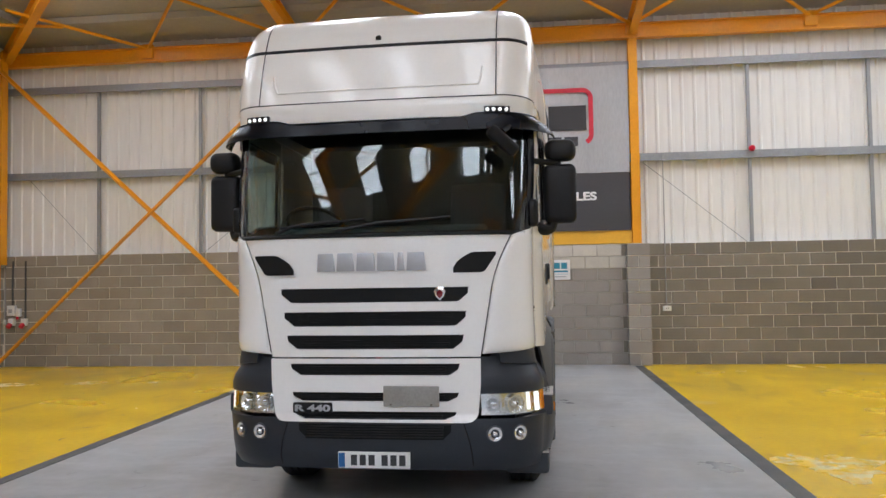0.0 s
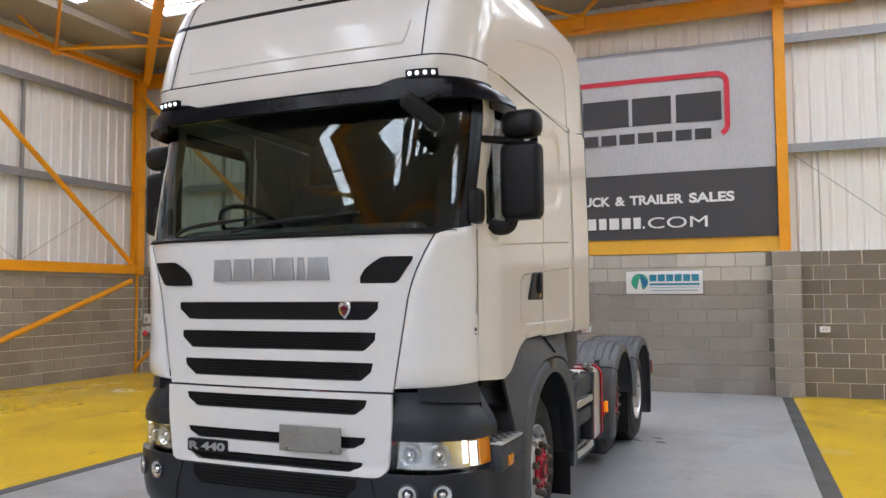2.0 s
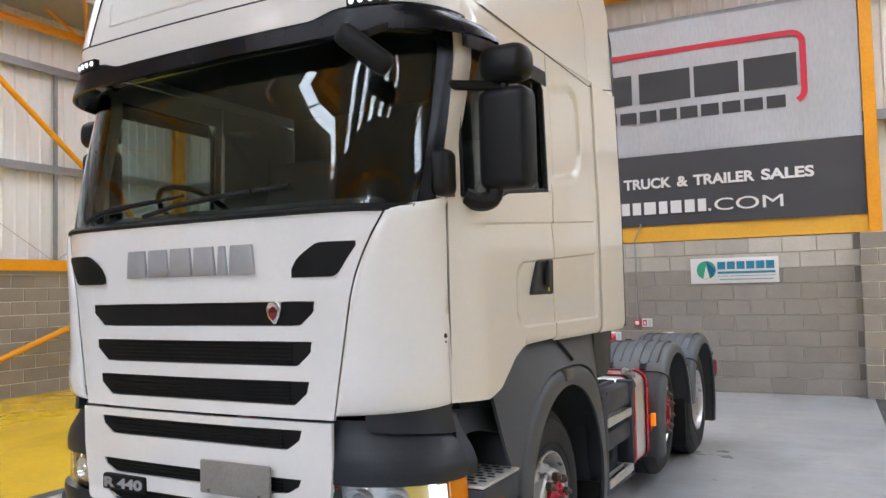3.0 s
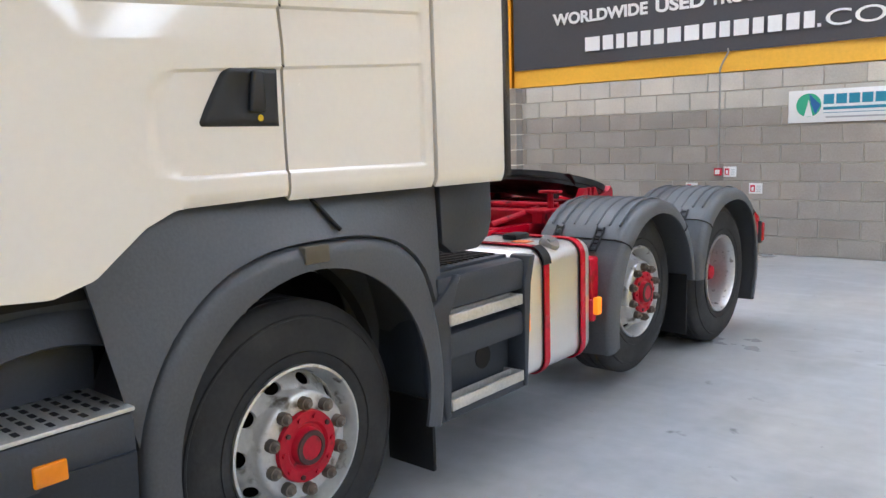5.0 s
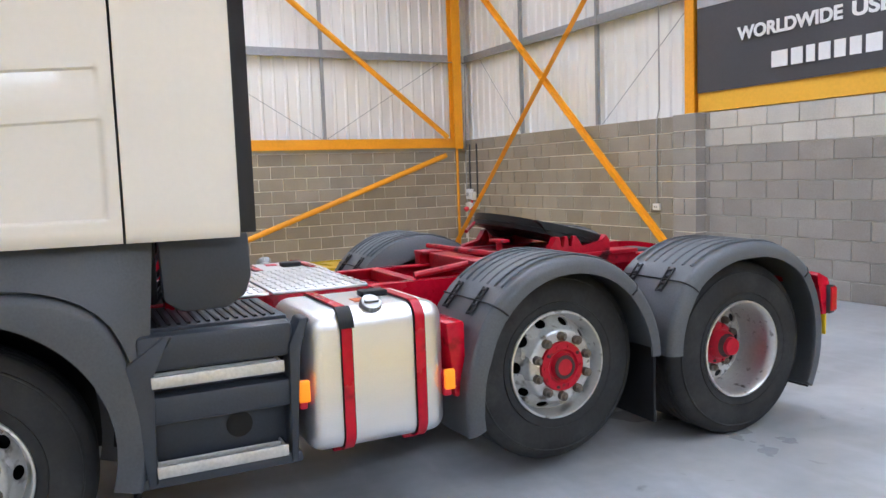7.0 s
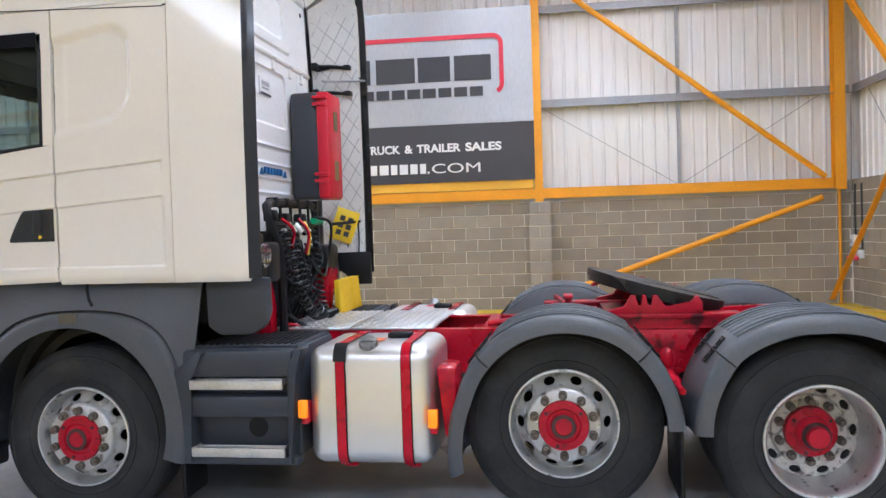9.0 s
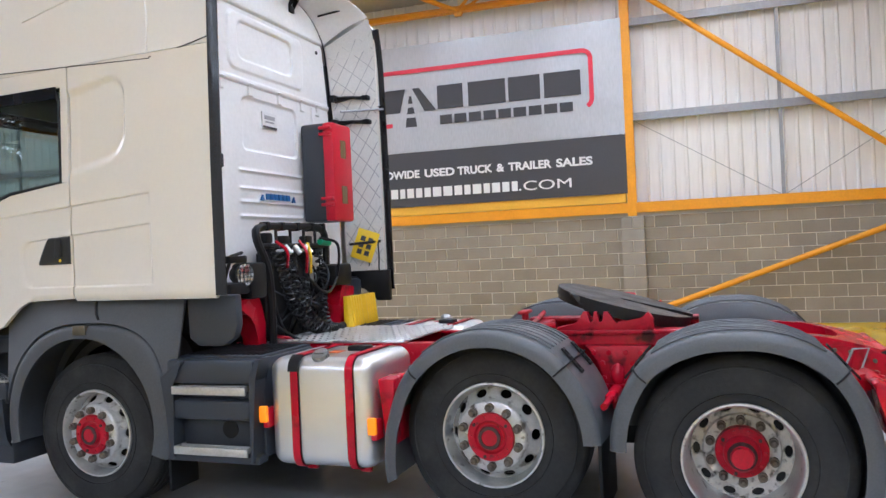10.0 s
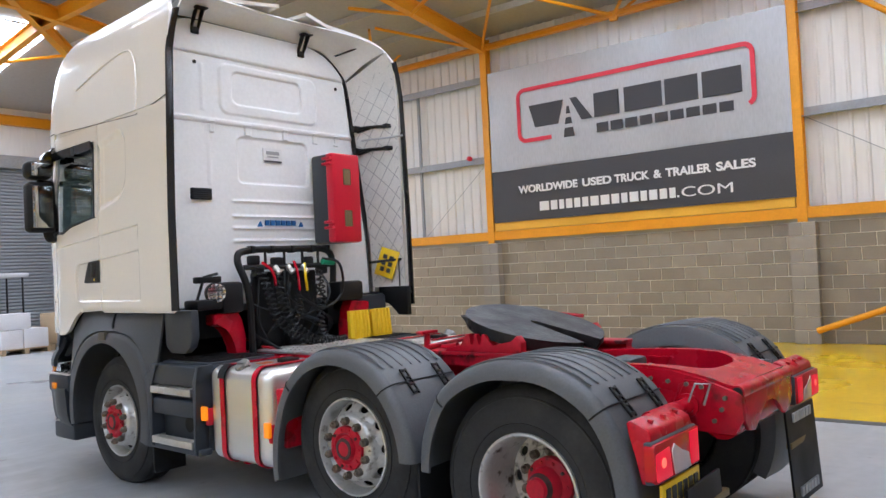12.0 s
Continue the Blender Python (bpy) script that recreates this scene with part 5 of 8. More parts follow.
for z_ in (2.98, 2.76):
    bm = bmesh.new()
    sweep(bm, [(-0.93, 7.885, z_), (-1.02, 7.99, z_ + 0.015), (-1.19, 8.13, z_ + 0.025)], 0.015, 6)
    sweep(bm, [(-0.95, 7.90, z_ - 0.03), (-1.04, 8.0, z_ + 0.01)], 0.012, 6)
    box(bm, -1.0, -0.90, 7.87, 7.92, z_ - 0.03, z_ + 0.03, 0.008)
    box(bm, -1.20, -1.12, 8.08, 8.14, z_ + 0.005, z_ + 0.045, 0.008)
    tp("stay_bracket", bm, M_black, truck, "black steel stay of the air deflector")
bm = bmesh.new()
cyl(bm, (-0.95, 7.95, 2.86), (-1.24, 8.24, 2.90), 0.010, 6)
tp("stay_cable", bm, M_badge, truck)
for u_, z_ in ((0.80, 3.36), (-0.735, 3.355)):
    bm = bmesh.new()
    cyl(bm, (u_, 7.83, z_), (u_, 7.852, z_), 0.016, 12)
    tp("grommet", bm, M_black, backwall)
bm = bmesh.new()
box(bm, 0.69, 0.88, 7.82, 7.862, 2.23, 2.325, 0.008)
vent = tp("air_vent", bm, M_black, backwall, "black slatted air vent")
for i in range(5):
    bm = bmesh.new()
    box(bm, 0.705, 0.865, 7.858, 7.868, 2.242 + i * 0.017, 2.250 + i * 0.017)
    tp("vent_slat", bm, M_grey, vent, smooth=0)
bm = bmesh.new()
box(bm, -0.06, 0.14, 7.815, 7.836, 2.585, 2.71)
lab = tp("sticker", bm, M_inkwhite, backwall, "small pale sticker with dark bars", smooth=0)
for z0, z1, u0, u1, mt in ((2.655, 2.685, -0.03, 0.11, M_badge), (2.588, 2.603, -0.055, 0.135, M_ink), (2.63, 2.642, -0.02, 0.10, M_badge)):
    bm = bmesh.new()
    box(bm, u0, u1, 7.835, 7.839, z0, z1)
    tp("sticker_bar", bm, mt, lab, smooth=0)
for i in range(6):
    bm = bmesh.new()
    u_ = 0.17 - i * 0.058
    box(bm, u_ - 0.044, u_, 7.852, 7.866, 2.025, 2.07)
    tp("blue_decal", bm, M_inkblue, backwall, smooth=0)
for u_ in (0.20, -0.25):
    bm = bmesh.new()
    prism(bm, [(u_, 2.015), (u_ + 0.05, 2.015), (u_ + 0.02, 2.06)], "y", 7.852, 7.866)
    tp("blue_decal", bm, M_inkblue, backwall, smooth=0)

# extinguisher box on the back wall
bm = bmesh.new()
box(bm, -0.69, -0.37, 7.86, 8.09, 1.855, 2.67, 0.03)
xbox = tp("extinguisher_box", bm, M_grey, truck, "black and red extinguisher box")
bm = bmesh.new()
box(bm, -0.70, -0.36, 8.07, 8.17, 1.855, 2.67, 0.025)
lid = tp("box_lid", bm, M_redbox, xbox, "red box lid")
for z_ in (2.38, 2.0):
    bm = bmesh.new()
    box(bm, -0.575, -0.485, 8.166, 8.174, z_, z_ + 0.15, 0.01)
    tp("lid_window", bm, M_brassy, lid)
for z_ in (2.56, 1.98):
    for dz in (0, 0.05):
        bm = bmesh.new()
        box(bm, -0.37, -0.335, 8.05, 8.16, z_ + dz, z_ + dz + 0.025, 0.006)
        tp("latch", bm, M_redbox, lid)

# hose rack with coiled lines
bm = bmesh.new()
sweep(bm, smooth_line([(0.52, 8.25, 0.92), (0.54, 8.25, 1.45), (0.60, 8.2, 1.72), (0.48, 8.17, 1.80), (0.0, 8.17, 1.81), (-0.36, 8.17, 1.80), (-0.45, 8.17, 1.70), (-0.45, 8.17, 1.50)], 8), 0.03, 8)
sweep(bm, [(0.52, 8.17, 1.66), (-0.42, 8.17, 1.66)], 0.022, 8)
for u_ in (0.3, 0.1, -0.1, -0.28):
    sweep(bm, [(u_, 8.17, 1.66), (u_, 8.17, 1.80)], 0.012, 6)
rack = tp("hose_rack", bm, M_black, truck, "black tubular rack holding coiled air lines")
# solid near-black block in place of the shaded hollow behind the rack
bm = bmesh.new()
box(bm, -0.32, 0.36, 7.86, 7.93, 0.95, 1.62, 0.02)
tp("dark_recess", bm, M_engine, truck)
rnd = random.Random(4)


def coil(name, path, r, turns, wire, material):
    pts = smooth_line(path, 24)
    out = []
    n = len(pts)
    for i, p in enumerate(pts):
        d = (pts[min(i + 1, n - 1)] - pts[max(i - 1, 0)]).normalized()
        s = d.cross(Vector((0.2, 1, 0.1))).normalized()
        q = s.cross(d)
        out.append((p, s, q))
    line = []
    steps = turns * 10
    for k_ in range(steps + 1):
        f = k_ / steps * (n - 1)
        i = min(int(f), n - 2)
        t_ = f - i
        p = out[i][0].lerp(out[i + 1][0], t_)
        a = 2 * math.pi * k_ / 10
        line.append(p + r * (math.cos(a) * out[i][1] + math.sin(a) * out[i][2]))
    bm_ = bmesh.new()
    sweep(bm_, line, wire, 5)
    return tp(name, bm_, material, rack, "", 60)


coil("coiled_line", [(0.38, 8.20, 1.66), (0.33, 8.24, 1.45), (0.28, 8.26, 1.25), (0.12, 8.28, 1.08), (-0.06, 8.29, 1.0), (-0.20, 8.29, 0.985)], 0.034, 24, 0.0075, M_hose)
coil("coiled_line", [(0.20, 8.20, 1.62), (0.20, 8.24, 1.42), (0.17, 8.27, 1.25), (0.05, 8.30, 1.10), (-0.12, 8.32, 1.0), (-0.28, 8.32, 0.985)], 0.036, 22, 0.0075, M_hose)
coil("coiled_line", [(-0.25, 8.20, 1.62), (-0.25, 8.24, 1.40), (-0.20, 8.27, 1.18), (-0.22, 8.29, 1.03), (-0.36, 8.30, 0.985), (-0.46, 8.30, 0.985)], 0.030, 24, 0.0075, M_hose)
coil("coiled_line", [(-0.02, 8.20, 1.40), (0.02, 8.25, 1.28), (0.10, 8.27, 1.18), (0.14, 8.28, 1.08)], 0.028, 11, 0.007, M_hose)
for path, mt in (([(0.36, 8.2, 1.70), (0.30, 8.26, 1.62), (0.24, 8.22, 1.5)], M_red), ([(-0.10, 8.2, 1.68), (-0.06, 8.25, 1.58), (-0.10, 8.22, 1.44)], M_yplate),
                 ([(0.02, 8.2, 1.70), (0.05, 8.28, 1.6), (0.0, 8.24, 1.45)], M_red), ([(-0.30, 8.2, 1.72), (-0.42, 8.3, 1.66), (-0.48, 8.25, 1.4), (-0.2, 8.3, 1.28), (0.1, 8.3, 1.42)], M_black),
                 ([(0.35, 8.15, 1.6), (0.42, 8.22, 1.2), (0.30, 8.25, 0.96)], M_black), ([(0.4, 8.2, 1.0), (0.1, 8.4, 0.93), (-0.3, 8.5, 0.93)], M_red),
                 ([(0.46, 8.2, 1.1), (0.2, 8.38, 0.92), (-0.1, 8.6, 0.93), (-0.3, 8.7, 0.93)], M_black)):
    bm = bmesh.new()
    sweep(bm, smooth_line(path, 8), 0.012, 6)
    tp("air_line", bm, mt, rack)
for u_ in (0.22, 0.08, -0.08):
    bm = bmesh.new()
    cyl(bm, (u_, 8.19, 1.66), (u_ - 0.015, 8.235, 1.60), 0.024, 12)
    tp("coupling", bm, M_step, rack)
bm = bmesh.new()
cyl(bm, (-0.30, 8.2, 1.69), (-0.42, 8.22, 1.68), 0.028, 10)
tp("coupling", bm, mat("green plastic", (0.02, 0.38, 0.18), 0.4), rack, "green coupling")
for i in range(14):
    u0_, u1_ = rnd.uniform(-0.30, 0.44), rnd.uniform(-0.40, 0.40)
    zt = rnd.uniform(1.45, 1.70)
    bm = bmesh.new()
    sweep(bm, smooth_line([(u0_, 8.16, zt), (u0_ + rnd.uniform(-0.08, 0.08), 8.22 + rnd.uniform(-0.04, 0.06), zt - 0.22), (u1_ + rnd.uniform(-0.1, 0.1), 8.16 + rnd.uniform(-0.08, 0.08), 1.15), (u1_, 8.08, 0.97)], 7), rnd.choice((0.006, 0.009, 0.012)), 6)
    tp("air_line", bm, rnd.choice((M_black, M_black, M_engine, M_grey)), rack)
for u_ in (0.44, 0.24, 0.02, -0.20, -0.38):
    bm = bmesh.new()
    box(bm, u_ - 0.018, u_ + 0.018, 8.13, 8.21, 1.775, 1.84, 0.008)
    tp("rack_clamp", bm, M_engine, rack)
for u_, z_ in ((0.40, 1.72), (0.36, 1.62), (-0.34, 1.62), (0.16, 1.70), (-0.18, 1.70)):
    bm = bmesh.new()
    box(bm, u_ - 0.045, u_ + 0.045, 8.10, 8.18, z_ - 0.04, z_ + 0.04, 0.015)
    tp("rack_bracket", bm, M_black, rack)
# work lamp and bracket
bm = bmesh.new()
m_ = Matrix.Translation((0.84, 8.16, 1.47)) @ Vector((0.25, 1, -0.05)).to_track_quat("Z", "Y").to_matrix().to_4x4()
lathe(bm, [(0.0, -0.07), (0.05, -0.07), (0.08, -0.02), (0.085, 0.03), (0.075, 0.035)], m_, 24)
lampw = tp("work_lamp", bm, M_black, truck, "round black work lamp")
bm = bmesh.new()
lathe(bm, [(0.0, 0.02), (0.05, 0.025), (0.075, 0.034)], m_, 24)
tp("work_lamp_lens", bm, M_bowl, lampw, "bright lamp lens behind a wire grid")
for k_ in (-0.045, -0.015, 0.015, 0.045):
    h_ = math.sqrt(0.073 ** 2 - k_ * k_)
    for a_, c_ in (((k_, -h_, 0.037), (k_, h_, 0.037)), ((-h_, k_, 0.037), (h_, k_, 0.037))):
        bm = bmesh.new()
        cyl(bm, m_ @ Vector(a_), m_ @ Vector(c_), 0.0022, 6)
        tp("guard_wire", bm, M_black, lampw)
bm = bmesh.new()
box(bm, 0.70, 1.02, 7.9, 8.10, 1.34, 1.42, 0.02)
box(bm, 0.60, 0.80, 7.95, 8.12, 1.30, 1.55, 0.03)
box(bm, 0.78, 0.98, 7.98, 8.08, 1.55, 1.60, 0.01)
sweep(bm, [(0.98, 8.0, 1.36), (0.92, 8.05, 1.6), (0.80, 8.05, 1.62)], 0.012, 6)
tp("rear_cab_mount", bm, M_black, truck)
bm = bmesh.new()
box(bm, -0.75, -0.45, 7.9, 8.1, 1.32, 1.50, 0.03)
tp("rear_cab_mount", bm, M_black, truck)
bm = bmesh.new()
prism(bm, [(7.86, 1.42), (8.25, 1.42), (8.25, 1.14), (8.12, 1.14), (8.0, 1.26), (7.86, 1.28)], "x", -1.24, -1.185, 0.01)
prism(bm, [(7.84, 1.37), (7.93, 1.37), (7.93, 1.27), (7.84, 1.22)], "x", -1.185, -0.58, 0.01)
tp("lower_deflector", bm, M_black, truck, "black lower air deflector")
for sg in (1, -1):
    bm = bmesh.new()
    prism(bm, [(sg * 0.85, 1.30), (sg * 0.63, 1.32), (sg * 0.585, 1.24), (sg * 0.565, 1.12), (sg * 0.555, 0.82), (sg * 0.655, 0.82), (sg * 0.665, 1.02), (sg * 0.69, 1.13), (sg * 0.74, 1.19), (sg * 0.85, 1.215)], "y", 7.93, 8.06, 0.015)
    tp("cab_support", bm, M_red, truck, "red cast cab support")
# yellow plate, chocks
LONG = Vector((-0.37 * 0.34, 0.93 * 0.34, 0.94))
SHORT = Vector((0.37 * 0.94, -0.93 * 0.94, 0.34))
PLATE = Matrix.Translation((-1.135, 8.045, 1.652)) @ Matrix((LONG, SHORT.cross(LONG), SHORT)).transposed().to_4x4()
bm = bmesh.new()
t = bmesh.new()
box(t, -0.14, 0.14, -0.004, 0.004, -0.1, 0.1, 0.003)
bmesh.ops.transform(t, matrix=PLATE, verts=t.verts)
join(bm, t)
ypl = tp("trailer_plate", bm, M_yplate, truck, "yellow number plate clipped to the lining")
for i in range(3):
    for s_ in (-0.035, 0.035):
        bm = bmesh.new()
        box(bm, -0.09 + i * 0.062, -0.045 + i * 0.062, -0.008, 0.008, s_ - 0.022, s_ + 0.022)
        bmesh.ops.transform(bm, matrix=PLATE, verts=bm.verts)
        tp("plate_bar", bm, M_ink, ypl, smooth=0)
bm = bmesh.new()
cyl(bm, (-0.96, 7.98, 1.665), (-1.22, 8.16, 1.685), 0.013, 8)
for y_ in (8.05, 8.15):
    sweep(bm, [(-1.19, y_, 1.68), (-1.18, y_ + 0.01, 1.55), (-1.19, y_, 1.42)], 0.007, 5)
tp("plate_clamp", bm, M_black, truck)
for i, u_ in enumerate((-0.605, -0.885)):
    bm = bmesh.new()
    edge = []
    for j in range(5):
        s_ = u_ - 0.112 + j * 0.045
        edge += [(s_, 8.19), (s_ + 0.006, 8.215), (s_ + 0.030, 8.215), (s_ + 0.036, 8.19)]
    prism(bm, edge + [(u_ + 0.112, 8.18), (u_ + 0.112, 8.13), (u_ - 0.112, 8.13)], "z", 0.968, 1.225, 0.004)
    for v in bm.verts:
        if v.co.z > 1.2:
            v.co.y = 8.13 + (v.co.y - 8.13) * 0.7
    tp("wheel_chock", bm, M_chock, truck, "ribbed yellow wheel chock")

# chassis
for sg in (1, -1):
    bm = bmesh.new()
    prism(bm, [(sg * 0.41, 0.67), (sg * 0.33, 0.67), (sg * 0.33, 0.682), (sg * 0.398, 0.682), (sg * 0.398, 0.938), (sg * 0.33, 0.938), (sg * 0.33, 0.95), (sg * 0.41, 0.95)], "y", 6.0, 11.30)
    rail_ = tp("chassis_rail", bm, M_red, truck, "red steel chassis rail")
    for i in range(36):
        bm = bmesh.new()
        y_ = 7.9 + i * 0.093
        cyl(bm, (sg * 0.405, y_, 0.73 + 0.15 * (i % 2)), (sg * 0.422, y_, 0.73 + 0.15 * (i % 2)), 0.012, 6)
        tp("chassis_bolt", bm, M_red, rail_, smooth=0)
for y_ in (7.95, 9.3, 10.5):
    bm = bmesh.new()
    box(bm, -0.38, 0.38, y_ - 0.06, y_ + 0.06, 0.68, 0.88, 0.01)
    tp("cross_member", bm, M_red, truck)
# two low boxes, from z 0.27 and 0.33, are added to block light underneath
for nm, lo_, hi_, bev_ in (("engine", (-0.34, 6.0, 0.45), (0.34, 8.3, 0.95), 0.06), ("engine_sump", (-0.46, 6.2, 0.27), (0.46, 8.2, 0.55), 0.06),
                           ("gearbox", (-0.50, 8.1, 0.30), (0.50, 9.45, 0.62), 0.08), ("underbody_tray", (-0.46, 9.5, 0.33), (0.46, 10.95, 0.60), 0.06),
                           ("front_axle", (-1.0, 6.94, 0.42), (1.0, 7.14, 0.55), 0.04), ("middle_axle", (-0.9, 9.76, 0.42), (0.9, 9.96, 0.56), 0.05)):
    bm = bmesh.new()
    box(bm, lo_[0], hi_[0], lo_[1], hi_[1], lo_[2], hi_[2], bev_)
    tp(nm, bm, M_engine, truck)
bm = bmesh.new()
cyl(bm, (0, 8.3, 0.62), (0, 11.1, 0.56), 0.07, 12)
tp("drive_shaft", bm, M_engine, truck)
bm = bmesh.new()
ball(bm, (0, 11.14, 0.53), 0.25, 1, 0.9, 1)
box(bm, -0.8, 0.8, 11.04, 11.24, 0.43, 0.63, 0.06)
tp("drive_axle", bm, M_engine, truck)
# catwalk plates
for y0, y1, u0, u1 in ((7.97, 8.49, -0.62, 0.42), (8.51, 9.06, -0.62, 0.42)):
    bm = bmesh.new()
    box(bm, u0, u1, y0, y1, 0.952, 0.968, 0.004)
    cw = tp("catwalk_plate", bm, M_alu, truck, "aluminium tread plate over the chassis")
    bm = bmesh.new()
    for i in range(9):
        for j in range(int((y1 - y0) / 0.055)):
            u_, y_ = u0 + 0.07 + i * 0.115, y0 + 0.04 + j * 0.055
            box(bm, u_ - 0.035, u_ + 0.035, y_ - 0.010, y_ + 0.010, 0.966, 0.974)
    tagged(tp("tread", bm, M_alu, cw, "raised tread pattern", smooth=0), kind="stuff")
# fifth wheel
FW = Matrix.Translation((0, 10.50, 1.19)) @ Matrix.Rotation(radians(-15), 4, "X")
bm = bmesh.new()
pts = [(0.50 * math.cos(radians(a)), 0.45 * math.sin(radians(a))) for a in range(80, -261, -8)]
pts = [p for p in pts if not (p[1] > 0 and abs(p[0]) < 0.1)]
slot = [(-0.10, 0.44), (-0.045, 0.1), (-0.035, 0.0), (0.0, -0.04), (0.035, 0.0), (0.045, 0.1), (0.10, 0.44)]
poly = pts + slot
prism(bm, poly, "z", -0.045, 0.0)
prism(bm, [(p[0] * 0.97, p[1] * 0.97) for p in poly], "z", -0.075, -0.045)
bmesh.ops.transform(bm, matrix=FW, verts=bm.verts)
fifth = tp("fifth_wheel", bm, M_grease, truck, "greasy black fifth wheel coupling plate with a slot")
for sg in (1, -1):
    bm = bmesh.new()
    prism(bm, [(10.12, 1.04), (10.72, 1.04), (10.72, 1.11), (10.69, 1.15), (10.65, 1.11), (10.50, 1.08), (10.455, 1.155), (10.425, 1.155), (10.42, 1.085), (10.395, 1.085), (10.39, 1.155), (10.365, 1.155), (10.36, 1.085), (10.335, 1.085), (10.33, 1.155), (10.30, 1.155), (10.26, 1.08), (10.14, 1.06)], "x", sg * 0.44, sg * 0.50, 0.005)
    tp("coupling_stand", bm, M_redshade_dirty, fifth, "red cast stand")
    bm = bmesh.new()
    prism(bm, [(10.20, 1.27), (10.62, 1.15), (10.52, 1.12), (10.46, 1.10), (10.36, 1.10), (10.28, 1.18)], 'x', sg * 0.37 - 0.06, sg * 0.37 + 0.06, 0.01)
    tp("coupling_pad", bm, M_grease, fifth)
bm = bmesh.new()
for sg in (1, -1):
    box(bm, min(sg * 0.34, sg * 0.50), max(sg * 0.34, sg * 0.50), 9.75, 10.95, 1.015, 1.04, 0.004)
    box(bm, min(sg * 0.40, sg * 0.48), max(sg * 0.40, sg * 0.48), 9.75, 10.95, 0.95, 1.017)
box(bm, -0.34, 0.34, 10.15, 10.30, 1.0, 1.03, 0.004)
box(bm, -0.34, 0.34, 10.62, 10.76, 1.0, 1.03, 0.004)
tp("mounting_plate", bm, M_redshade_dirty, truck, "red subframe under the coupling plate")
bm = bmesh.new()
sweep(bm, [(0.44, 9.92, 1.02), (0.44, 9.92, 1.15)], 0.022, 8)
box(bm, 0.36, 0.52, 9.89, 9.95, 1.145, 1.165, 0.005)
sweep(bm, [(-0.35, 10.1, 1.16), (-0.6, 10.3, 1.20), (-0.64, 10.5, 1.18)], 0.014, 6)
box(bm, -0.36, 0.36, 9.80, 9.95, 0.93, 1.03, 0.01)
sweep(bm, [(-0.45, 9.84, 1.07), (0.48, 9.96, 1.06)], 0.018, 8)
sweep(bm, [(0.30, 9.40, 0.97), (0.34, 10.1, 1.06)], 0.02, 8)
box(bm, -0.36, 0.36, 9.36, 9.44, 0.88, 0.95, 0.01)
tp("release_lever", bm, M_redshade_dirty, fifth, "red release lever")
# tail: red cross member with an oval opening
TAIL = [(10.8, 0.985), (11.42, 1.0), (11.62, 0.99), (11.78, 0.955), (11.98, 0.895)]
bm = bmesh.new()
N = 32
rect, oval = [], []
for i in range(N):
    a = 2 * math.pi * i / N
    c_, s_ = math.cos(a), math.sin(a)
    k_ = min(0.40 / max(abs(c_), 1e-6), 0.58 / max(abs(s_), 1e-6))
    rect.append((c_ * k_, 11.38 + s_ * k_))
    oval.append((0.345 * math.copysign(abs(c_) ** 0.6, c_), 11.30 + 0.46 * math.copysign(abs(s_) ** 0.7, s_)))
loops = []
for src, dz in ((rect, -0.02), (rect, 0.0), (oval, 0.0), (oval, -0.20)):
    loops.append([bm.verts.new((u_, y_, lerp(TAIL, y_) + dz)) for u_, y_ in src])
for la, lb in zip(loops, loops[1:]):
    for i in range(N):
        j = (i + 1) % N
        bm.faces.new((la[i], la[j], lb[j], lb[i]))
tail = tp("tail_frame", bm, M_red, truck, "red tail cross member with an oval opening")
bm = bmesh.new()
box(bm, -0.39, 0.39, 10.85, 11.88, 0.69, 0.71)
tp("tail_floor", bm, M_engine, tail, smooth=0)
for sg in (1, -1):
    bm = bmesh.new()
    prism(bm, [(11.1, 0.975), (11.42, 0.985), (11.62, 0.975), (11.78, 0.94), (11.955, 0.885), (11.985, 0.865), (11.985, 0.745), (11.94, 0.665), (11.82, 0.665), (11.62, 0.68), (11.1, 0.68)], "x", sg * 0.39, sg * 0.412, 0.006)
    pl_ = tp("tail_side_plate", bm, M_red, tail)
    for y_, z_ in ((11.70, 0.91), (11.78, 0.90), (11.60, 0.92), (11.50, 0.93), (11.88, 0.79), (11.90, 0.85), (11.60, 0.76), (11.84, 0.73)):
        bm = bmesh.new()
        cyl(bm, (sg * 0.411, y_, z_), (sg * 0.427, y_, z_), 0.012, 8)
        tp("tail_bolt", bm, M_nut, pl_, smooth=0)
    bm = bmesh.new()
    sweep(bm, [(sg * 0.415, 11.62, 0.80), (sg * 0.415, 11.69, 0.93), (sg * 0.415, 11.81, 0.925), (sg * 0.415, 11.77, 0.79)], 0.006, 5)
    tp("weld_line", bm, M_red, pl_)
bm = bmesh.new()
prism(bm, [(-0.39, 0.885), (0.39, 0.885), (0.39, 0.74), (0.34, 0.68), (0.25, 0.665), (0.19, 0.70), (0.12, 0.765), (0.04, 0.79), (-0.04, 0.79), (-0.12, 0.765), (-0.19, 0.70), (-0.25, 0.665), (-0.34, 0.68), (-0.39, 0.74)], "y", 11.965, 11.988, 0.006)
cyl(bm, (-0.385, 11.86, 0.735), (0.385, 11.86, 0.735), 0.105, 24)
tp("tail_beam", bm, M_red, tail)
bm = bmesh.new()
cyl(bm, (-0.40, 11.958, 0.878), (0.40, 11.958, 0.878), 0.036, 18)
tube = tp("tail_tube", bm, M_red, tail, "red rolled tube along the rear edge")
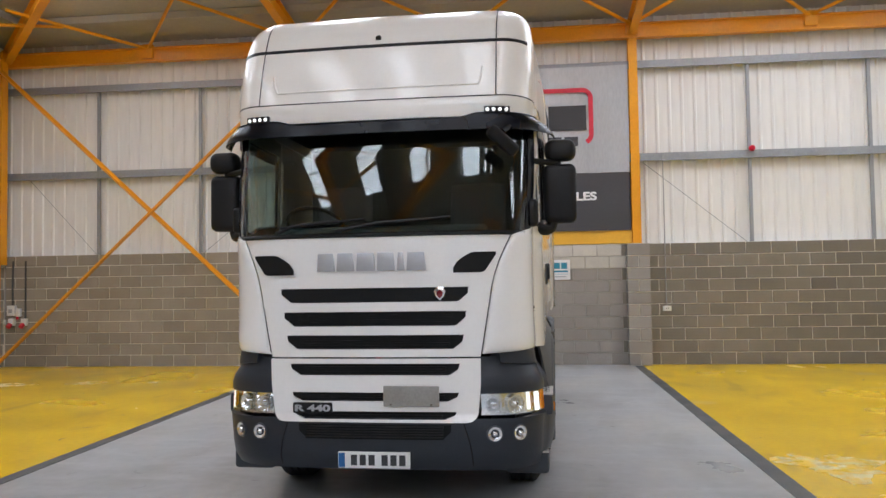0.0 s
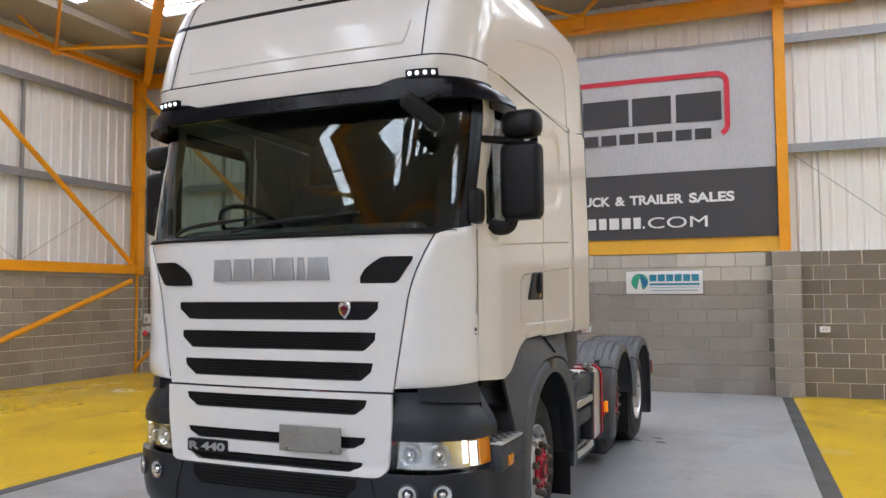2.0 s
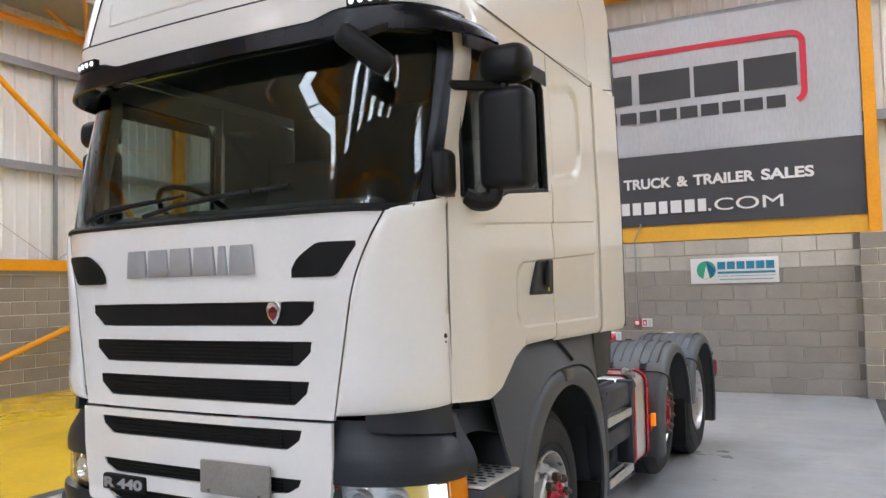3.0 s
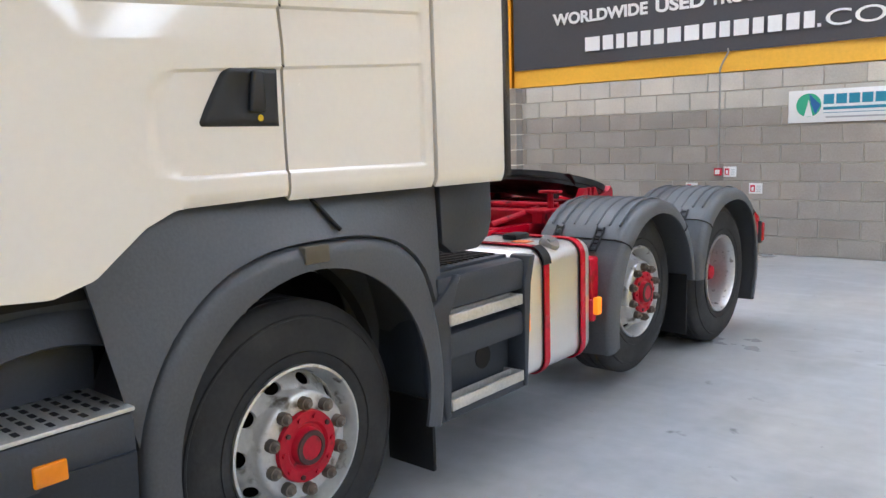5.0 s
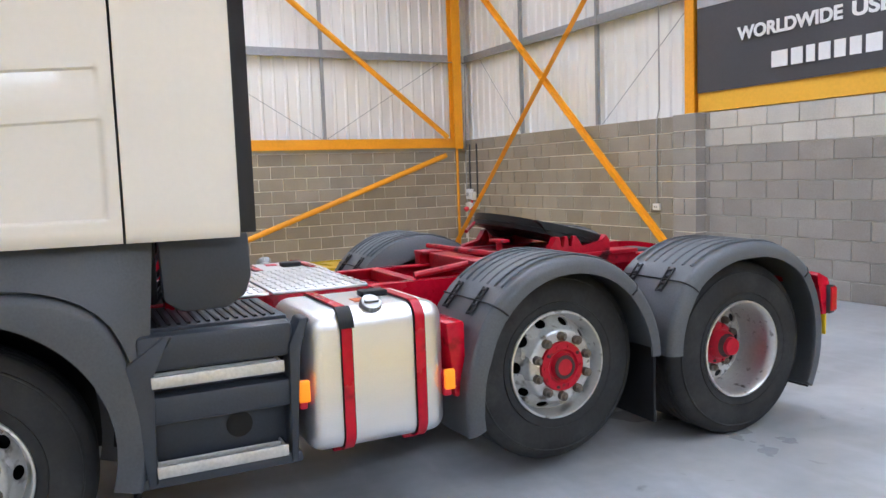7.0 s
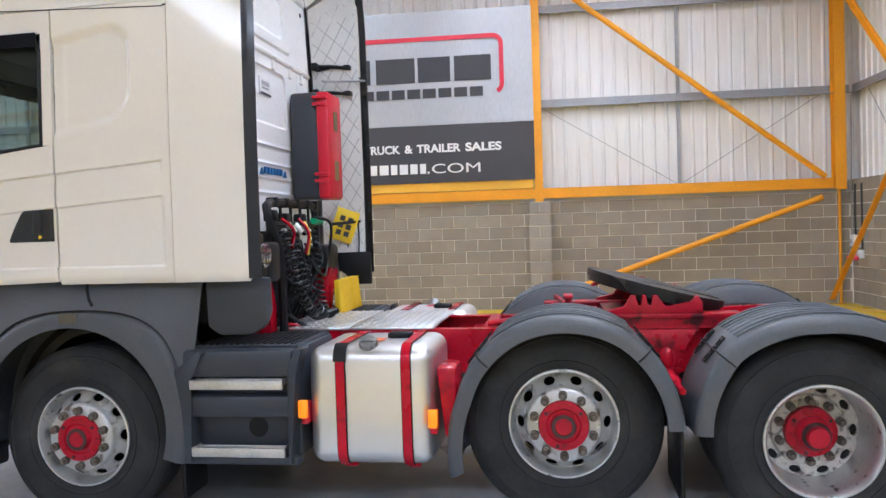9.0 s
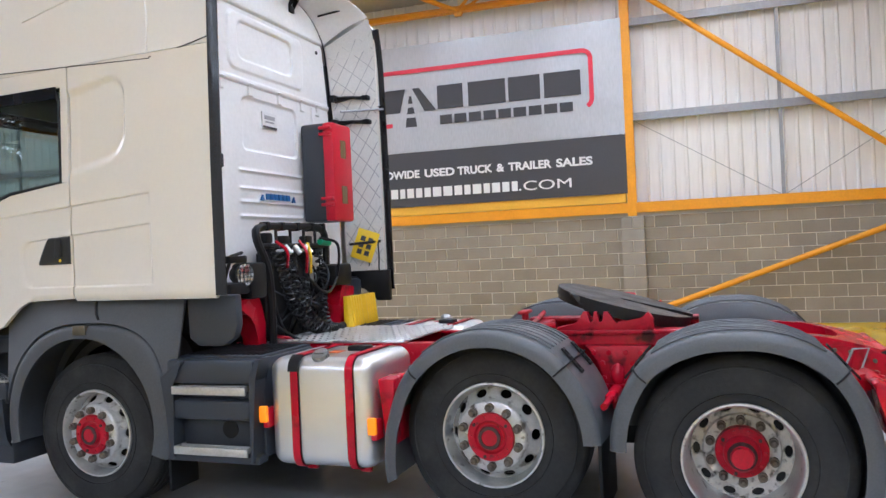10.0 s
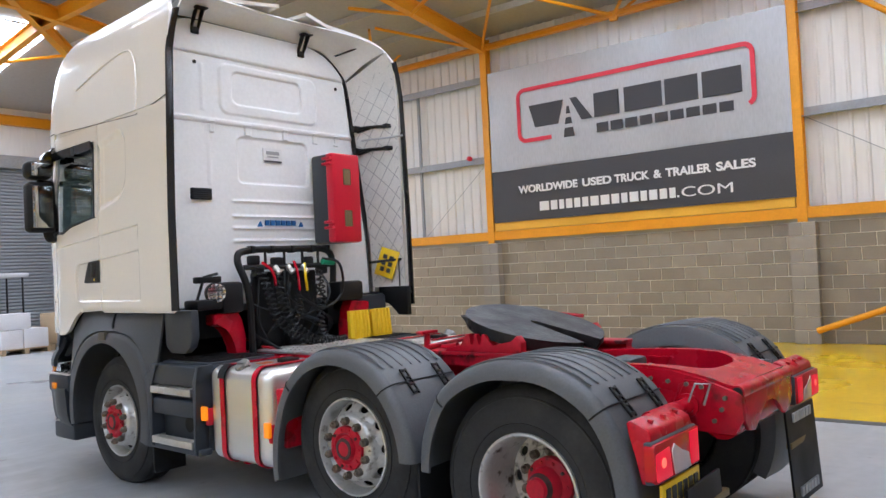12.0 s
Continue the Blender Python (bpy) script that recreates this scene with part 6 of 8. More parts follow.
for sg in (1, -1):
    bm = bmesh.new()
    cyl(bm, (sg * 0.396, 11.958, 0.878), (sg * 0.4025, 11.958, 0.878), 0.028, 18)
    tp("tube_opening", bm, M_engine, tube, "dark open end of the tube")
bm = bmesh.new()
box(bm, 0.02, 0.24, 11.14, 11.30, 0.86, 1.0, 0.02)
cyl(bm, (-0.02, 11.34, 0.90), (0.20, 11.40, 0.90), 0.035, 12)
cyl(bm, (0.05, 11.32, 0.94), (0.05, 11.46, 0.92), 0.02, 10)
tp("air_valve", bm, M_grey, tail, "grey air valve block inside the tail frame")
for sg in (1, -1):
    bm = bmesh.new()
    cyl(bm, (sg * 0.40, 11.70, 0.80), (sg * 1.0, 11.76, 0.83), 0.042, 16)
    cyl(bm, (sg * 0.412, 11.70, 0.80), (sg * 0.445, 11.704, 0.802), 0.062, 16)
    tp("lamp_tube", bm, M_red, tail)
    bm = bmesh.new()
    sweep(bm, [(sg * 0.50, 11.737, 0.825), (sg * 0.50, 11.781, 0.928), (sg * 0.50, 11.86, 0.932), (sg * 0.50, 11.822, 0.822)], 0.006, 6)
    tp("wire_loop", bm, M_badge, tail, "bent pale wire loop beside the tail")
    bm = bmesh.new()
    prism(bm, [(11.755, 0.862), (11.785, 0.878), (11.872, 0.835), (11.876, 0.80), (11.866, 0.60), (11.82, 0.60), (11.80, 0.72), (11.785, 0.82)], "x", sg * 0.80, sg * 1.235, 0.012)
    br = tp("lamp_bracket", bm, M_red, truck, "red tail lamp bracket")
    for k_ in range(3):
        bm = bmesh.new()
        cyl(bm, (sg * (0.88 + 0.13 * k_), 11.83, 0.845), (sg * (0.88 + 0.13 * k_), 11.835, 0.869), 0.014, 8)
        tp("bracket_bolt", bm, M_redhub, br, smooth=0)
    bm = bmesh.new()
    prism(bm, [(11.85, 0.792), (11.885, 0.792), (11.893, 0.785), (11.893, 0.612), (11.85, 0.607)], "x", sg * 0.785, sg * 1.262, 0.008)
    tlm = tp("tail_lamp", bm, M_grey, br, "tail lamp with red and clear lenses in a grey case")
    # red lens, its lit ends and the clear wedge between them
    for pts_, y0_, y1_, mt, nm in (([(0.795, 0.618), (1.255, 0.618), (1.27, 0.635), (1.27, 0.772), (1.255, 0.785), (0.795, 0.785)], 11.856, 11.906, M_redlens, ""),
                                   ([(1.10, 0.625), (1.25, 0.625), (1.26, 0.64), (1.26, 0.745), (1.12, 0.755)], 11.90, 11.909, M_taillit, "lit red lens"),
                                   ([(0.805, 0.627), (0.895, 0.627), (0.905, 0.777), (0.805, 0.777)], 11.90, 11.909, M_taillit, "lit red lens"),
                                   ([(1.075, 0.622), (1.10, 0.73), (1.075, 0.76), (0.997, 0.712), (0.925, 0.692), (0.90, 0.622)], 11.90, 11.911, M_clear, "clear part of the lens")):
        bm = bmesh.new()
        prism(bm, [(sg * u_, z_) for u_, z_ in pts_], "y", y0_, y1_, 0.003)
        tp("tail_lens", bm, mt, tlm, nm)
    bm = bmesh.new()
    cyl(bm, (sg * 1.19, 11.906, 0.698), (sg * 1.19, 11.913, 0.698), 0.022, 14)
    tp("tail_bulb", bm, M_bulb, tlm, "glowing bulb behind the red lens")
    bm = bmesh.new()
    g = [[Vector((sg * u_, 11.90 + 0.06 * (0.62 - z_) + 0.03 * (sg * 0 + u_ - 0.5), z_)) for z_ in (0.06, 0.2, 0.35, 0.5, 0.62 if sg < 0 else 0.54)] for u_ in (0.50 if sg < 0 else 0.60, 0.62, 0.76, 0.90, 1.02)]
    shell(bm, g, 0.014 * sg)
    flap = tp("mud_flap", bm, M_black, truck, "black rubber mud flap with pale bars")
    for i in range(6 if sg < 0 else 0):
        for z0 in (0.10, 0.54):
            bm = bmesh.new()
            u_ = 0.60 + i * 0.057
            y_ = 11.903 + 0.06 * (0.62 - z0) + 0.03 * (u_ - 0.5)
            box(bm, min(sg * u_, sg * (u_ + 0.044)), max(sg * u_, sg * (u_ + 0.044)), y_ - 0.004, y_ + 0.022, z0, z0 + 0.055)
            tp("flap_bar", bm, M_badge, flap, smooth=0)
    bm = bmesh.new()
    box(bm, min(sg * 0.52, sg * 1.0), max(sg * 0.52, sg * 1.0), 11.90, 11.935, 0.395, 0.43, 0.003)
    tp("flap_strip", bm, M_brassy, flap, "dull yellowish metal strip")
bm = bmesh.new()
box(bm, 0.79, 1.20, 11.885, 11.90, 0.46, 0.60, 0.004)
rpl = tp("rear_plate", bm, M_yplate, truck, "yellow rear number plate")
for i in range(6):
    bm = bmesh.new()
    box(bm, 0.825 + i * 0.060, 0.865 + i * 0.060, 11.898, 11.906, 0.49, 0.575)
    tp("plate_bar", bm, M_ink, rpl, smooth=0)

# the rack and the work lamp stand close to the cab's back wall
for ob, back in ((rack, 0.16), (lampw, 0.09)):
    ob.matrix_basis = Matrix.Translation((0, -back, 0)) @ ob.matrix_basis

# ---- wheels, fenders, tanks ----
M_mirror = mat("mirror glass", (0.55, 0.57, 0.58), 0.04, 1.0, 0.02, 3, 40, 0, rvar=0.01)
M_capmetal = mat("dull cap metal", (0.34, 0.34, 0.33), 0.32, 0.9, 0.12, 8, 60, 0.1)
def wheel(name, label, deep, low=0.54):
    """A wheel about the x axis, outer face towards +x at x = 0."""
    hub = thing(name, (0, 0, 0), label, "")
    M = Matrix.Rotation(radians(90), 4, "Y")
    w = 0.30
    R = 0.535
    bm = bmesh.new()
    prof = [(0.285, -0.02), (0.30, -0.005), (0.33, 0.005), (0.40, 0.010), (0.462, 0.000), (0.505, -0.026), (0.526, -0.042), (R, -0.06)]
    for i in range(4):
        x = -0.075 - i * 0.055
        prof += [(R, x), (R - 0.012, x - 0.004), (R - 0.012, x - 0.012), (R, x - 0.016)]
    prof += [(R, -w + 0.06), (0.49, -w + 0.03), (0.42, -w), (0.30, -w + 0.01), (0.285, -w + 0.03)]
    lathe(bm, prof, M, 72)
    for v in bm.verts:
        v.co.z = max(v.co.z, -low + 0.001)
    t_ = part("tyre", bm, M_tyre, None, "black worn truck tyre")
    t_.parent = hub
    for rr in (0.345, 0.475):
        bm = bmesh.new()
        lathe(bm, [(rr - 0.004, 0.003), (rr, 0.0115), (rr + 0.004, 0.003)] if rr < 0.4 else [(rr - 0.008, -0.006), (rr - 0.003, -0.0005), (rr + 0.003, -0.003), (rr + 0.006, -0.014)], M, 64)
        q = part("tyre_ring", bm, M_tyre, None)
        q.parent = hub
    bm = bmesh.new()
    if deep:
        prof = [(0.292, -0.05), (0.300, -0.02), (0.296, 0.004), (0.286, 0.006), (0.276, -0.004), (0.268, -0.06), (0.262, -0.20), (0.255, -0.26)]
    else:
        prof = [(0.292, -0.05), (0.300, -0.02), (0.296, 0.004), (0.286, 0.006), (0.279, -0.006), (0.270, -0.04), (0.262, -0.085)]
    lathe(bm, prof, M, 72)
    rim = part("rim", bm, M_chromerim, None, "worn bright wheel rim")
    rim.parent = hub
    # disc with hand holes
    bm = bmesh.new()
    if deep:
        outer, mid_, inner_ = [(0.256, -0.26), (0.250, -0.261)], (0.207, -0.263), [(0.198, -0.26), (0.19, -0.245), (0.12, -0.245)]
    else:
        outer, mid_, inner_ = [(0.262, -0.085), (0.258, -0.083)], (0.208, -0.018), [(0.204, 0.006), (0.198, 0.020), (0.188, 0.027), (0.12, 0.027)]
    lathe(bm, outer, M, 80)
    lathe(bm, [mid_] + inner_, M, 80)
    (ra, ha), (rb_, hb) = outer[1], mid_
    rm = (ra + rb_) / 2
    def on(r, a, drop=0.0):
        h = ha + (hb - ha) * (r - ra) / (rb_ - ra)
        return M @ Vector((r * math.cos(a), r * math.sin(a), h - drop))
    for j in range(10):
        a_mid = 2 * math.pi * (j + 0.5) / 10
        rims = [[], [], []]
        for i in range(32):
            t0_ = 2 * math.pi * i / 32
            c_, s_ = math.cos(t0_), math.sin(t0_)
            k_ = min((math.pi / 10) / max(abs(c_), 1e-6), ((ra - rb_) / 2) / max(abs(s_), 1e-6) * 1.0)
            da_ = max(-math.pi / 10, min(math.pi / 10, c_ * 9)) if abs(c_) * ((ra - rb_) / 2) > abs(s_) * 0.03 else c_ / max(abs(s_), 1e-6) * 0.03 / ((ra - rb_) / 2) * math.pi / 10
            dr_ = max(-(ra - rb_) / 2, min((ra - rb_) / 2, s_ * 9)) if abs(c_) * ((ra - rb_) / 2) <= abs(s_) * 0.03 else s_ / max(abs(c_), 1e-6) * 0.03
            rims[0].append(bm.verts.new(on(rm + max(-(ra - rb_) / 2, min((ra - rb_) / 2, dr_)), a_mid + max(-math.pi / 10, min(math.pi / 10, da_)))))
            rims[1].append(bm.verts.new(on(rm + 0.0205 * s_, a_mid + 0.033 / rm * c_)))
            rims[2].append(bm.verts.new(on(rm + 0.0192 * s_, a_mid + 0.031 / rm * c_, 0.014)))
        for la, lb in zip(rims, rims[1:]):
            for i in range(32):
                bm.faces.new((la[i], la[(i + 1) % 32], lb[(i + 1) % 32], lb[i]))
    radii = inner_
    bmesh.ops.remove_doubles(bm, verts=bm.verts, dist=0.0012)
    disc = part("wheel_disc", bm, M_rimdirty if deep else M_rim, None, "silver wheel disc with hand holes")
    disc.parent = hub
    bm = bmesh.new()
    drum = -0.275 if deep else -0.225
    lathe(bm, [(0.27, drum), (0.0, drum)], M, 40)
    lathe(bm, [(0.27, drum - 0.02), (0.0, drum - 0.02)], M, 40)
    q = part("brake_drum", bm, M_engine, None)
    q.parent = hub
    face = radii[-1][1]
    for j in range(10):
        a = 2 * math.pi * (j + 0.5) / 10
        bm = bmesh.new()
        p = Vector((0, 0.164 * math.cos(a), 0.164 * math.sin(a)))
        cyl(bm, p + Vector((face, 0, 0)), p + Vector((face + 0.03, 0, 0)), 0.0245, 10)
        cyl(bm, p + Vector((face + 0.03, 0, 0)), p + Vector((face + 0.047, 0, 0)), 0.019, 10, 0.011)
        q = part("wheel_nut", bm, M_nut, None)
        q.parent = hub
    bm = bmesh.new()
    if deep:
        lathe(bm, [(r_, h_ - 0.065) for r_, h_ in ((0.136, -0.18), (0.132, -0.14), (0.095, -0.115), (0.086, -0.07), (0.07, -0.055), (0.06, -0.03), (0.052, -0.008), (0.0, -0.004))], M, 40)
    else:
        lathe(bm, [(0.136, 0.03), (0.132, 0.046), (0.094, 0.050), (0.084, 0.038), (0.072, 0.038), (0.066, 0.062), (0.060, 0.068), (0.0, 0.070)], M, 48)
    cap_ = part("hub_cap", bm, M_redhub, None, "worn red painted hub")
    cap_.parent = hub
    bm = bmesh.new()
    if deep:
        lathe(bm, [(0.074, -0.123), (0.068, -0.111), (0.062, -0.093), (0.056, -0.095)], M, 32)
    else:
        lathe(bm, [(0.066, 0.060), (0.062, 0.0705), (0.046, 0.0725), (0.044, 0.066)], M, 32)
    q = part("hub_ring", bm, M_grime, None, "dirty ring round the hub's middle")
    q.parent = cap_
    q.matrix_parent_inverse = WORLDS[cap_.name].inverted()
    for j in range(10):
        a = 2 * math.pi * j / 10
        bm = bmesh.new()
        p = Vector((0, 0.113 * math.cos(a), 0.113 * math.sin(a)))
        h = -0.195 if deep else 0.045
        cyl(bm, p + Vector((h, 0, 0)), p + Vector((h + 0.012, 0, 0)), 0.010, 6)
        q = part("hub_bolt", bm, M_grime if j % 3 == 1 else M_redhub, None, smooth=0)
        q.parent = cap_
        q.matrix_parent_inverse = WORLDS[cap_.name].inverted()
    return hub


def fit_wheel(src, y, sg, u, z=0.50, first=False):
    m = Matrix.Translation((X0 + sg * u, y, z)) @ Matrix.Rotation(0 if sg > 0 else math.pi, 4, "Z")
    w = src if first else copy_thing(src, m)
    w.parent = truck
    w.matrix_parent_inverse = WORLDS[truck.name].inverted()
    w.matrix_basis = m
    return w


w_front = wheel("wheel", "silver wheel with red hub and worn tyre", False, 0.517)
w_mid = wheel("wheel", "silver wheel with red hub on the raised middle axle", False)
w_drive = wheel("wheel", "deep dished silver drive wheel with red hub", True, 0.537)
fit_wheel(w_front, 7.055, -1, 1.145, 0.432)
fit_wheel(w_mid, 9.875, -1, 1.125, 0.525)
fit_wheel(w_drive, 11.18, -1, 1.18, 0.452)
inner = [fit_wheel(w_drive, 11.18, sg, 0.82, 0.452) for sg in (1, -1)]
fit_wheel(w_front, 7.055, 1, 1.145, 0.432, first=True)
fit_wheel(w_mid, 9.875, 1, 1.125, 0.525, first=True)
fit_wheel(w_drive, 11.18, 1, 1.18, 0.452, first=True)


def arch(name, yc, zc, prof, u0, u1, sg, lip, material, label, ribs=()):
    """A fender: prof are (angle, radius) pairs about the hub, swept from u0 inwards to u1 outwards with a rounded outer lip."""
    bm = bmesh.new()
    cross = [(u0, -0.16), (u0 + 0.01, -0.03), (u0 + 0.03, 0.0), (u0 + 0.1, 0.0)] + [(u0 + 0.1 + (u1 - u0 - 0.16) * f, 0.012 * math.sin(f * 3.14)) for f in (0.25, 0.5, 0.75, 1)] + [(u1 - 0.045, 0.004), (u1 - 0.026, -0.006), (u1 - 0.012, -0.02), (u1 - 0.003, -0.042), (u1, None)]
    g = []
    for a, r in prof:
        row = []
        for u_, d in cross:
            rr = r + d if d is not None else (lip if lip > 0.3 else r - lip)
            row.append(Vector((sg * u_, yc + rr * math.cos(radians(a)), zc + rr * math.sin(radians(a)))))
        g.append(row)
    shell(bm, g, 0.014 * sg)
    ob = tp(name, bm, material, truck, label, smooth=50)
    for u_, a0, a1 in ribs:
        bm = bmesh.new()
        pts = []
        for f in span(0, 1, 10):
            a = a0 + (a1 - a0) * f
            r = lerp(sorted(prof), a)
            pts.append((sg * u_, yc + (r + 0.011) * math.cos(radians(a)), zc + (r + 0.011) * math.sin(radians(a))))
        sweep(bm, pts, 0.0065, 5)
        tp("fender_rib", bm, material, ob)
    return ob


def flat_arch(r, a0, a1, n, flat=0.9):
    out = []
    for i in range(n + 1):
        a = a0 + (a1 - a0) * i / n
        out.append((a, lerp(r, a)))
    return out


ARCH = [(-17, 0.70), (2, 0.694), (14, 0.700), (25, 0.718), (34, 0.744), (41, 0.763), (48, 0.765), (55, 0.752), (64, 0.723), (74, 0.690), (84, 0.669), (92, 0.664), (105, 0.676), (122, 0.697), (140, 0.702), (160, 0.695), (193, 0.69)]   # radius of the front arch by angle
FLANK_GAP = [(1.148, 7.13, 1.36), (1.20, 7.155, 1.31), (1.236, 7.19, 1.25), (1.248, 7.215, 1.22)]

for sg in (1, -1):
    rb = [(u_, 51, 129) for u_ in (0.72, 0.80, 0.88, 0.96, 1.04, 1.12, 1.19)]
    for yc, zc, a0, a1, shape in ((9.86, 0.545, -2, 206, [(-5, 0.636), (30, 0.612), (53, 0.602), (78, 0.582), (90, 0.576), (105, 0.572), (130, 0.566), (167, 0.568), (190, 0.61), (206, 0.66)]),
                                  (11.165, 0.50, -32, 180, [(-35, 0.655), (-5, 0.635), (16, 0.638), (43, 0.652), (61, 0.634), (90, 0.604), (115, 0.617), (136, 0.637), (152, 0.627), (180, 0.625)])):
        prof = flat_arch(shape, a0, a1, 34)
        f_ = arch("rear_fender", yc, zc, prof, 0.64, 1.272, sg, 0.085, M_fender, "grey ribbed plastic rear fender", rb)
        for a_ in (40, 140):
            bm = bmesh.new()
            r = lerp(shape, a_) + 0.0115
            sweep(bm, [(sg * u_, yc + (r + d_) * math.cos(radians(a_)), zc + (r + d_) * math.sin(radians(a_))) for u_, d_ in ((0.68, 0), (0.9, 0.004), (1.2, 0.002), (1.245, -0.015), (1.275, -0.05), (1.274, -0.09))], 0.005, 6)
            tp("fender_joint", bm, M_black, f_)
            for u_ in (0.80, 1.08):
                r = lerp(shape, a_) + 0.014
                bm = bmesh.new()
                t = bmesh.new()
                for k_ in (-1, 1):
                    box(t, k_ * 0.022 - 0.006, k_ * 0.022 + 0.004, -0.085, 0.085, -0.006, 0.006, 0.002, 1)
                for k_ in range(4):
                    box(t, -0.022, 0.022, -0.082 + k_ * 0.048, -0.068 + k_ * 0.048, -0.006, 0.005, 0.002, 1)
                c_ = Vector((sg * u_, yc + r * math.cos(radians(a_)), zc + r * math.sin(radians(a_))))
                bmesh.ops.transform(t, matrix=Matrix.Translation(c_) @ Matrix.Rotation(radians(a_ - 90), 4, "X"), verts=t.verts)
                join(bm, t)
                tp("fender_clip", bm, M_black, f_)
        if yc < 10:
            bm = bmesh.new()
            box(bm, min(sg * 0.68, sg * 1.2), max(sg * 0.68, sg * 1.2), 10.47, 10.49, 0.12, 0.55, 0.005)
            tp("mud_flap", bm, M_black, truck, "black rubber mud flap between the axles")
    bm = bmesh.new()
    box(bm, min(sg * 0.45, sg * 0.9), max(sg * 0.45, sg * 0.9), 10.47, 10.53, 0.67, 0.72, 0.015)
    cyl(bm, (sg * 0.6, 10.50, 0.70), (sg * 1.12, 10.50, 0.70), 0.02, 10)
    sup = tp("fender_support", bm, M_red, truck)
    bm = bmesh.new()
    prism(bm, [(10.30, 0.945), (10.70, 0.945), (10.62, 0.86), (10.575, 0.74), (10.565, 0.60), (10.435, 0.60), (10.425, 0.74), (10.38, 0.86)], "x", sg * 0.412, sg * 0.50, 0.008)
    ball(bm, (sg * 0.53, 10.50, 0.775), 0.045, 0.8, 1, 1.5)
    cyl(bm, (sg * 0.55, 10.50, 0.58), (sg * 0.55, 10.50, 0.72), 0.045, 14)
    # darker red here paints in the shade below the rail
    hang = tp("suspension_bracket", bm, M_redshade_dirty, truck, "red cast suspension bracket between the rear axles")
    for dy, z_ in ((-0.14, 0.905), (-0.05, 0.905), (0.05, 0.905), (0.14, 0.905), (-0.09, 0.84), (0.09, 0.84), (-0.085, 0.75), (0.085, 0.75), (-0.07, 0.70), (0.07, 0.70), (-0.07, 0.64), (0.07, 0.64)):
        bm = bmesh.new()
        cyl(bm, (sg * 0.498, 10.5 + dy, z_), (sg * 0.522, 10.5 + dy, z_), 0.016, 6)
        tp("bracket_bolt", bm, M_red, hang, smooth=0)
    # front wheel arch
    prof = [(a, lerp(ARCH, a)) for a in span(-17, 193, 46)]
    fa = arch("front_fender", 7.075, 0.515, prof, 0.86, 1.275, sg, 0.58, M_arch, "dark grey front wheel arch")
    arch("arch_liner", 7.075, 0.515, [(a, 0.640) for a in span(-10, 190, 30)], 0.47, 0.90, sg, 0.02, M_engine, "black liner inside the wheel arch")
    bm = bmesh.new()
    t = bmesh.new()
    box(t, -0.03, 0.010, -0.055, 0.055, -0.032, 0.032, 0.006)
    bmesh.ops.translate(t, vec=(sg * 1.272, 7.075, 1.15), verts=t.verts)
    join(bm, t)
    tp("arch_clip", bm, mat("bronze plastic", (0.10, 0.085, 0.06), 0.5) if sg > 0 else M_grey, fa)
    # added dark sheet in place of the arch's inner shade, hides the red rail
    bm = bmesh.new()
    box(bm, min(sg * 0.44, sg * 0.458), max(sg * 0.44, sg * 0.458), 6.40, 7.72, 0.50, 1.12)
    tp("splash_panel", bm, M_engine, truck, "added dark sheet standing in for the shade in the wheel arch", smooth=0)
    # flank between cab and arch
    bm = bmesh.new()
    g = []
    for a in span(8, 168, 30):
        r = lerp(ARCH, a) + 0.004
        y, z = 7.075 + r * math.cos(radians(a)), 0.515 + r * math.sin(radians(a))
        top = 1.37 if y > 6.55 else door_low(y) + 0.01
        yt = 7.075 + (y - 7.075) * 1.12
        yt = min(7.86, max(6.12, yt))
        top = 1.37 if yt > 6.55 else door_low(yt) + 0.012
        top = max(top, z + 0.005)
        g.append([Vector((sg * (1.235 - 0.10 * f), y + (yt - y) * f, z + (top - z) * f)) for f in (0, 0.15, 0.5, 1)])
    shell(bm, g, 0.02 * sg)
    flank = tp("wheel_arch_flank", bm, M_arch, truck, "dark grey panel between cab and wheel arch")
    bm = bmesh.new()
    sweep(bm, [Vector((sg * u_, y_, z_)) for u_, y_, z_ in FLANK_GAP], 0.009, 6)
    tp("panel_gap", bm, M_engine, flank)
    bm = bmesh.new()
    if sg > 0:
        prism(bm, [(7.87, 1.355), (8.245, 1.355), (8.25, 1.16), (8.22, 1.08), (8.14, 1.03), (7.95, 1.03), (7.88, 1.08)], 'x', 1.10, 1.17, 0.015)
    else:
        box(bm, -1.17, -0.80, 7.80, 7.98, 1.06, 1.355, 0.03)
    tp("rear_flank_box", bm, M_grey, truck, "dark grey box under the rear of the cab")
    bm = bmesh.new()
    box(bm, min(sg * 0.5, sg * 1.10), max(sg * 0.5, sg * 1.10), 6.1, 7.86, 1.10, 1.36)
    tp("wheel_well", bm, M_engine, truck)
    # entry steps behind the bumper
    bm = bmesh.new()
    prism(bm, [(5.98, 1.14), (6.36, 1.12), (6.40, 0.9), (6.36, 0.30), (5.98, 0.30)], "x", sg * 0.80, sg * 0.98)
    well = tp("entry_step_well", bm, M_grey, truck, "dark grey entry steps with grated treads")
    for z_, u1_ in ((0.80, 1.265), (0.37, 1.225)):
        bm = bmesh.new()
        box(bm, min(sg * 0.90, sg * u1_), max(sg * 0.90, sg * u1_), 5.985, 6.38, z_ - 0.17, z_ - 0.012, 0.03)
        tp("step_body", bm, M_grey, well)
        bm = bmesh.new()
        box(bm, min(sg * 0.92, sg * u1_), max(sg * 0.92, sg * u1_), 5.985, 6.375, z_ - 0.014, z_, 0.004)
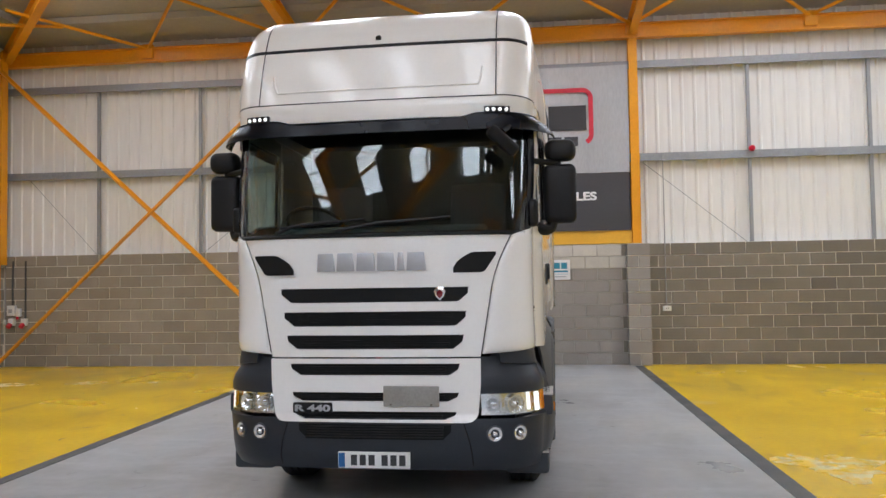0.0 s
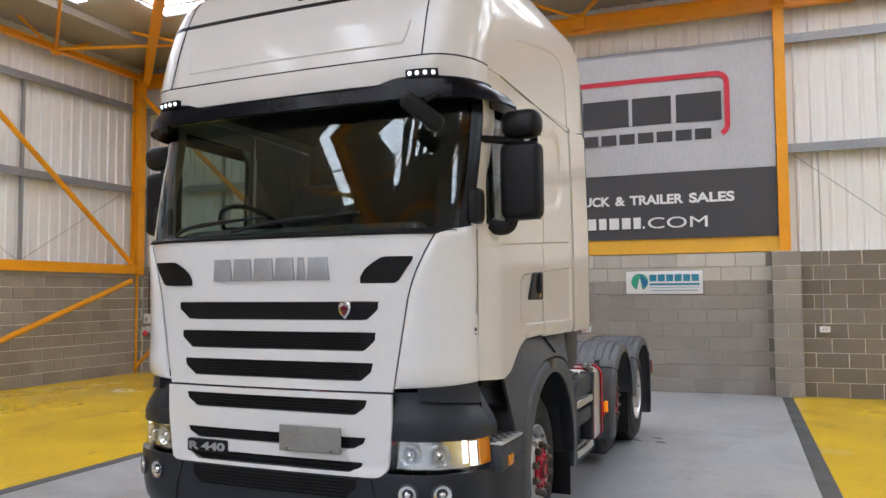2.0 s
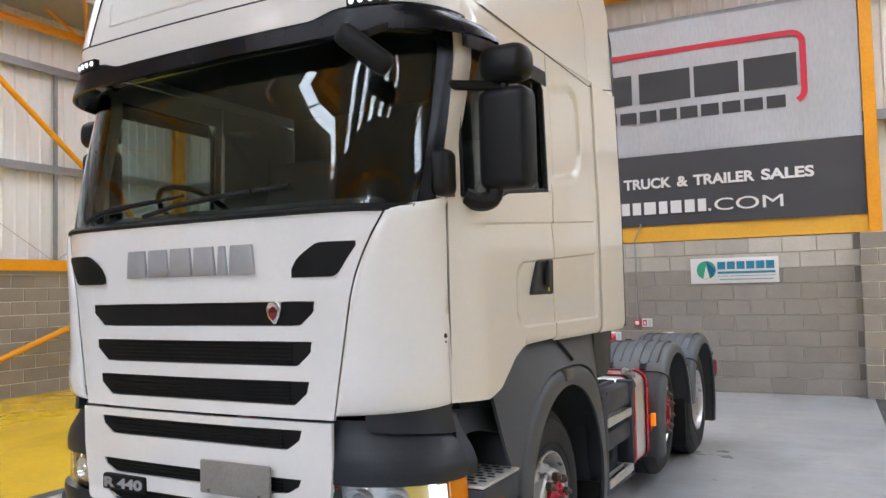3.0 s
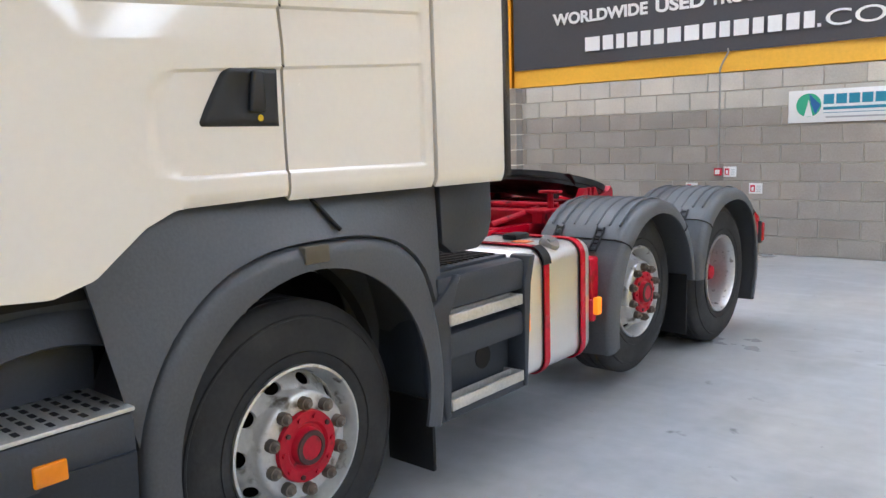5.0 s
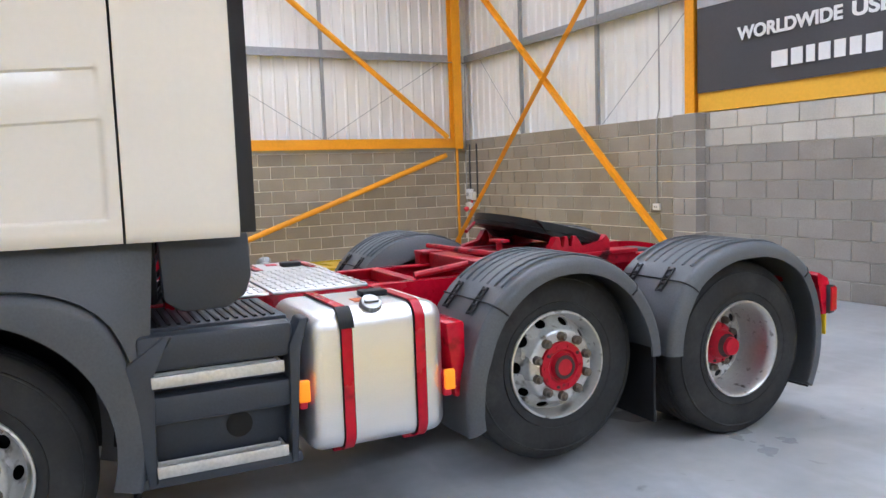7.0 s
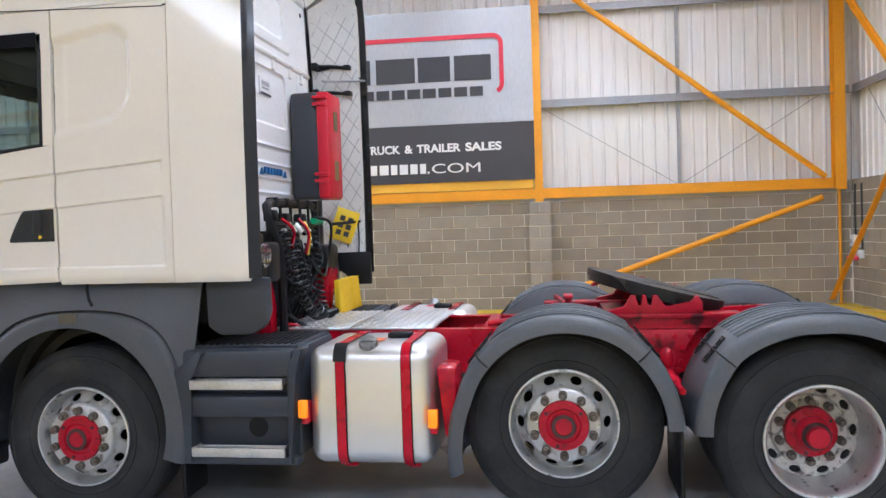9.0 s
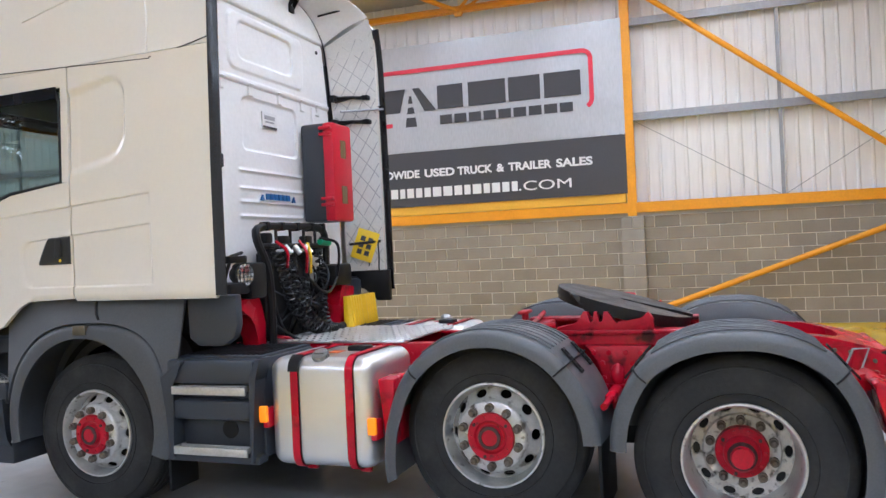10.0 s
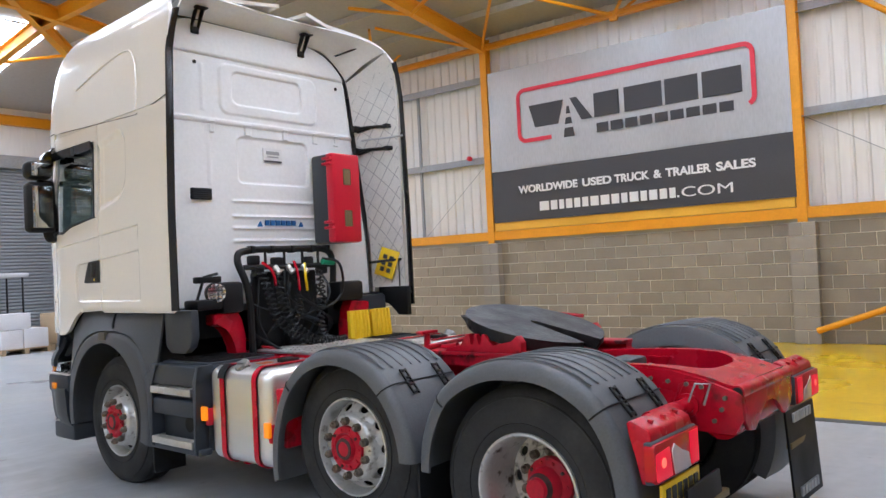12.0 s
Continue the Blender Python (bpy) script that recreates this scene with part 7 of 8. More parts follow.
        tp("tread_plate", bm, M_step, well, "aluminium tread plate")
        bm = bmesh.new()
        for i in range(8):
            for j in range(5):
                u_, y_ = 0.95 + j * 0.058 + (0.022 if i % 2 else 0), 6.02 + i * 0.045
                box(bm, min(sg * u_, sg * (u_ + 0.034)), max(sg * u_, sg * (u_ + 0.034)), y_ - 0.008, y_ + 0.008, z_ - 0.002, z_ + 0.0025)
        tagged(tp("tread_slots", bm, M_engine, well, "dark slots of the tread", smooth=0), kind="stuff")
    bm = bmesh.new()
    box(bm, min(sg * 1.255, sg * 1.276), max(sg * 1.255, sg * 1.276), 6.08, 6.17, 0.655, 0.715, 0.006)
    tp("side_marker", bm, M_amberoff, well, "amber side marker")
    bm = bmesh.new()
    g = []
    for f in span(0, 1, 12):
        y = 5.98 + 0.50 * f
        low = 0.93 + 0.05 * math.sin(f * 3.14)
        g.append([Vector((sg * (lerp([(5.98, 1.105), (6.1, 1.09), (6.3, 1.10), (6.48, 1.15)], y) - 0.05 * (1 - abs(2 * k_ - 1))), y, low + (1.165 - low) * k_)) for k_ in span(0, 1, 6)])
    shell(bm, g, 0.02 * sg)
    tp("step_recess_panel", bm, M_grey, truck, "dark grey panel above the entry steps")
    # side locker with two steps
    bm = bmesh.new()
    box(bm, min(sg * 0.52, sg * 1.16), max(sg * 0.52, sg * 1.16), 7.74, 8.42, 0.33, 0.955, 0.03)
    lock = tp("side_locker", bm, M_grey, truck, "dark grey side locker with two aluminium steps")
    bm = bmesh.new()
    for z0, z1 in ((0.80, 0.955), (0.575, 0.70)):
        box(bm, min(sg * 1.14, sg * 1.25), max(sg * 1.14, sg * 1.25), 7.75, 8.40, z0, z1, 0.025)
    prism(bm, [(7.705, 0.845), (7.80, 0.905), (7.86, 0.955), (7.90, 0.950), (7.83, 0.86), (7.80, 0.80), (7.805, 0.33), (7.765, 0.32)], "x", sg * 1.14, sg * 1.262, 0.012)
    prism(bm, [(8.365, 0.32), (8.395, 0.32), (8.415, 0.83), (8.475, 0.965), (8.43, 0.965), (8.375, 0.85)], "x", sg * 1.14, sg * 1.265, 0.010)
    box(bm, min(sg * 1.14, sg * 1.25), max(sg * 1.14, sg * 1.25), 7.74, 8.42, 0.31, 0.36, 0.015)
    tp("locker_frame", bm, M_grey, lock)
    for z_ in (0.737, 0.358):
        bm = bmesh.new()
        box(bm, min(sg * 1.252, sg * 1.270), max(sg * 1.252, sg * 1.270), 7.80, 8.35, z_, z_ + 0.052, 0.006)
        box(bm, min(sg * 1.195, sg * 1.205), max(sg * 1.195, sg * 1.205), 7.81, 8.34, z_ + 0.022, z_ + 0.052, 0.003)
        for y_ in (7.805, 8.335):
            box(bm, min(sg * 1.15, sg * 1.266), max(sg * 1.15, sg * 1.266), y_ - 0.006, y_ + 0.006, z_ + 0.018, z_ + 0.052, 0.003)
        tp("step_bar", bm, M_step, lock, "worn aluminium step bar with a rail behind it")
    bm = bmesh.new()
    cyl(bm, (sg * 1.155, 8.16, 0.505), (sg * 1.164, 8.16, 0.505), 0.058, 24)
    tp("round_opening", bm, M_black, lock)
    bm = bmesh.new()
    box(bm, min(sg * 0.54, sg * 1.14), max(sg * 0.54, sg * 1.14), 7.78, 8.40, 0.948, 0.966, 0.004)
    tp("locker_top", bm, M_grey, lock, "ribbed locker top", smooth=0)
    for i in range(14):
        bm = bmesh.new()
        box(bm, min(sg * 0.60, sg * 1.10), max(sg * 0.60, sg * 1.10), 7.81 + i * 0.041, 7.825 + i * 0.041, 0.965, 0.974)
        tp("top_rib", bm, M_black, lock, smooth=0)
    bm = bmesh.new()
    box(bm, min(sg * 0.95, sg * 1.22), max(sg * 0.95, sg * 1.22), 7.715, 7.735, 0.10, 0.42, 0.004)
    fl = tp("mud_flap", bm, M_black, truck, "black rubber mud flap behind the front wheel")
    # fuel tank
    bm = bmesh.new()
    box(bm, min(sg * 0.54, sg * 1.195), max(sg * 0.54, sg * 1.195), 8.465, 9.175, 0.30, 0.962, 0.085, 6)
    tank = tp("fuel_tank", bm, M_alu, truck, "brushed aluminium fuel tank with two red straps")
    for y_ in (8.66, 9.03):
        bm = bmesh.new()
        w_ = 0.024
        loop = []
        o_ = 0.008
        for cx_, cz_, a0 in ((1.195 - 0.085, 0.30 + 0.085, -90), (1.195 - 0.085, 0.962 - 0.085, 0)):
            for a in span(a0, a0 + 90, 6):
                loop.append((cx_ + (0.085 + o_) * math.cos(radians(a)), cz_ + (0.085 + o_) * math.sin(radians(a))))
        loop = [(0.8, 0.30 - o_)] + loop + [(0.6, 0.962 + o_)]
        g = [[Vector((sg * u_, y_ + s_, z_)) for s_ in (-w_, w_)] for u_, z_ in loop]
        shell(bm, g, 0.006 * sg)
        strap = tp("tank_strap", bm, M_red, tank, "red tank strap")
        bm = bmesh.new()
        shell(bm, [[Vector((sg * (u_ - 0.005 if u_ > 1 else u_), y_ + s_, z_ + (0.004 if z_ < 0.6 else -0.004))) for s_ in (-w_ - 0.006, w_ + 0.006)] for u_, z_ in loop], 0.003 * sg)
        tp("strap_liner", bm, M_black, strap)
        bm = bmesh.new()
        box(bm, min(sg * 1.0, sg * 1.03), max(sg * 1.0, sg * 1.03), y_ - 0.035, y_ + 0.035, 0.245, 0.31, 0.005)
        tp("strap_bolt", bm, M_red, strap)
        if y_ < 8.8:
            bm = bmesh.new()
            g = [[Vector((sg * u_, y_ + s_, z_)) for s_ in (-w_ - 0.012, w_ + 0.012)] for u_, z_ in [(u_ + (0.006 if u_ > 1.1 else 0), z_ + 0.005) for u_, z_ in loop[8:14]]]
            shell(bm, g, 0.006 * sg)
            tp("strap_pad", bm, M_black, strap)
    neck = Matrix.Translation((sg * 1.085, 8.81, 0.905)) @ Vector((sg * 0.062, 0, 0.085)).to_track_quat("Z", "Y").to_matrix().to_4x4()
    bm = bmesh.new()
    lathe(bm, [(0.046, 0.0), (0.046, 0.034), (0.042, 0.036), (0.042, 0.046), (0.049, 0.048), (0.049, 0.054)], neck, 28)
    cap_ = tp("filler_neck", bm, M_step, tank, "bright metal filler neck")
    bm = bmesh.new()
    rings = [[bm.verts.new(neck @ Vector(((r_ + (0.003 if j % 2 else 0)) * math.cos(2 * math.pi * j / 40), (r_ + (0.003 if j % 2 else 0)) * math.sin(2 * math.pi * j / 40), h_))) for j in range(40)] for r_, h_ in ((0.050, 0.054), (0.051, 0.060), (0.051, 0.092), (0.046, 0.100), (0.030, 0.101))]
    for la, lb in zip(rings, rings[1:]):
        for j in range(40):
            bm.faces.new((la[j], la[(j + 1) % 40], lb[(j + 1) % 40], lb[j]))
    bm.faces.new(rings[-1])
    box(bm, -0.036, 0.036, -0.010, 0.010, 0.099, 0.113, 0.004, m=neck)
    tp("filler_cap", bm, M_capmetal, tank, "dull metal filler cap")
    bm = bmesh.new()
    box(bm, min(sg * 0.78, sg * 0.88), max(sg * 0.78, sg * 0.88), 8.86, 9.0, 0.96, 0.995, 0.012)
    tp("tank_sender", bm, M_black, tank)
    bm = bmesh.new()
    box(bm, min(sg * 0.9, sg * 1.0), max(sg * 0.9, sg * 1.0), 8.78, 8.86, 0.966, 0.969)
    tp("warning_label", bm, mat("orange label", (0.75, 0.16, 0.03), 0.5) if sg > 0 else M_inkred, tank, smooth=0)
    for y_, z_ in ((8.445, 0.62), (9.175, 0.57)):
        bm = bmesh.new()
        box(bm, min(sg * 1.10, sg * 1.20), max(sg * 1.10, sg * 1.20), y_ - 0.02, y_ + 0.02, z_ - 0.09, z_ + 0.03, 0.01)
        mk = tp("side_marker", bm, M_redbox, truck, "amber side marker lamp on a red bracket")
        bm = bmesh.new()
        box(bm, min(sg * 1.20, sg * 1.232), max(sg * 1.20, sg * 1.232), y_ - 0.026, y_ + 0.026, z_ - 0.05, z_ + 0.05, 0.008)
        tp("marker_lens", bm, M_amber, mk, "lit amber lens")
    bm = bmesh.new()
    prism(bm, [(9.19, 0.84), (9.30, 0.84), (9.30, 0.45), (9.23, 0.45)], "x", sg * 0.9, sg * 1.16, 0.02)
    tp("tank_bracket", bm, M_red, truck)
    # mirrors
    bm = bmesh.new()
    box(bm, min(sg * 1.225, sg * 1.472), max(sg * 1.225, sg * 1.472), 6.08, 6.225, 2.07, 2.525, 0.05, 4)
    mir = tp("main_mirror", bm, M_black, truck, "black door mirror on tubular arms")
    bm = bmesh.new()
    box(bm, min(sg * 1.235, sg * 1.475), max(sg * 1.235, sg * 1.475), 6.06, 6.22, 2.545, 2.715, 0.065, 4)
    m2 = tp("wide_angle_mirror", bm, M_black, mir, "black wide angle mirror")
    for z0, z1, own in ((2.11, 2.485, mir), (2.575, 2.69, m2)):
        bm = bmesh.new()
        box(bm, min(sg * 1.262, sg * 1.438), max(sg * 1.262, sg * 1.438), 6.221, 6.230, z0, z1, 0.004)
        tp("mirror_glass", bm, M_mirror, own, "mirror glass")
    for pts_, r_ in ((smooth_line([(sg * 1.08, 5.93, 2.535), (sg * 1.18, 6.02, 2.535), (sg * 1.33, 6.14, 2.535)], 4), 0.024),
                     (smooth_line([(sg * 1.17, 6.07, 2.045), (sg * 1.225, 6.10, 2.02), (sg * 1.27, 6.14, 2.035), (sg * 1.29, 6.15, 2.10)], 4), 0.042), ([(sg * 1.34, 6.14, 2.50), (sg * 1.34, 6.14, 2.58)], 0.024)):
        bm = bmesh.new()
        sweep(bm, pts_, r_, 8)
        tp("mirror_arm", bm, M_black, mir)
    bm = bmesh.new()
    box(bm, min(sg * 1.09, sg * 1.185), max(sg * 1.09, sg * 1.185), 5.86, 5.985, 2.035, 2.24, 0.035, 3)
    tp("pillar_cover", bm, M_black, mir)
bm = bmesh.new()
t = bmesh.new()
box(t, -0.135, 0.135, -0.04, 0.04, -0.05, 0.05, 0.035, 3)
bmesh.ops.transform(t, matrix=Matrix.Translation((0.95, 5.62, 2.63)) @ Euler((radians(20), radians(38), radians(30))).to_matrix().to_4x4(), verts=t.verts)
join(bm, t)
sweep(bm, [(1.0, 5.74, 2.76), (0.95, 5.64, 2.70)], 0.018, 8)
tp("kerb_mirror", bm, M_black, truck, "black kerb mirror under the visor")

# cab inside
bm = bmesh.new()
box(bm, -1.10, 1.10, 5.95, 7.78, 1.30, 1.42)
box(bm, -1.12, 1.12, 7.70, 7.80, 1.42, 3.30)
box(bm, -1.08, 1.08, 6.25, 7.72, 2.96, 3.0)
tp("cab_lining", bm, M_trim, truck, "dark cab lining and floor", smooth=0)
bm = bmesh.new()
prism(bm, [(5.68, 1.42), (5.64, 1.95), (5.75, 2.04), (5.98, 2.07), (6.12, 2.0), (6.15, 1.80), (6.05, 1.42)], "x", -0.80, 0.80, 0.03)
tp("dashboard", bm, M_dash, truck, "grey dashboard")
bm = bmesh.new()
lathe(bm, [(0.23 + 0.016 * math.cos(a), 0.016 * math.sin(a)) for a in span(0, 2 * math.pi, 8)], Matrix.Translation((-0.62, 6.22, 2.10)) @ Matrix.Rotation(radians(-35), 4, "X"), 32)
sweep(bm, [(-0.62, 6.1, 1.95), (-0.62, 6.22, 2.10)], 0.03, 8)
sweep(bm, [(-0.84, 6.22, 2.10), (-0.40, 6.22, 2.10)], 0.014, 6)
tp("steering_wheel", bm, M_black, truck, "black steering wheel")
for u_ in (-0.62, 0.62):
    bm = bmesh.new()
    box(bm, u_ - 0.26, u_ + 0.26, 6.55, 7.05, 1.55, 1.80, 0.06, 3)
    t = bmesh.new()
    box(t, u_ - 0.25, u_ + 0.25, -0.08, 0.08, 0, 0.78, 0.06, 3)
    bmesh.ops.transform(t, matrix=Matrix.Translation((0, 7.05, 1.75)) @ Matrix.Rotation(radians(-10), 4, "X"), verts=t.verts)
    join(bm, t)
    box(bm, u_ - 0.2, u_ + 0.2, 6.6, 7.0, 1.40, 1.58)
    tp("cab_seat", bm, M_seat, truck, "grey cloth cab seat")

# the lorry stands slightly askew in its lane
turn = Matrix.Translation((X0, 7.5, RIDE)) @ Matrix.Rotation(radians(-0.8), 4, "Z") @ Matrix.Translation((-X0, -7.5, 0))
truck.matrix_basis = turn @ WORLDS[truck.name]


# ---- things on the walls and at the far end ----
def banner(name, label, m, wide=6.5, tall=5.98, right=5.72, crest=5.26):
    """A printed vinyl banner; local x runs along the wall, local z up, local y out of it."""
    ob = thing(name, m.translation + Vector((0, 0, 2.5)), label, "banner")

    def add(nm, bm, material, parent, lab="", smooth=0):
        bmesh.ops.transform(bm, matrix=m, verts=bm.verts)
        return part(nm, bm, material, parent, lab, smooth)

    def sag(x, z):
        return 0.012 * math.sin(x * 2.1 + z) + 0.006 * math.sin(x * 7 - z * 3) + 0.012 * math.exp(-((x - 6.3) / 0.3) ** 2) * math.sin(z * 9)

    def vinyl(z0, z1):
        bm = bmesh.new()
        shell(bm, [[Vector((x, 0.02 + sag(x, z), z)) for z in span(z0, z1, 10)] for x in span(0, wide, 40)], 0.004)
        return bm

    top = add("silver_panel", vinyl(3.70, tall), M_ban_silver, ob, "silver printed upper half of the banner", 40)
    low = add("charcoal_panel", vinyl(2.53, 3.696), M_ban_dark, ob, "charcoal lower half of the banner", 40)
    # red rounded line, open at two ends
    path = [(1.62, 4.30), (0.98, 4.30)]
    path += [(0.98 + 0.17 * math.cos(a), 4.47 + 0.17 * math.sin(a)) for a in span(-math.pi / 2, -math.pi, 6)]
    path += [(0.98 + 0.17 * math.cos(a), crest + 0.17 * math.sin(a)) for a in span(math.pi, math.pi / 2, 6)]
    path += [(right + 0.17 * math.cos(a), crest + 0.17 * math.sin(a)) for a in span(math.pi / 2, 0, 6)]
    path += [(right + 0.17, 4.52)] + [(right + 0.17 * math.cos(a), 4.47 + 0.17 * math.sin(a)) for a in span(0, -1.1, 4)]
    bm = bmesh.new()
    g = []
    for i, p in enumerate(path):
        q0, q1 = path[max(0, i - 1)], path[min(len(path) - 1, i + 1)]
        d = Vector((q1[0] - q0[0], q1[1] - q0[1])).normalized()
        n_ = Vector((-d.y, d.x)) * 0.045
        g.append([Vector((p[0] + s_ * n_.x, 0.042, p[1] + s_ * n_.y)) for s_ in (-1, 1)])
    shell(bm, g, 0.004)
    add("red_outline", bm, M_inkred, top, "red rounded outline")
    # emblem as plain dark shapes
    xs = ((1.08, 0.86), (1.98, 0.62), (2.66, 0.56), (3.34, 0.80), (4.20, 0.66), (4.94, 0.74))
    for i, (x, w_) in enumerate(xs):
        bm = bmesh.new()
        if i == 0:
            pts = [(x, 5.06), (x + w_, 5.06), (x + w_ - 0.14, 4.56), (x + 0.14, 4.56)]
        elif i == 1:
            pts = [(x + 0.12, 5.06), (x + 0.28, 5.06), (x + w_ + 0.02, 4.56), (x + w_ - 0.24, 4.56)]
        else:
            pts = [(x, 5.06), (x + w_, 5.06), (x + w_, 4.56), (x, 4.56)]
        prism(bm, pts, "y", 0.036, 0.044)
        add("emblem_block", bm, M_ink, top)
    for pts in ([(1.96, 4.52), (2.14, 4.52), (2.11, 4.66), (1.99, 4.66)], [(1.92, 4.24), (2.18, 4.24), (2.15, 4.44), (1.95, 4.44)], [(2.0, 4.74), (2.10, 4.74), (2.07, 4.90), (2.02, 4.90)]):
        bm = bmesh.new()
        prism(bm, pts, "y", 0.036, 0.044)
        add("emblem_block", bm, M_ink, top)
    for i in range(9):
        bm = bmesh.new()
        box(bm, 2.70 + i * 0.318, 2.70 + i * 0.318 + 0.265, 0.036, 0.044, 4.24, 4.43)
        add("emblem_block", bm, M_ink, top)
    for text, x0, x1 in (("WORLDWIDE", 0.72, 2.20), ("USED", 2.295, 2.963), ("TRUCK", 3.04, 3.795), ("&", 3.88, 4.05), ("TRAILER", 4.133, 5.03), ("SALES", 5.12, 5.845)):
        words("lettering", text, 0.225, m @ Matrix.Translation((x0, 0.045, 3.15)) @ Matrix.Rotation(radians(90), 4, "X"), M_inkwhite, low, width=x1 - x0, bold=0.008, thick=0.004)
    x = 1.235
    for i, w_ in enumerate((0.30, 0.22, 0.17, 0.21, 0.20, 0.20, 0.25, 0.26, 0.23, 0.19, 0.25, 0.19, 0.23, 0.21, 0.18)):
        bm = bmesh.new()
        box(bm, x, x + (w_ - 0.045) * 0.9, 0.036, 0.046, 2.72, 2.92)
        add("web_name_bar", bm, M_inkwhite, low)
        x += (w_ + 0.012) * 0.9
    bm = bmesh.new()
    box(bm, x - 0.02, x + 0.02, 0.036, 0.046, 2.72, 2.76)
    add("web_name_bar", bm, M_inkwhite, low)
    words("lettering", "COM", 0.275, m @ Matrix.Translation((x + 0.05, 0.045, 2.72)) @ Matrix.Rotation(radians(90), 4, "X"), M_inkwhite, low, width=5.39 - x - 0.05, bold=0.0, thick=0.004)
    return ob


# side wall: local x along +y, out of the wall is +x
m_side = Matrix(((0, 1, 0, XW + 0.12), (1, 0, 0, 3.31), (0, 0, 1, 0.085), (0, 0, 0, 1)))
m_back = Matrix(((1.018, 0, 0, -4.84), (0, -1, 0, YB - 0.03), (0, 0, 1, 0.135), (0, 0, 0, 1)))
banner("banner", "silver and charcoal printed vinyl banner hung between columns", m_side)
banner("banner", "silver and charcoal printed vinyl banner above the block wall", m_back, 6.5, 5.85, 5.60, 5.20)


def flatbox(name, x0, x1, y0, y1, z0, z1, material, label, category, bev=0.006, group=""):
    bm = bmesh.new()
    box(bm, x0, x1, y0, y1, z0, z1, bev)
    return tagged(part(name, bm, material), label, category, group)


YW = YB - 0.012      # face of the blocks
sign = flatbox("wall_sign", -0.74, 0.56, YW - 0.02, YW, 1.615, 2.015, M_inkwhite, "white wall sign with green and blue emblem", "sign", 0.003)
bm = bmesh.new()
cyl(bm, (-0.50, YW - 0.026, 1.83), (-0.50, YW - 0.019, 1.83), 0.145, 28)
part("emblem_disc", bm, M_inkgreen, sign)
bm = bmesh.new()
prism(bm, [(-0.50, 1.975), (-0.36, 1.83), (-0.42, 1.72), (-0.47, 1.84)], "y", YW - 0.029, YW - 0.024)
part("emblem_leaf", bm, M_inkblue, sign)
bm = bmesh.new()
prism(bm, [(-0.50, 1.90), (-0.45, 1.69), (-0.55, 1.69)], "y", YW - 0.031, YW - 0.026)
part("emblem_leaf", bm, M_inkwhite, sign)
M_teal = mat("teal print", (0.03, 0.24, 0.36), 0.5, 0, 0.05)
for i in range(6):
    bm = bmesh.new()
    box(bm, -0.33 + i * 0.142, -0.33 + i * 0.142 + 0.118, YW - 0.025, YW - 0.018, 1.835, 1.955)
    part("sign_bar", bm, M_teal, sign, smooth=0)
for z0, z1, u0, u1, mt in ((1.765, 1.80, -0.33, 0.51, M_teal), (1.725, 1.732, -0.33, 0.51, M_teal), (1.665, 1.685, -0.30, 0.48, M_badge)):
    bm = bmesh.new()
    box(bm, u0, u1, YW - 0.025, YW - 0.018, z0, z1)
    part("sign_bar", bm, mt, sign, smooth=0)


def extinguisher(x, hose):
    ob = thing("fire_extinguisher", (x, YW - 0.1, 0.22), "red fire extinguisher hung on the block wall", "extinguisher", "wall extinguishers")
    c = Matrix.Translation((x, YW - 0.11, 0.22))
    bm = bmesh.new()
    lathe(bm, [(0, 0), (0.08, 0), (0.088, 0.015), (0.088, 0.36), (0.075, 0.41), (0.035, 0.445), (0.025, 0.46), (0, 0.46)], c, 24)
    body = part("cylinder", bm, M_redbox, ob)
    bm = bmesh.new()
    lathe(bm, [(0.0885, 0.10), (0.0895, 0.10), (0.0895, 0.125), (0.0885, 0.125)], c, 24)
    part("pale_label", bm, M_plate, body)
    bm = bmesh.new()
    lathe(bm, [(0.0885, 0.25), (0.0895, 0.25), (0.0895, 0.29), (0.0885, 0.29)], c, 24)
    part("coloured_label", bm, M_inkblue if hose else M_inkred, body)
    bm = bmesh.new()
    cyl(bm, (x, YW - 0.11, 0.67), (x, YW - 0.11, 0.72), 0.025, 10)
    box(bm, x - 0.01, x + 0.09, YW - 0.13, YW - 0.09, 0.72, 0.74, 0.004)
    part("valve", bm, M_black, ob)
    bm = bmesh.new()
    if hose:
        sweep(bm, smooth_line([(x, YW - 0.13, 0.69), (x - 0.10, YW - 0.14, 0.70), (x - 0.17, YW - 0.14, 0.55), (x - 0.13, YW - 0.14, 0.36), (x - 0.10, YW - 0.14, 0.30)], 6), 0.012, 6)
    else:
        cyl(bm, (x - 0.02, YW - 0.14, 0.68), (x - 0.15, YW - 0.14, 0.50), 0.018, 10, 0.05)
    part("hose", bm, M_black, ob)
    bm = bmesh.new()
    box(bm, x - 0.03, x + 0.03, YW - 0.03, YW, 0.50, 0.66, 0.004)
    part("wall_bracket", bm, M_redbox, ob)


extinguisher(-1.79, True)
extinguisher(-1.43, False)
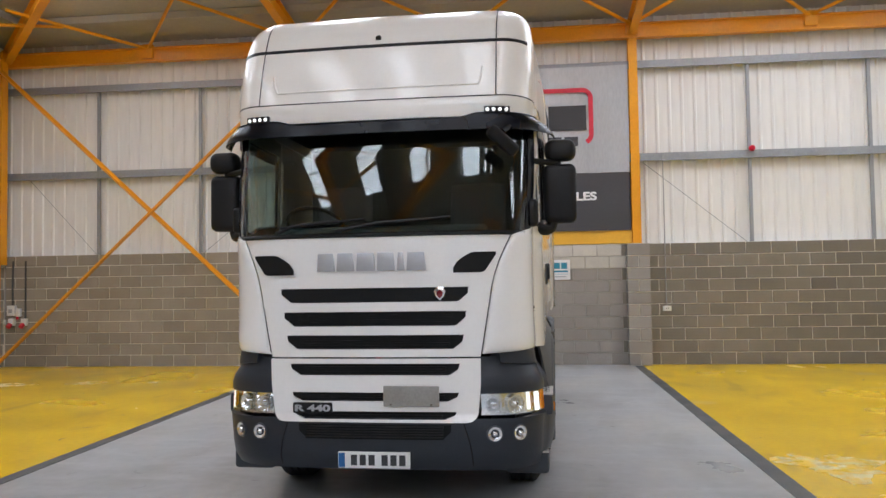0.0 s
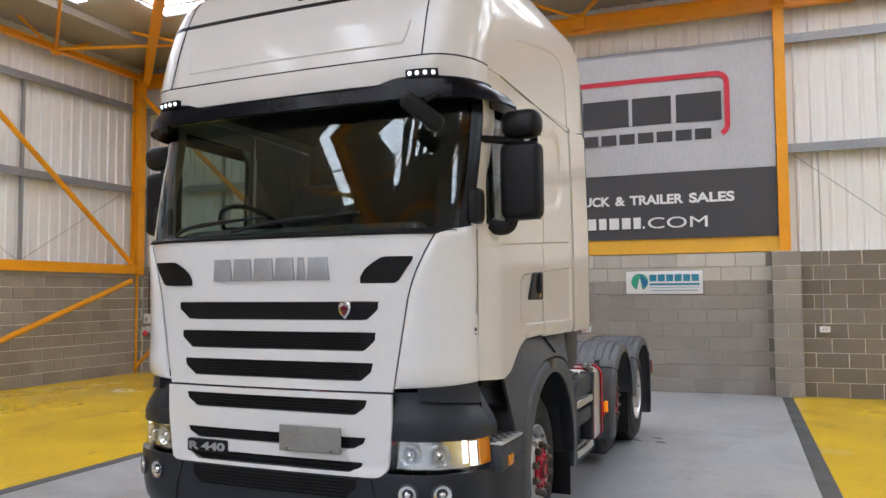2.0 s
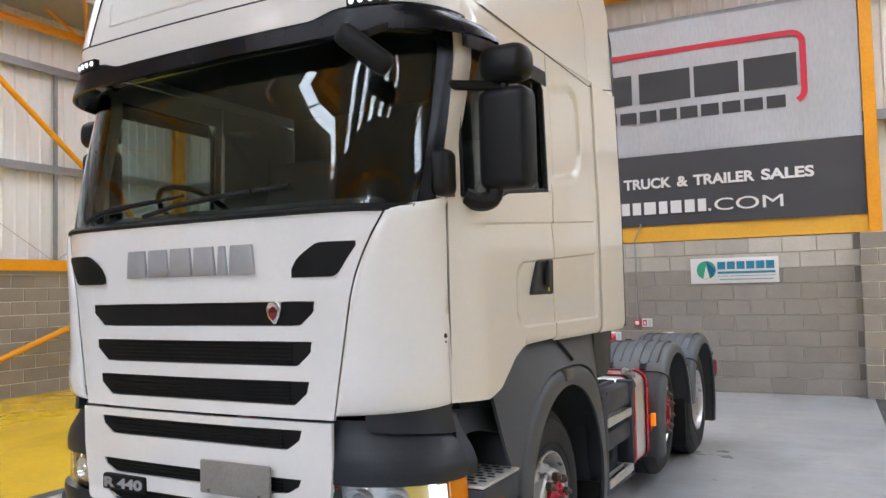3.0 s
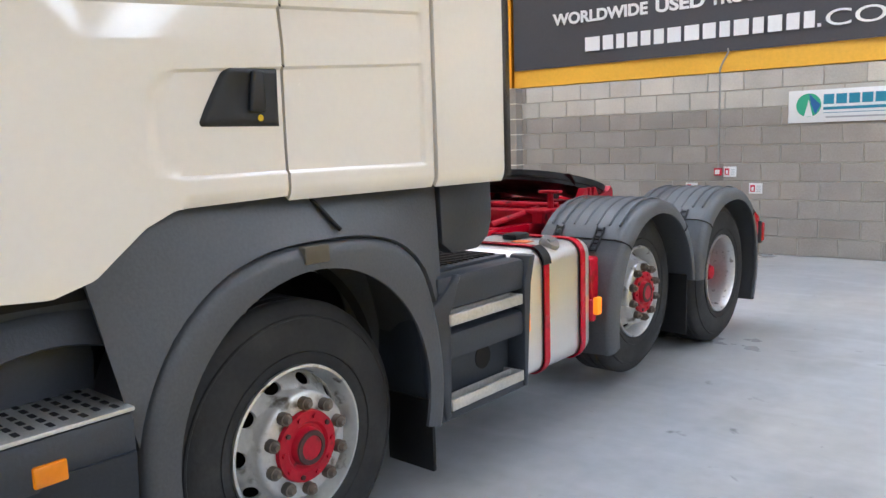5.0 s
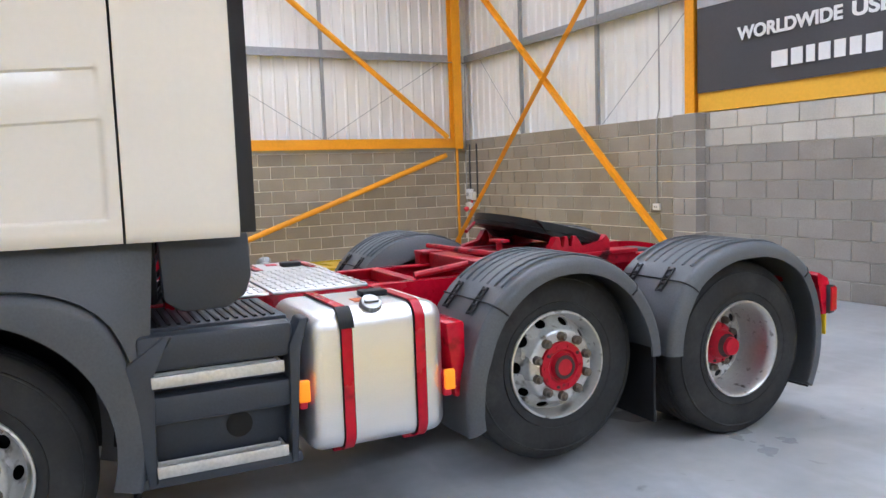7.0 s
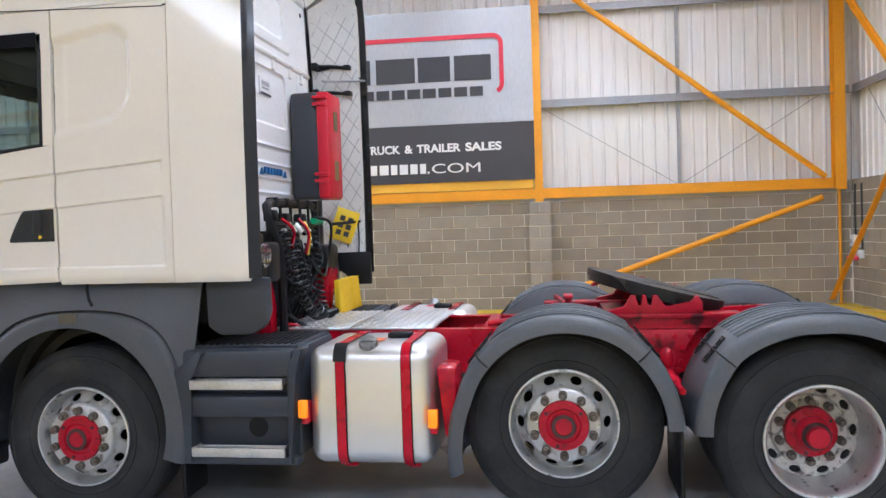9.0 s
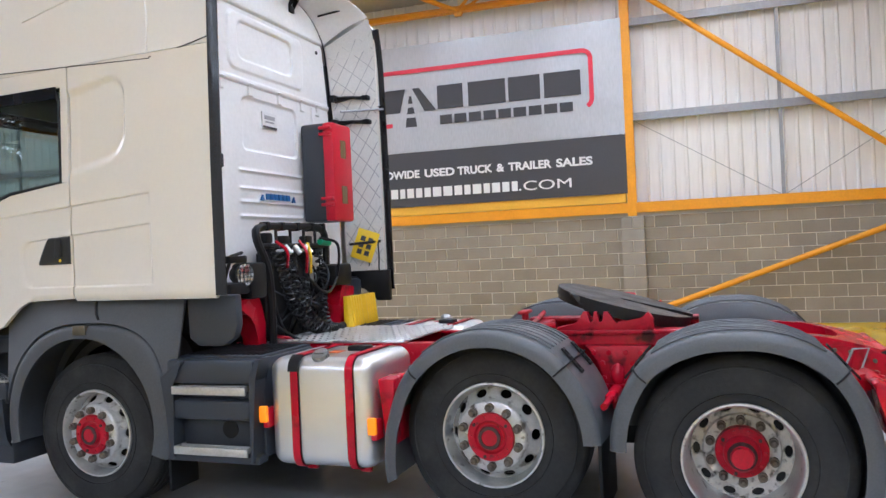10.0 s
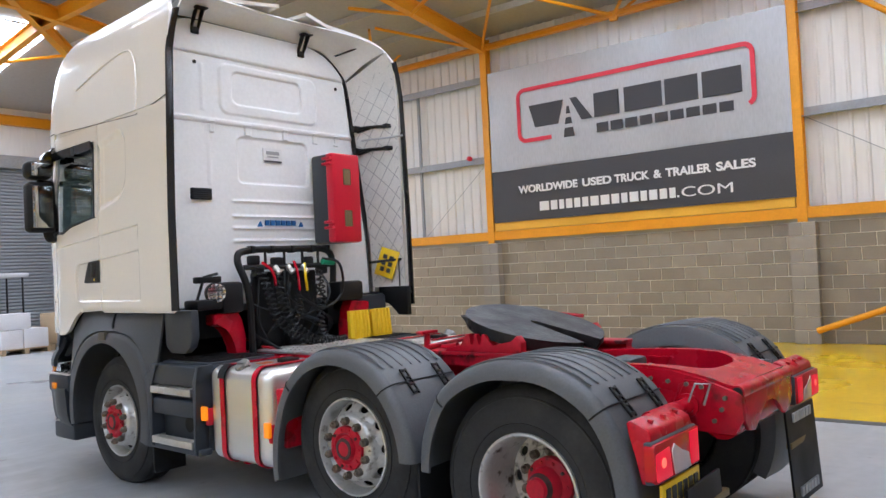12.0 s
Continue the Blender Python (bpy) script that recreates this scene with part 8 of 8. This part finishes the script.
for x, z in ((-1.98, 0.78), (-1.12, 0.78), (-1.46, 1.0)):
    s_ = flatbox("safety_sign", x - 0.085, x + 0.085, YW - 0.006, YW, z - 0.07, z + 0.07, M_plate, "small white safety sign with red panel", "sign", 0.002, "safety signs")
    bm = bmesh.new()
    box(bm, x - 0.068, x - 0.008, YW - 0.009, YW - 0.005, z - 0.045, z + 0.045)
    panel_ = part("red_panel", bm, M_inkred, s_, smooth=0)
    bm = bmesh.new()
    box(bm, x - 0.052, x - 0.024, YW - 0.011, YW - 0.008, z - 0.030, z + 0.022)
    part("pale_mark", bm, M_plate, panel_, smooth=0)
    for k_ in range(4):
        bm = bmesh.new()
        box(bm, x + 0.010, x + 0.066, YW - 0.009, YW - 0.005, z - 0.042 + k_ * 0.023, z - 0.034 + k_ * 0.023)
        part("text_bar", bm, M_badge, s_, smooth=0)
cp = flatbox("fire_call_point", -1.66, -1.56, YW - 0.06, YW, 0.95, 1.05, M_redbox, "red fire alarm call point on the wall", "call point", 0.01)
bm = bmesh.new()
box(bm, -1.64, -1.58, YW - 0.064, YW - 0.058, 0.97, 1.03)
part("call_glass", bm, M_plate, cp, smooth=0)


def conduit(label, pts, r=0.012, material=None):
    bm = bmesh.new()
    sweep(bm, pts, r, 8)
    return tagged(part("conduit", bm, material or M_conduit), label, "conduit", "wall conduits")


def socket(x, z, w=0.09):
    s_ = flatbox("wall_socket", x - w / 2, x + w / 2, YW - 0.05, YW, z - 0.05, z + 0.05, M_plate, "white socket box on the block wall", "socket", 0.008, "wall sockets")
    for dx in (-0.02, 0.02):
        bm = bmesh.new()
        box(bm, x + dx - 0.008, x + dx + 0.008, YW - 0.053, YW - 0.049, z - 0.01, z + 0.01)
        part("socket_slot", bm, M_ink, s_, smooth=0)


conduit("grey conduit running down to the fire call point", smooth_line([(-1.61, YW - 0.02, 1.05), (-1.61, YW - 0.02, 2.2), (-1.60, YW - 0.03, 2.38), (-1.50, YW - 0.06, 2.56), (-1.5, YW - 0.07, 2.62)], 5))
conduit("grey conduit running down the wall to a socket", [(-5.68, YW - 0.02, 1.0), (-5.68, YW - 0.02, 2.25), (-5.62, YW - 0.02, 2.45), (-5.62, YW - 0.02, 4.0)])
conduit("grey conduit running down the wall to a socket", [(2.42, YW - 0.02, 1.05), (2.42, YW - 0.02, 4.05)])
conduit("black cable running down the wall to a red socket", [(-11.11, YW - 0.02, 0.90), (-11.11, YW - 0.02, 2.2)], 0.018, M_ink)
conduit("black cable running down the wall to a switch box", [(-11.40, YW - 0.02, 1.15), (-11.405, YW - 0.03, 1.6), (-11.40, YW - 0.02, 2.2)], 0.018, M_ink)
conduit("grey conduit running down the wall to a socket", smooth_line([(-11.58, YW - 0.02, 0.9), (-11.58, YW - 0.02, 2.2), (-11.55, YW - 0.02, 2.5), (-11.52, YW - 0.02, 3.9)], 4))
socket(-5.68, 0.97, 0.14)
socket(2.43, 1.02, 0.16)
socket(-11.6, 0.88, 0.10)
for x, z in ((-11.11, 0.86), (-11.40, 0.86)):
    pw = flatbox("power_socket", x - 0.06, x + 0.06, YW - 0.10, YW, z - 0.06, z + 0.10, M_plate, "white industrial socket with a red plug cap", "socket", 0.012, "power sockets")
    bm = bmesh.new()
    cyl(bm, (x, YW - 0.11, z - 0.03), (x, YW - 0.17, z - 0.08), 0.05, 16)
    part("socket_cap", bm, M_inkred, pw)
sw = flatbox("switch_box", -11.49, -11.31, YW - 0.10, YW, 1.02, 1.24, M_plate, "white isolator switch box on the block wall", "switch box", 0.012)
bm = bmesh.new()
box(bm, -11.44, -11.36, YW - 0.115, YW - 0.098, 1.08, 1.16, 0.005)
part("switch_face", bm, M_badge, sw)
ib = flatbox("isolator", -11.30, -11.20, YW - 0.08, YW, 1.0, 1.18, M_plate, "white electrical isolator with red switch", "isolator", 0.01)
bm = bmesh.new()
box(bm, -11.28, -11.22, YW - 0.095, YW - 0.078, 0.94, 1.0, 0.004)
part("red_switch", bm, M_redbox, ib)
for p0, p1 in (((2.05, YB + 0.12, 3.95), (4.05, YB + 0.12, 2.3)), ((-11.1, YB + 0.12, 3.95), (-9.55, YB + 0.12, 2.3)), ((-5.05, YB + 0.12, 3.95), (-7.15, YB + 0.12, 2.3))):
    bm = bmesh.new()
    cyl(bm, p0, p1, 0.006, 6)
    tagged(part("tie_rod", bm, M_galv), "thin steel tie rod across the cladding", "tie rod", "tie rods")
for p0, p1 in (((XW - 0.1, 10.0, 3.95), (XW - 0.1, 12.6, 2.35)), ((XW - 0.1, 15.3, 3.95), (XW - 0.1, 12.7, 2.35)), ((XW - 0.1, 3.0, 3.95), (XW - 0.1, 1.1, 2.35))):
    bm = bmesh.new()
    cyl(bm, p0, p1, 0.006, 6)
    tagged(part("tie_rod", bm, M_galv), "thin steel tie rod across the cladding", "tie rod", "tie rods")
for p, n_ in (((4.15, YB + 0.02, 4.15), (0, -1, 0)), ((XW + 0.0, 2.6, 4.12), (1, 0, 0))):
    bm = bmesh.new()
    m_ = Matrix.Translation(p) @ Vector(n_).to_track_quat("Z", "Y").to_matrix().to_4x4()
    lathe(bm, [(0, 0.08), (0.04, 0.08), (0.055, 0.05), (0.06, 0.0), (0.05, -0.04), (0, -0.04)], m_, 16)
    tagged(part("alarm_beacon", bm, M_redbox), "small red alarm sounder on the cladding rail", "alarm")

# far end: roller shutter, boxed goods, a covered buggy and a ladder
sh = thing("roller_shutter", (-7.6, YF + 0.1, 0), "closed grey steel roller shutter door", "shutter", kind="structure")
for i in range(52):
    bm = bmesh.new()
    z0 = 0.02 + i * 0.1
    prism(bm, [(YF + 0.02, z0), (YF + 0.07, z0 + 0.012), (YF + 0.085, z0 + 0.05), (YF + 0.07, z0 + 0.088), (YF + 0.02, z0 + 0.1)], "x", -10.6, -3.6)
    part("shutter_slat", bm, M_shutter, sh, smooth=0)
bm = bmesh.new()
box(bm, -10.8, -3.4, YF + 0.0, YF + 0.3, 5.22, 5.6, 0.03)
part("shutter_box", bm, M_galv, sh)
M_card = mat("cardboard", (0.45, 0.33, 0.20), 0.85, 0, 0.1, 3, 40, 0.1)
M_wood = mat("pallet wood", (0.38, 0.28, 0.17), 0.8, 0, 0.2, 4, 40, 0.2)
M_carton = mat("white carton", (0.70, 0.70, 0.72), 0.6, 0, 0.06, 3, 40, 0.05)


def pallet(x, y):
    ob = thing("pallet", (x, y, 0), "worn wooden pallet on the floor", "pallet", "pallets")
    for i in range(6):
        bm = bmesh.new()
        box(bm, x - 0.6, x + 0.6, y - 0.5 + i * 0.18, y - 0.4 + i * 0.18, 0.12, 0.14)
        part("slat", bm, M_wood, ob, smooth=0)
    for i in range(3):
        bm = bmesh.new()
        box(bm, x - 0.6 + i * 0.55, x - 0.5 + i * 0.55, y - 0.5, y + 0.5, 0.0, 0.12)
        part("bearer", bm, M_wood, ob, smooth=0)


def carton(x0, x1, y0, y1, z0, z1, material, label):
    ob = flatbox("carton", x0, x1, y0, y1, z0, z1, material, label, "carton", 0.008, "stacked cartons")
    bm = bmesh.new()
    box(bm, x0 + 0.02, x1 - 0.02, (y0 + y1) / 2 - 0.025, (y0 + y1) / 2 + 0.025, z1 - 0.001, z1 + 0.002)
    part("tape", bm, M_badge, ob, smooth=0)


pallet(-5.1, -7.6)
pallet(-6.45, -7.9)
carton(-5.68, -5.08, -8.05, -7.2, 0.14, 0.62, M_carton, "white carton stacked on a wooden pallet")
carton(-5.05, -4.52, -8.05, -7.2, 0.14, 0.60, M_carton, "white carton stacked on a wooden pallet")
carton(-5.30, -4.55, -8.0, -7.3, 0.62, 1.02, M_carton, "white carton stacked on a wooden pallet")
carton(-6.95, -6.0, -8.35, -7.45, 0.14, 0.95, M_card, "brown cardboard carton on a wooden pallet")
bug = thing("covered_buggy", (-4.6, -9.2, 0), "dark utility buggy with a white canopy roof", "buggy")
bm = bmesh.new()
prism(bm, [(-5.3, 0.35), (-3.6, 0.35), (-3.55, 0.80), (-4.3, 0.85), (-4.4, 0.95), (-5.2, 0.95), (-5.35, 0.7)], "y", -9.8, -8.7, 0.05)
part("buggy_body", bm, M_grey, bug)
bm = bmesh.new()
box(bm, -5.4, -3.7, -9.85, -8.65, 1.95, 2.08, 0.05)
part("canopy", bm, M_carton, bug)
for x in (-5.25, -3.85):
    for y in (-9.75, -8.75):
        bm = bmesh.new()
        cyl(bm, (x, y, 0.8), (x, y, 1.97), 0.025, 8)
        part("canopy_post", bm, M_black, bug)
        bm = bmesh.new()
        cyl(bm, (x, y - 0.1, 0.25), (x, y + 0.1, 0.25), 0.25, 20)
        part("buggy_wheel", bm, M_tyre, bug)
lad = thing("step_ladder", (-7.3, -8.6, 0), "aluminium step ladder standing on the floor", "ladder")
for x in (-7.5, -7.1):
    bm = bmesh.new()
    box(bm, x - 0.02, x + 0.02, -8.9, -8.84, 0, 1.9, m=Matrix.Translation((0, -8.6, 0)) @ Matrix.Rotation(radians(-10), 4, "X") @ Matrix.Translation((0, 8.6, 0)))
    part("stile", bm, M_step, lad)
for i in range(6):
    bm = bmesh.new()
    z = 0.3 + i * 0.3
    y = -8.87 + 0.176 * z
    box(bm, -7.5, -7.1, y - 0.03, y + 0.03, z - 0.01, z + 0.01)
    part("rung", bm, M_step, lad)

for ob in bpy.data.objects:
    if not ob.parent and ob.name.split(".")[0] in ("pallet", "carton", "covered_buggy"):
        shift = Matrix.Translation((-1.0 if ob.name.startswith("covered") else -0.5, 0, 0))
        ob.matrix_basis = shift @ ob.matrix_basis
        WORLDS[ob.name] = shift @ WORLDS[ob.name]


# ---- courses of blocks, each a piece of its wall ----
BL, BH, JT = 0.479, 0.2395, 0.015
SHAPES = {}


def block_mesh(length, depth, material):
    key = (round(length, 3), depth, material.name)
    if key not in SHAPES:
        bm = bmesh.new()
        box(bm, -length / 2, length / 2, -depth, 0.003, -(BH - JT) / 2, (BH - JT) / 2, 0.004, 1)
        me = bpy.data.meshes.new("block")
        bm.to_mesh(me)
        bm.free()
        me.materials.append(material)
        SHAPES[key] = me
    return SHAPES[key]


def lay(wall, spare, courses, a0, a1, to_world, choose, pick, gaps=()):
    """Courses from a0 to a1 along the wall; to_world(a, z) gives the pose, choose(a, row) the material, pick(a) whether it is a piece of its own."""
    made = 0
    for row in range(courses):
        a = a0 - (BL / 2 if row % 2 else 0)
        z = (row + 0.5) * BH
        while a < a1:
            s, e_ = max(a, a0), min(a + BL, a1)
            a += BL
            if e_ - s < 0.06:
                continue
            c = (s + e_) / 2
            if any(g0 < c < g1 for g0, g1 in gaps):
                continue
            me = block_mesh(e_ - s - JT, 0.012, choose(c, row))
            m = to_world(c, z)
            if pick(c) and made < 300:
                ob = new("block", me)
                hold(ob, wall, m)
                made += 1
            else:
                t = bmesh.new()
                t.from_mesh(me)
                bmesh.ops.transform(t, matrix=m, verts=t.verts)
                tm = bpy.data.meshes.new("t")
                t.to_mesh(tm)
                t.free()
                spare[choose(c, row).name].from_mesh(tm)
                bpy.data.meshes.remove(tm)


def back_kind(a, row):
    if -4.7 < a < 1.65:
        return M_block_pale if row >= 8 else M_block_grey
    return M_block_brown if a > 1.65 else M_block


def rest():
    return {m_.name: bmesh.new() for m_ in (M_block, M_block_brown, M_block_pale, M_block_grey)}


spare = rest()
lay(wall_back, spare, 10, XW + 0.02, 9.0, lambda a, z: Matrix.Translation((a, YB, z)), back_kind, lambda a: -4.7 < a < 5.0 and not -1.5 < a < 0)
for m_ in (M_block, M_block_brown, M_block_pale, M_block_grey):
    if spare[m_.name].verts:
        tagged(part("block_courses", spare[m_.name], m_, wall_back, "further courses of concrete blocks", smooth=0), kind="stuff")
spare = rest()
lay(wall_side, spare, 9, -6.0, YB - 0.02, lambda a, z: Matrix.Translation((XW, a, z)) @ Matrix.Rotation(radians(90), 4, "Z"), lambda a, row: M_block, lambda a: 2.0 < a < 15.0)
for m_ in (M_block, M_block_brown, M_block_pale, M_block_grey):
    if spare[m_.name].verts:
        tagged(part("block_courses", spare[m_.name], m_, wall_side, "further courses of concrete blocks", smooth=0), kind="stuff")


def pier(name, x, y, courses, along_x):
    """A block pier standing proud of the wall."""
    ob = thing(name, (x, y, 0), "concrete block pier under a steel column", "pier", kind="structure")
    dep = 0.2
    bm = bmesh.new()
    if along_x:
        box(bm, x - 0.21, x + 0.21, y - dep + 0.012, y, 0, courses * BH)
    else:
        box(bm, x, x + dep - 0.012, y - 0.21, y + 0.21, 0, courses * BH)
    part("pier_core", bm, M_mortar, ob, smooth=0)
    for row in range(courses):
        z0, z1 = row * BH + JT / 2, (row + 1) * BH - JT / 2
        for s, e_ in (((-0.22, 0.22),) if row % 2 else ((-0.22, -0.005), (0.005, 0.22))):
            bm = bmesh.new()
            if along_x:
                box(bm, x + s, x + e_, y - dep, y - 0.014, z0, z1, 0.004, 1)
            else:
                box(bm, x + 0.014, x + dep, y + s, y + e_, z0, z1, 0.004, 1)
            part("block", bm, M_block_grey, ob, smooth=0)


for i, x in enumerate((-4.95, 1.88, 8.7)):
    pier("pier_back_%d" % (i + 1), x, YB, 10, True)
for i, y in enumerate((-3.52, 3.18, 9.88)):
    pier("pier_side_%d" % (i + 1), XW, y, 9, False)


# the hall lies slightly askew to the lorry
lie = Matrix.Translation((1.88, 15.85, 0)) @ Matrix.Rotation(radians(1.15), 4, "Z") @ Matrix.Translation((-1.88, -15.85, 0))
LIFTED = ("wall_sign", "fire_extinguisher", "safety_sign", "fire_call_point", "conduit", "wall_socket", "power_socket", "switch_box", "isolator", "tie_rod", "alarm_beacon")
for ob in list(scene.objects):
    if ob.parent is None and ob not in (truck, cam):
        lift = 0.085 if ob.name.split(".")[0] in LIFTED else 0.0
        ob.matrix_basis = Matrix.Translation((0, 0, lift)) @ lie @ ob.matrix_basis
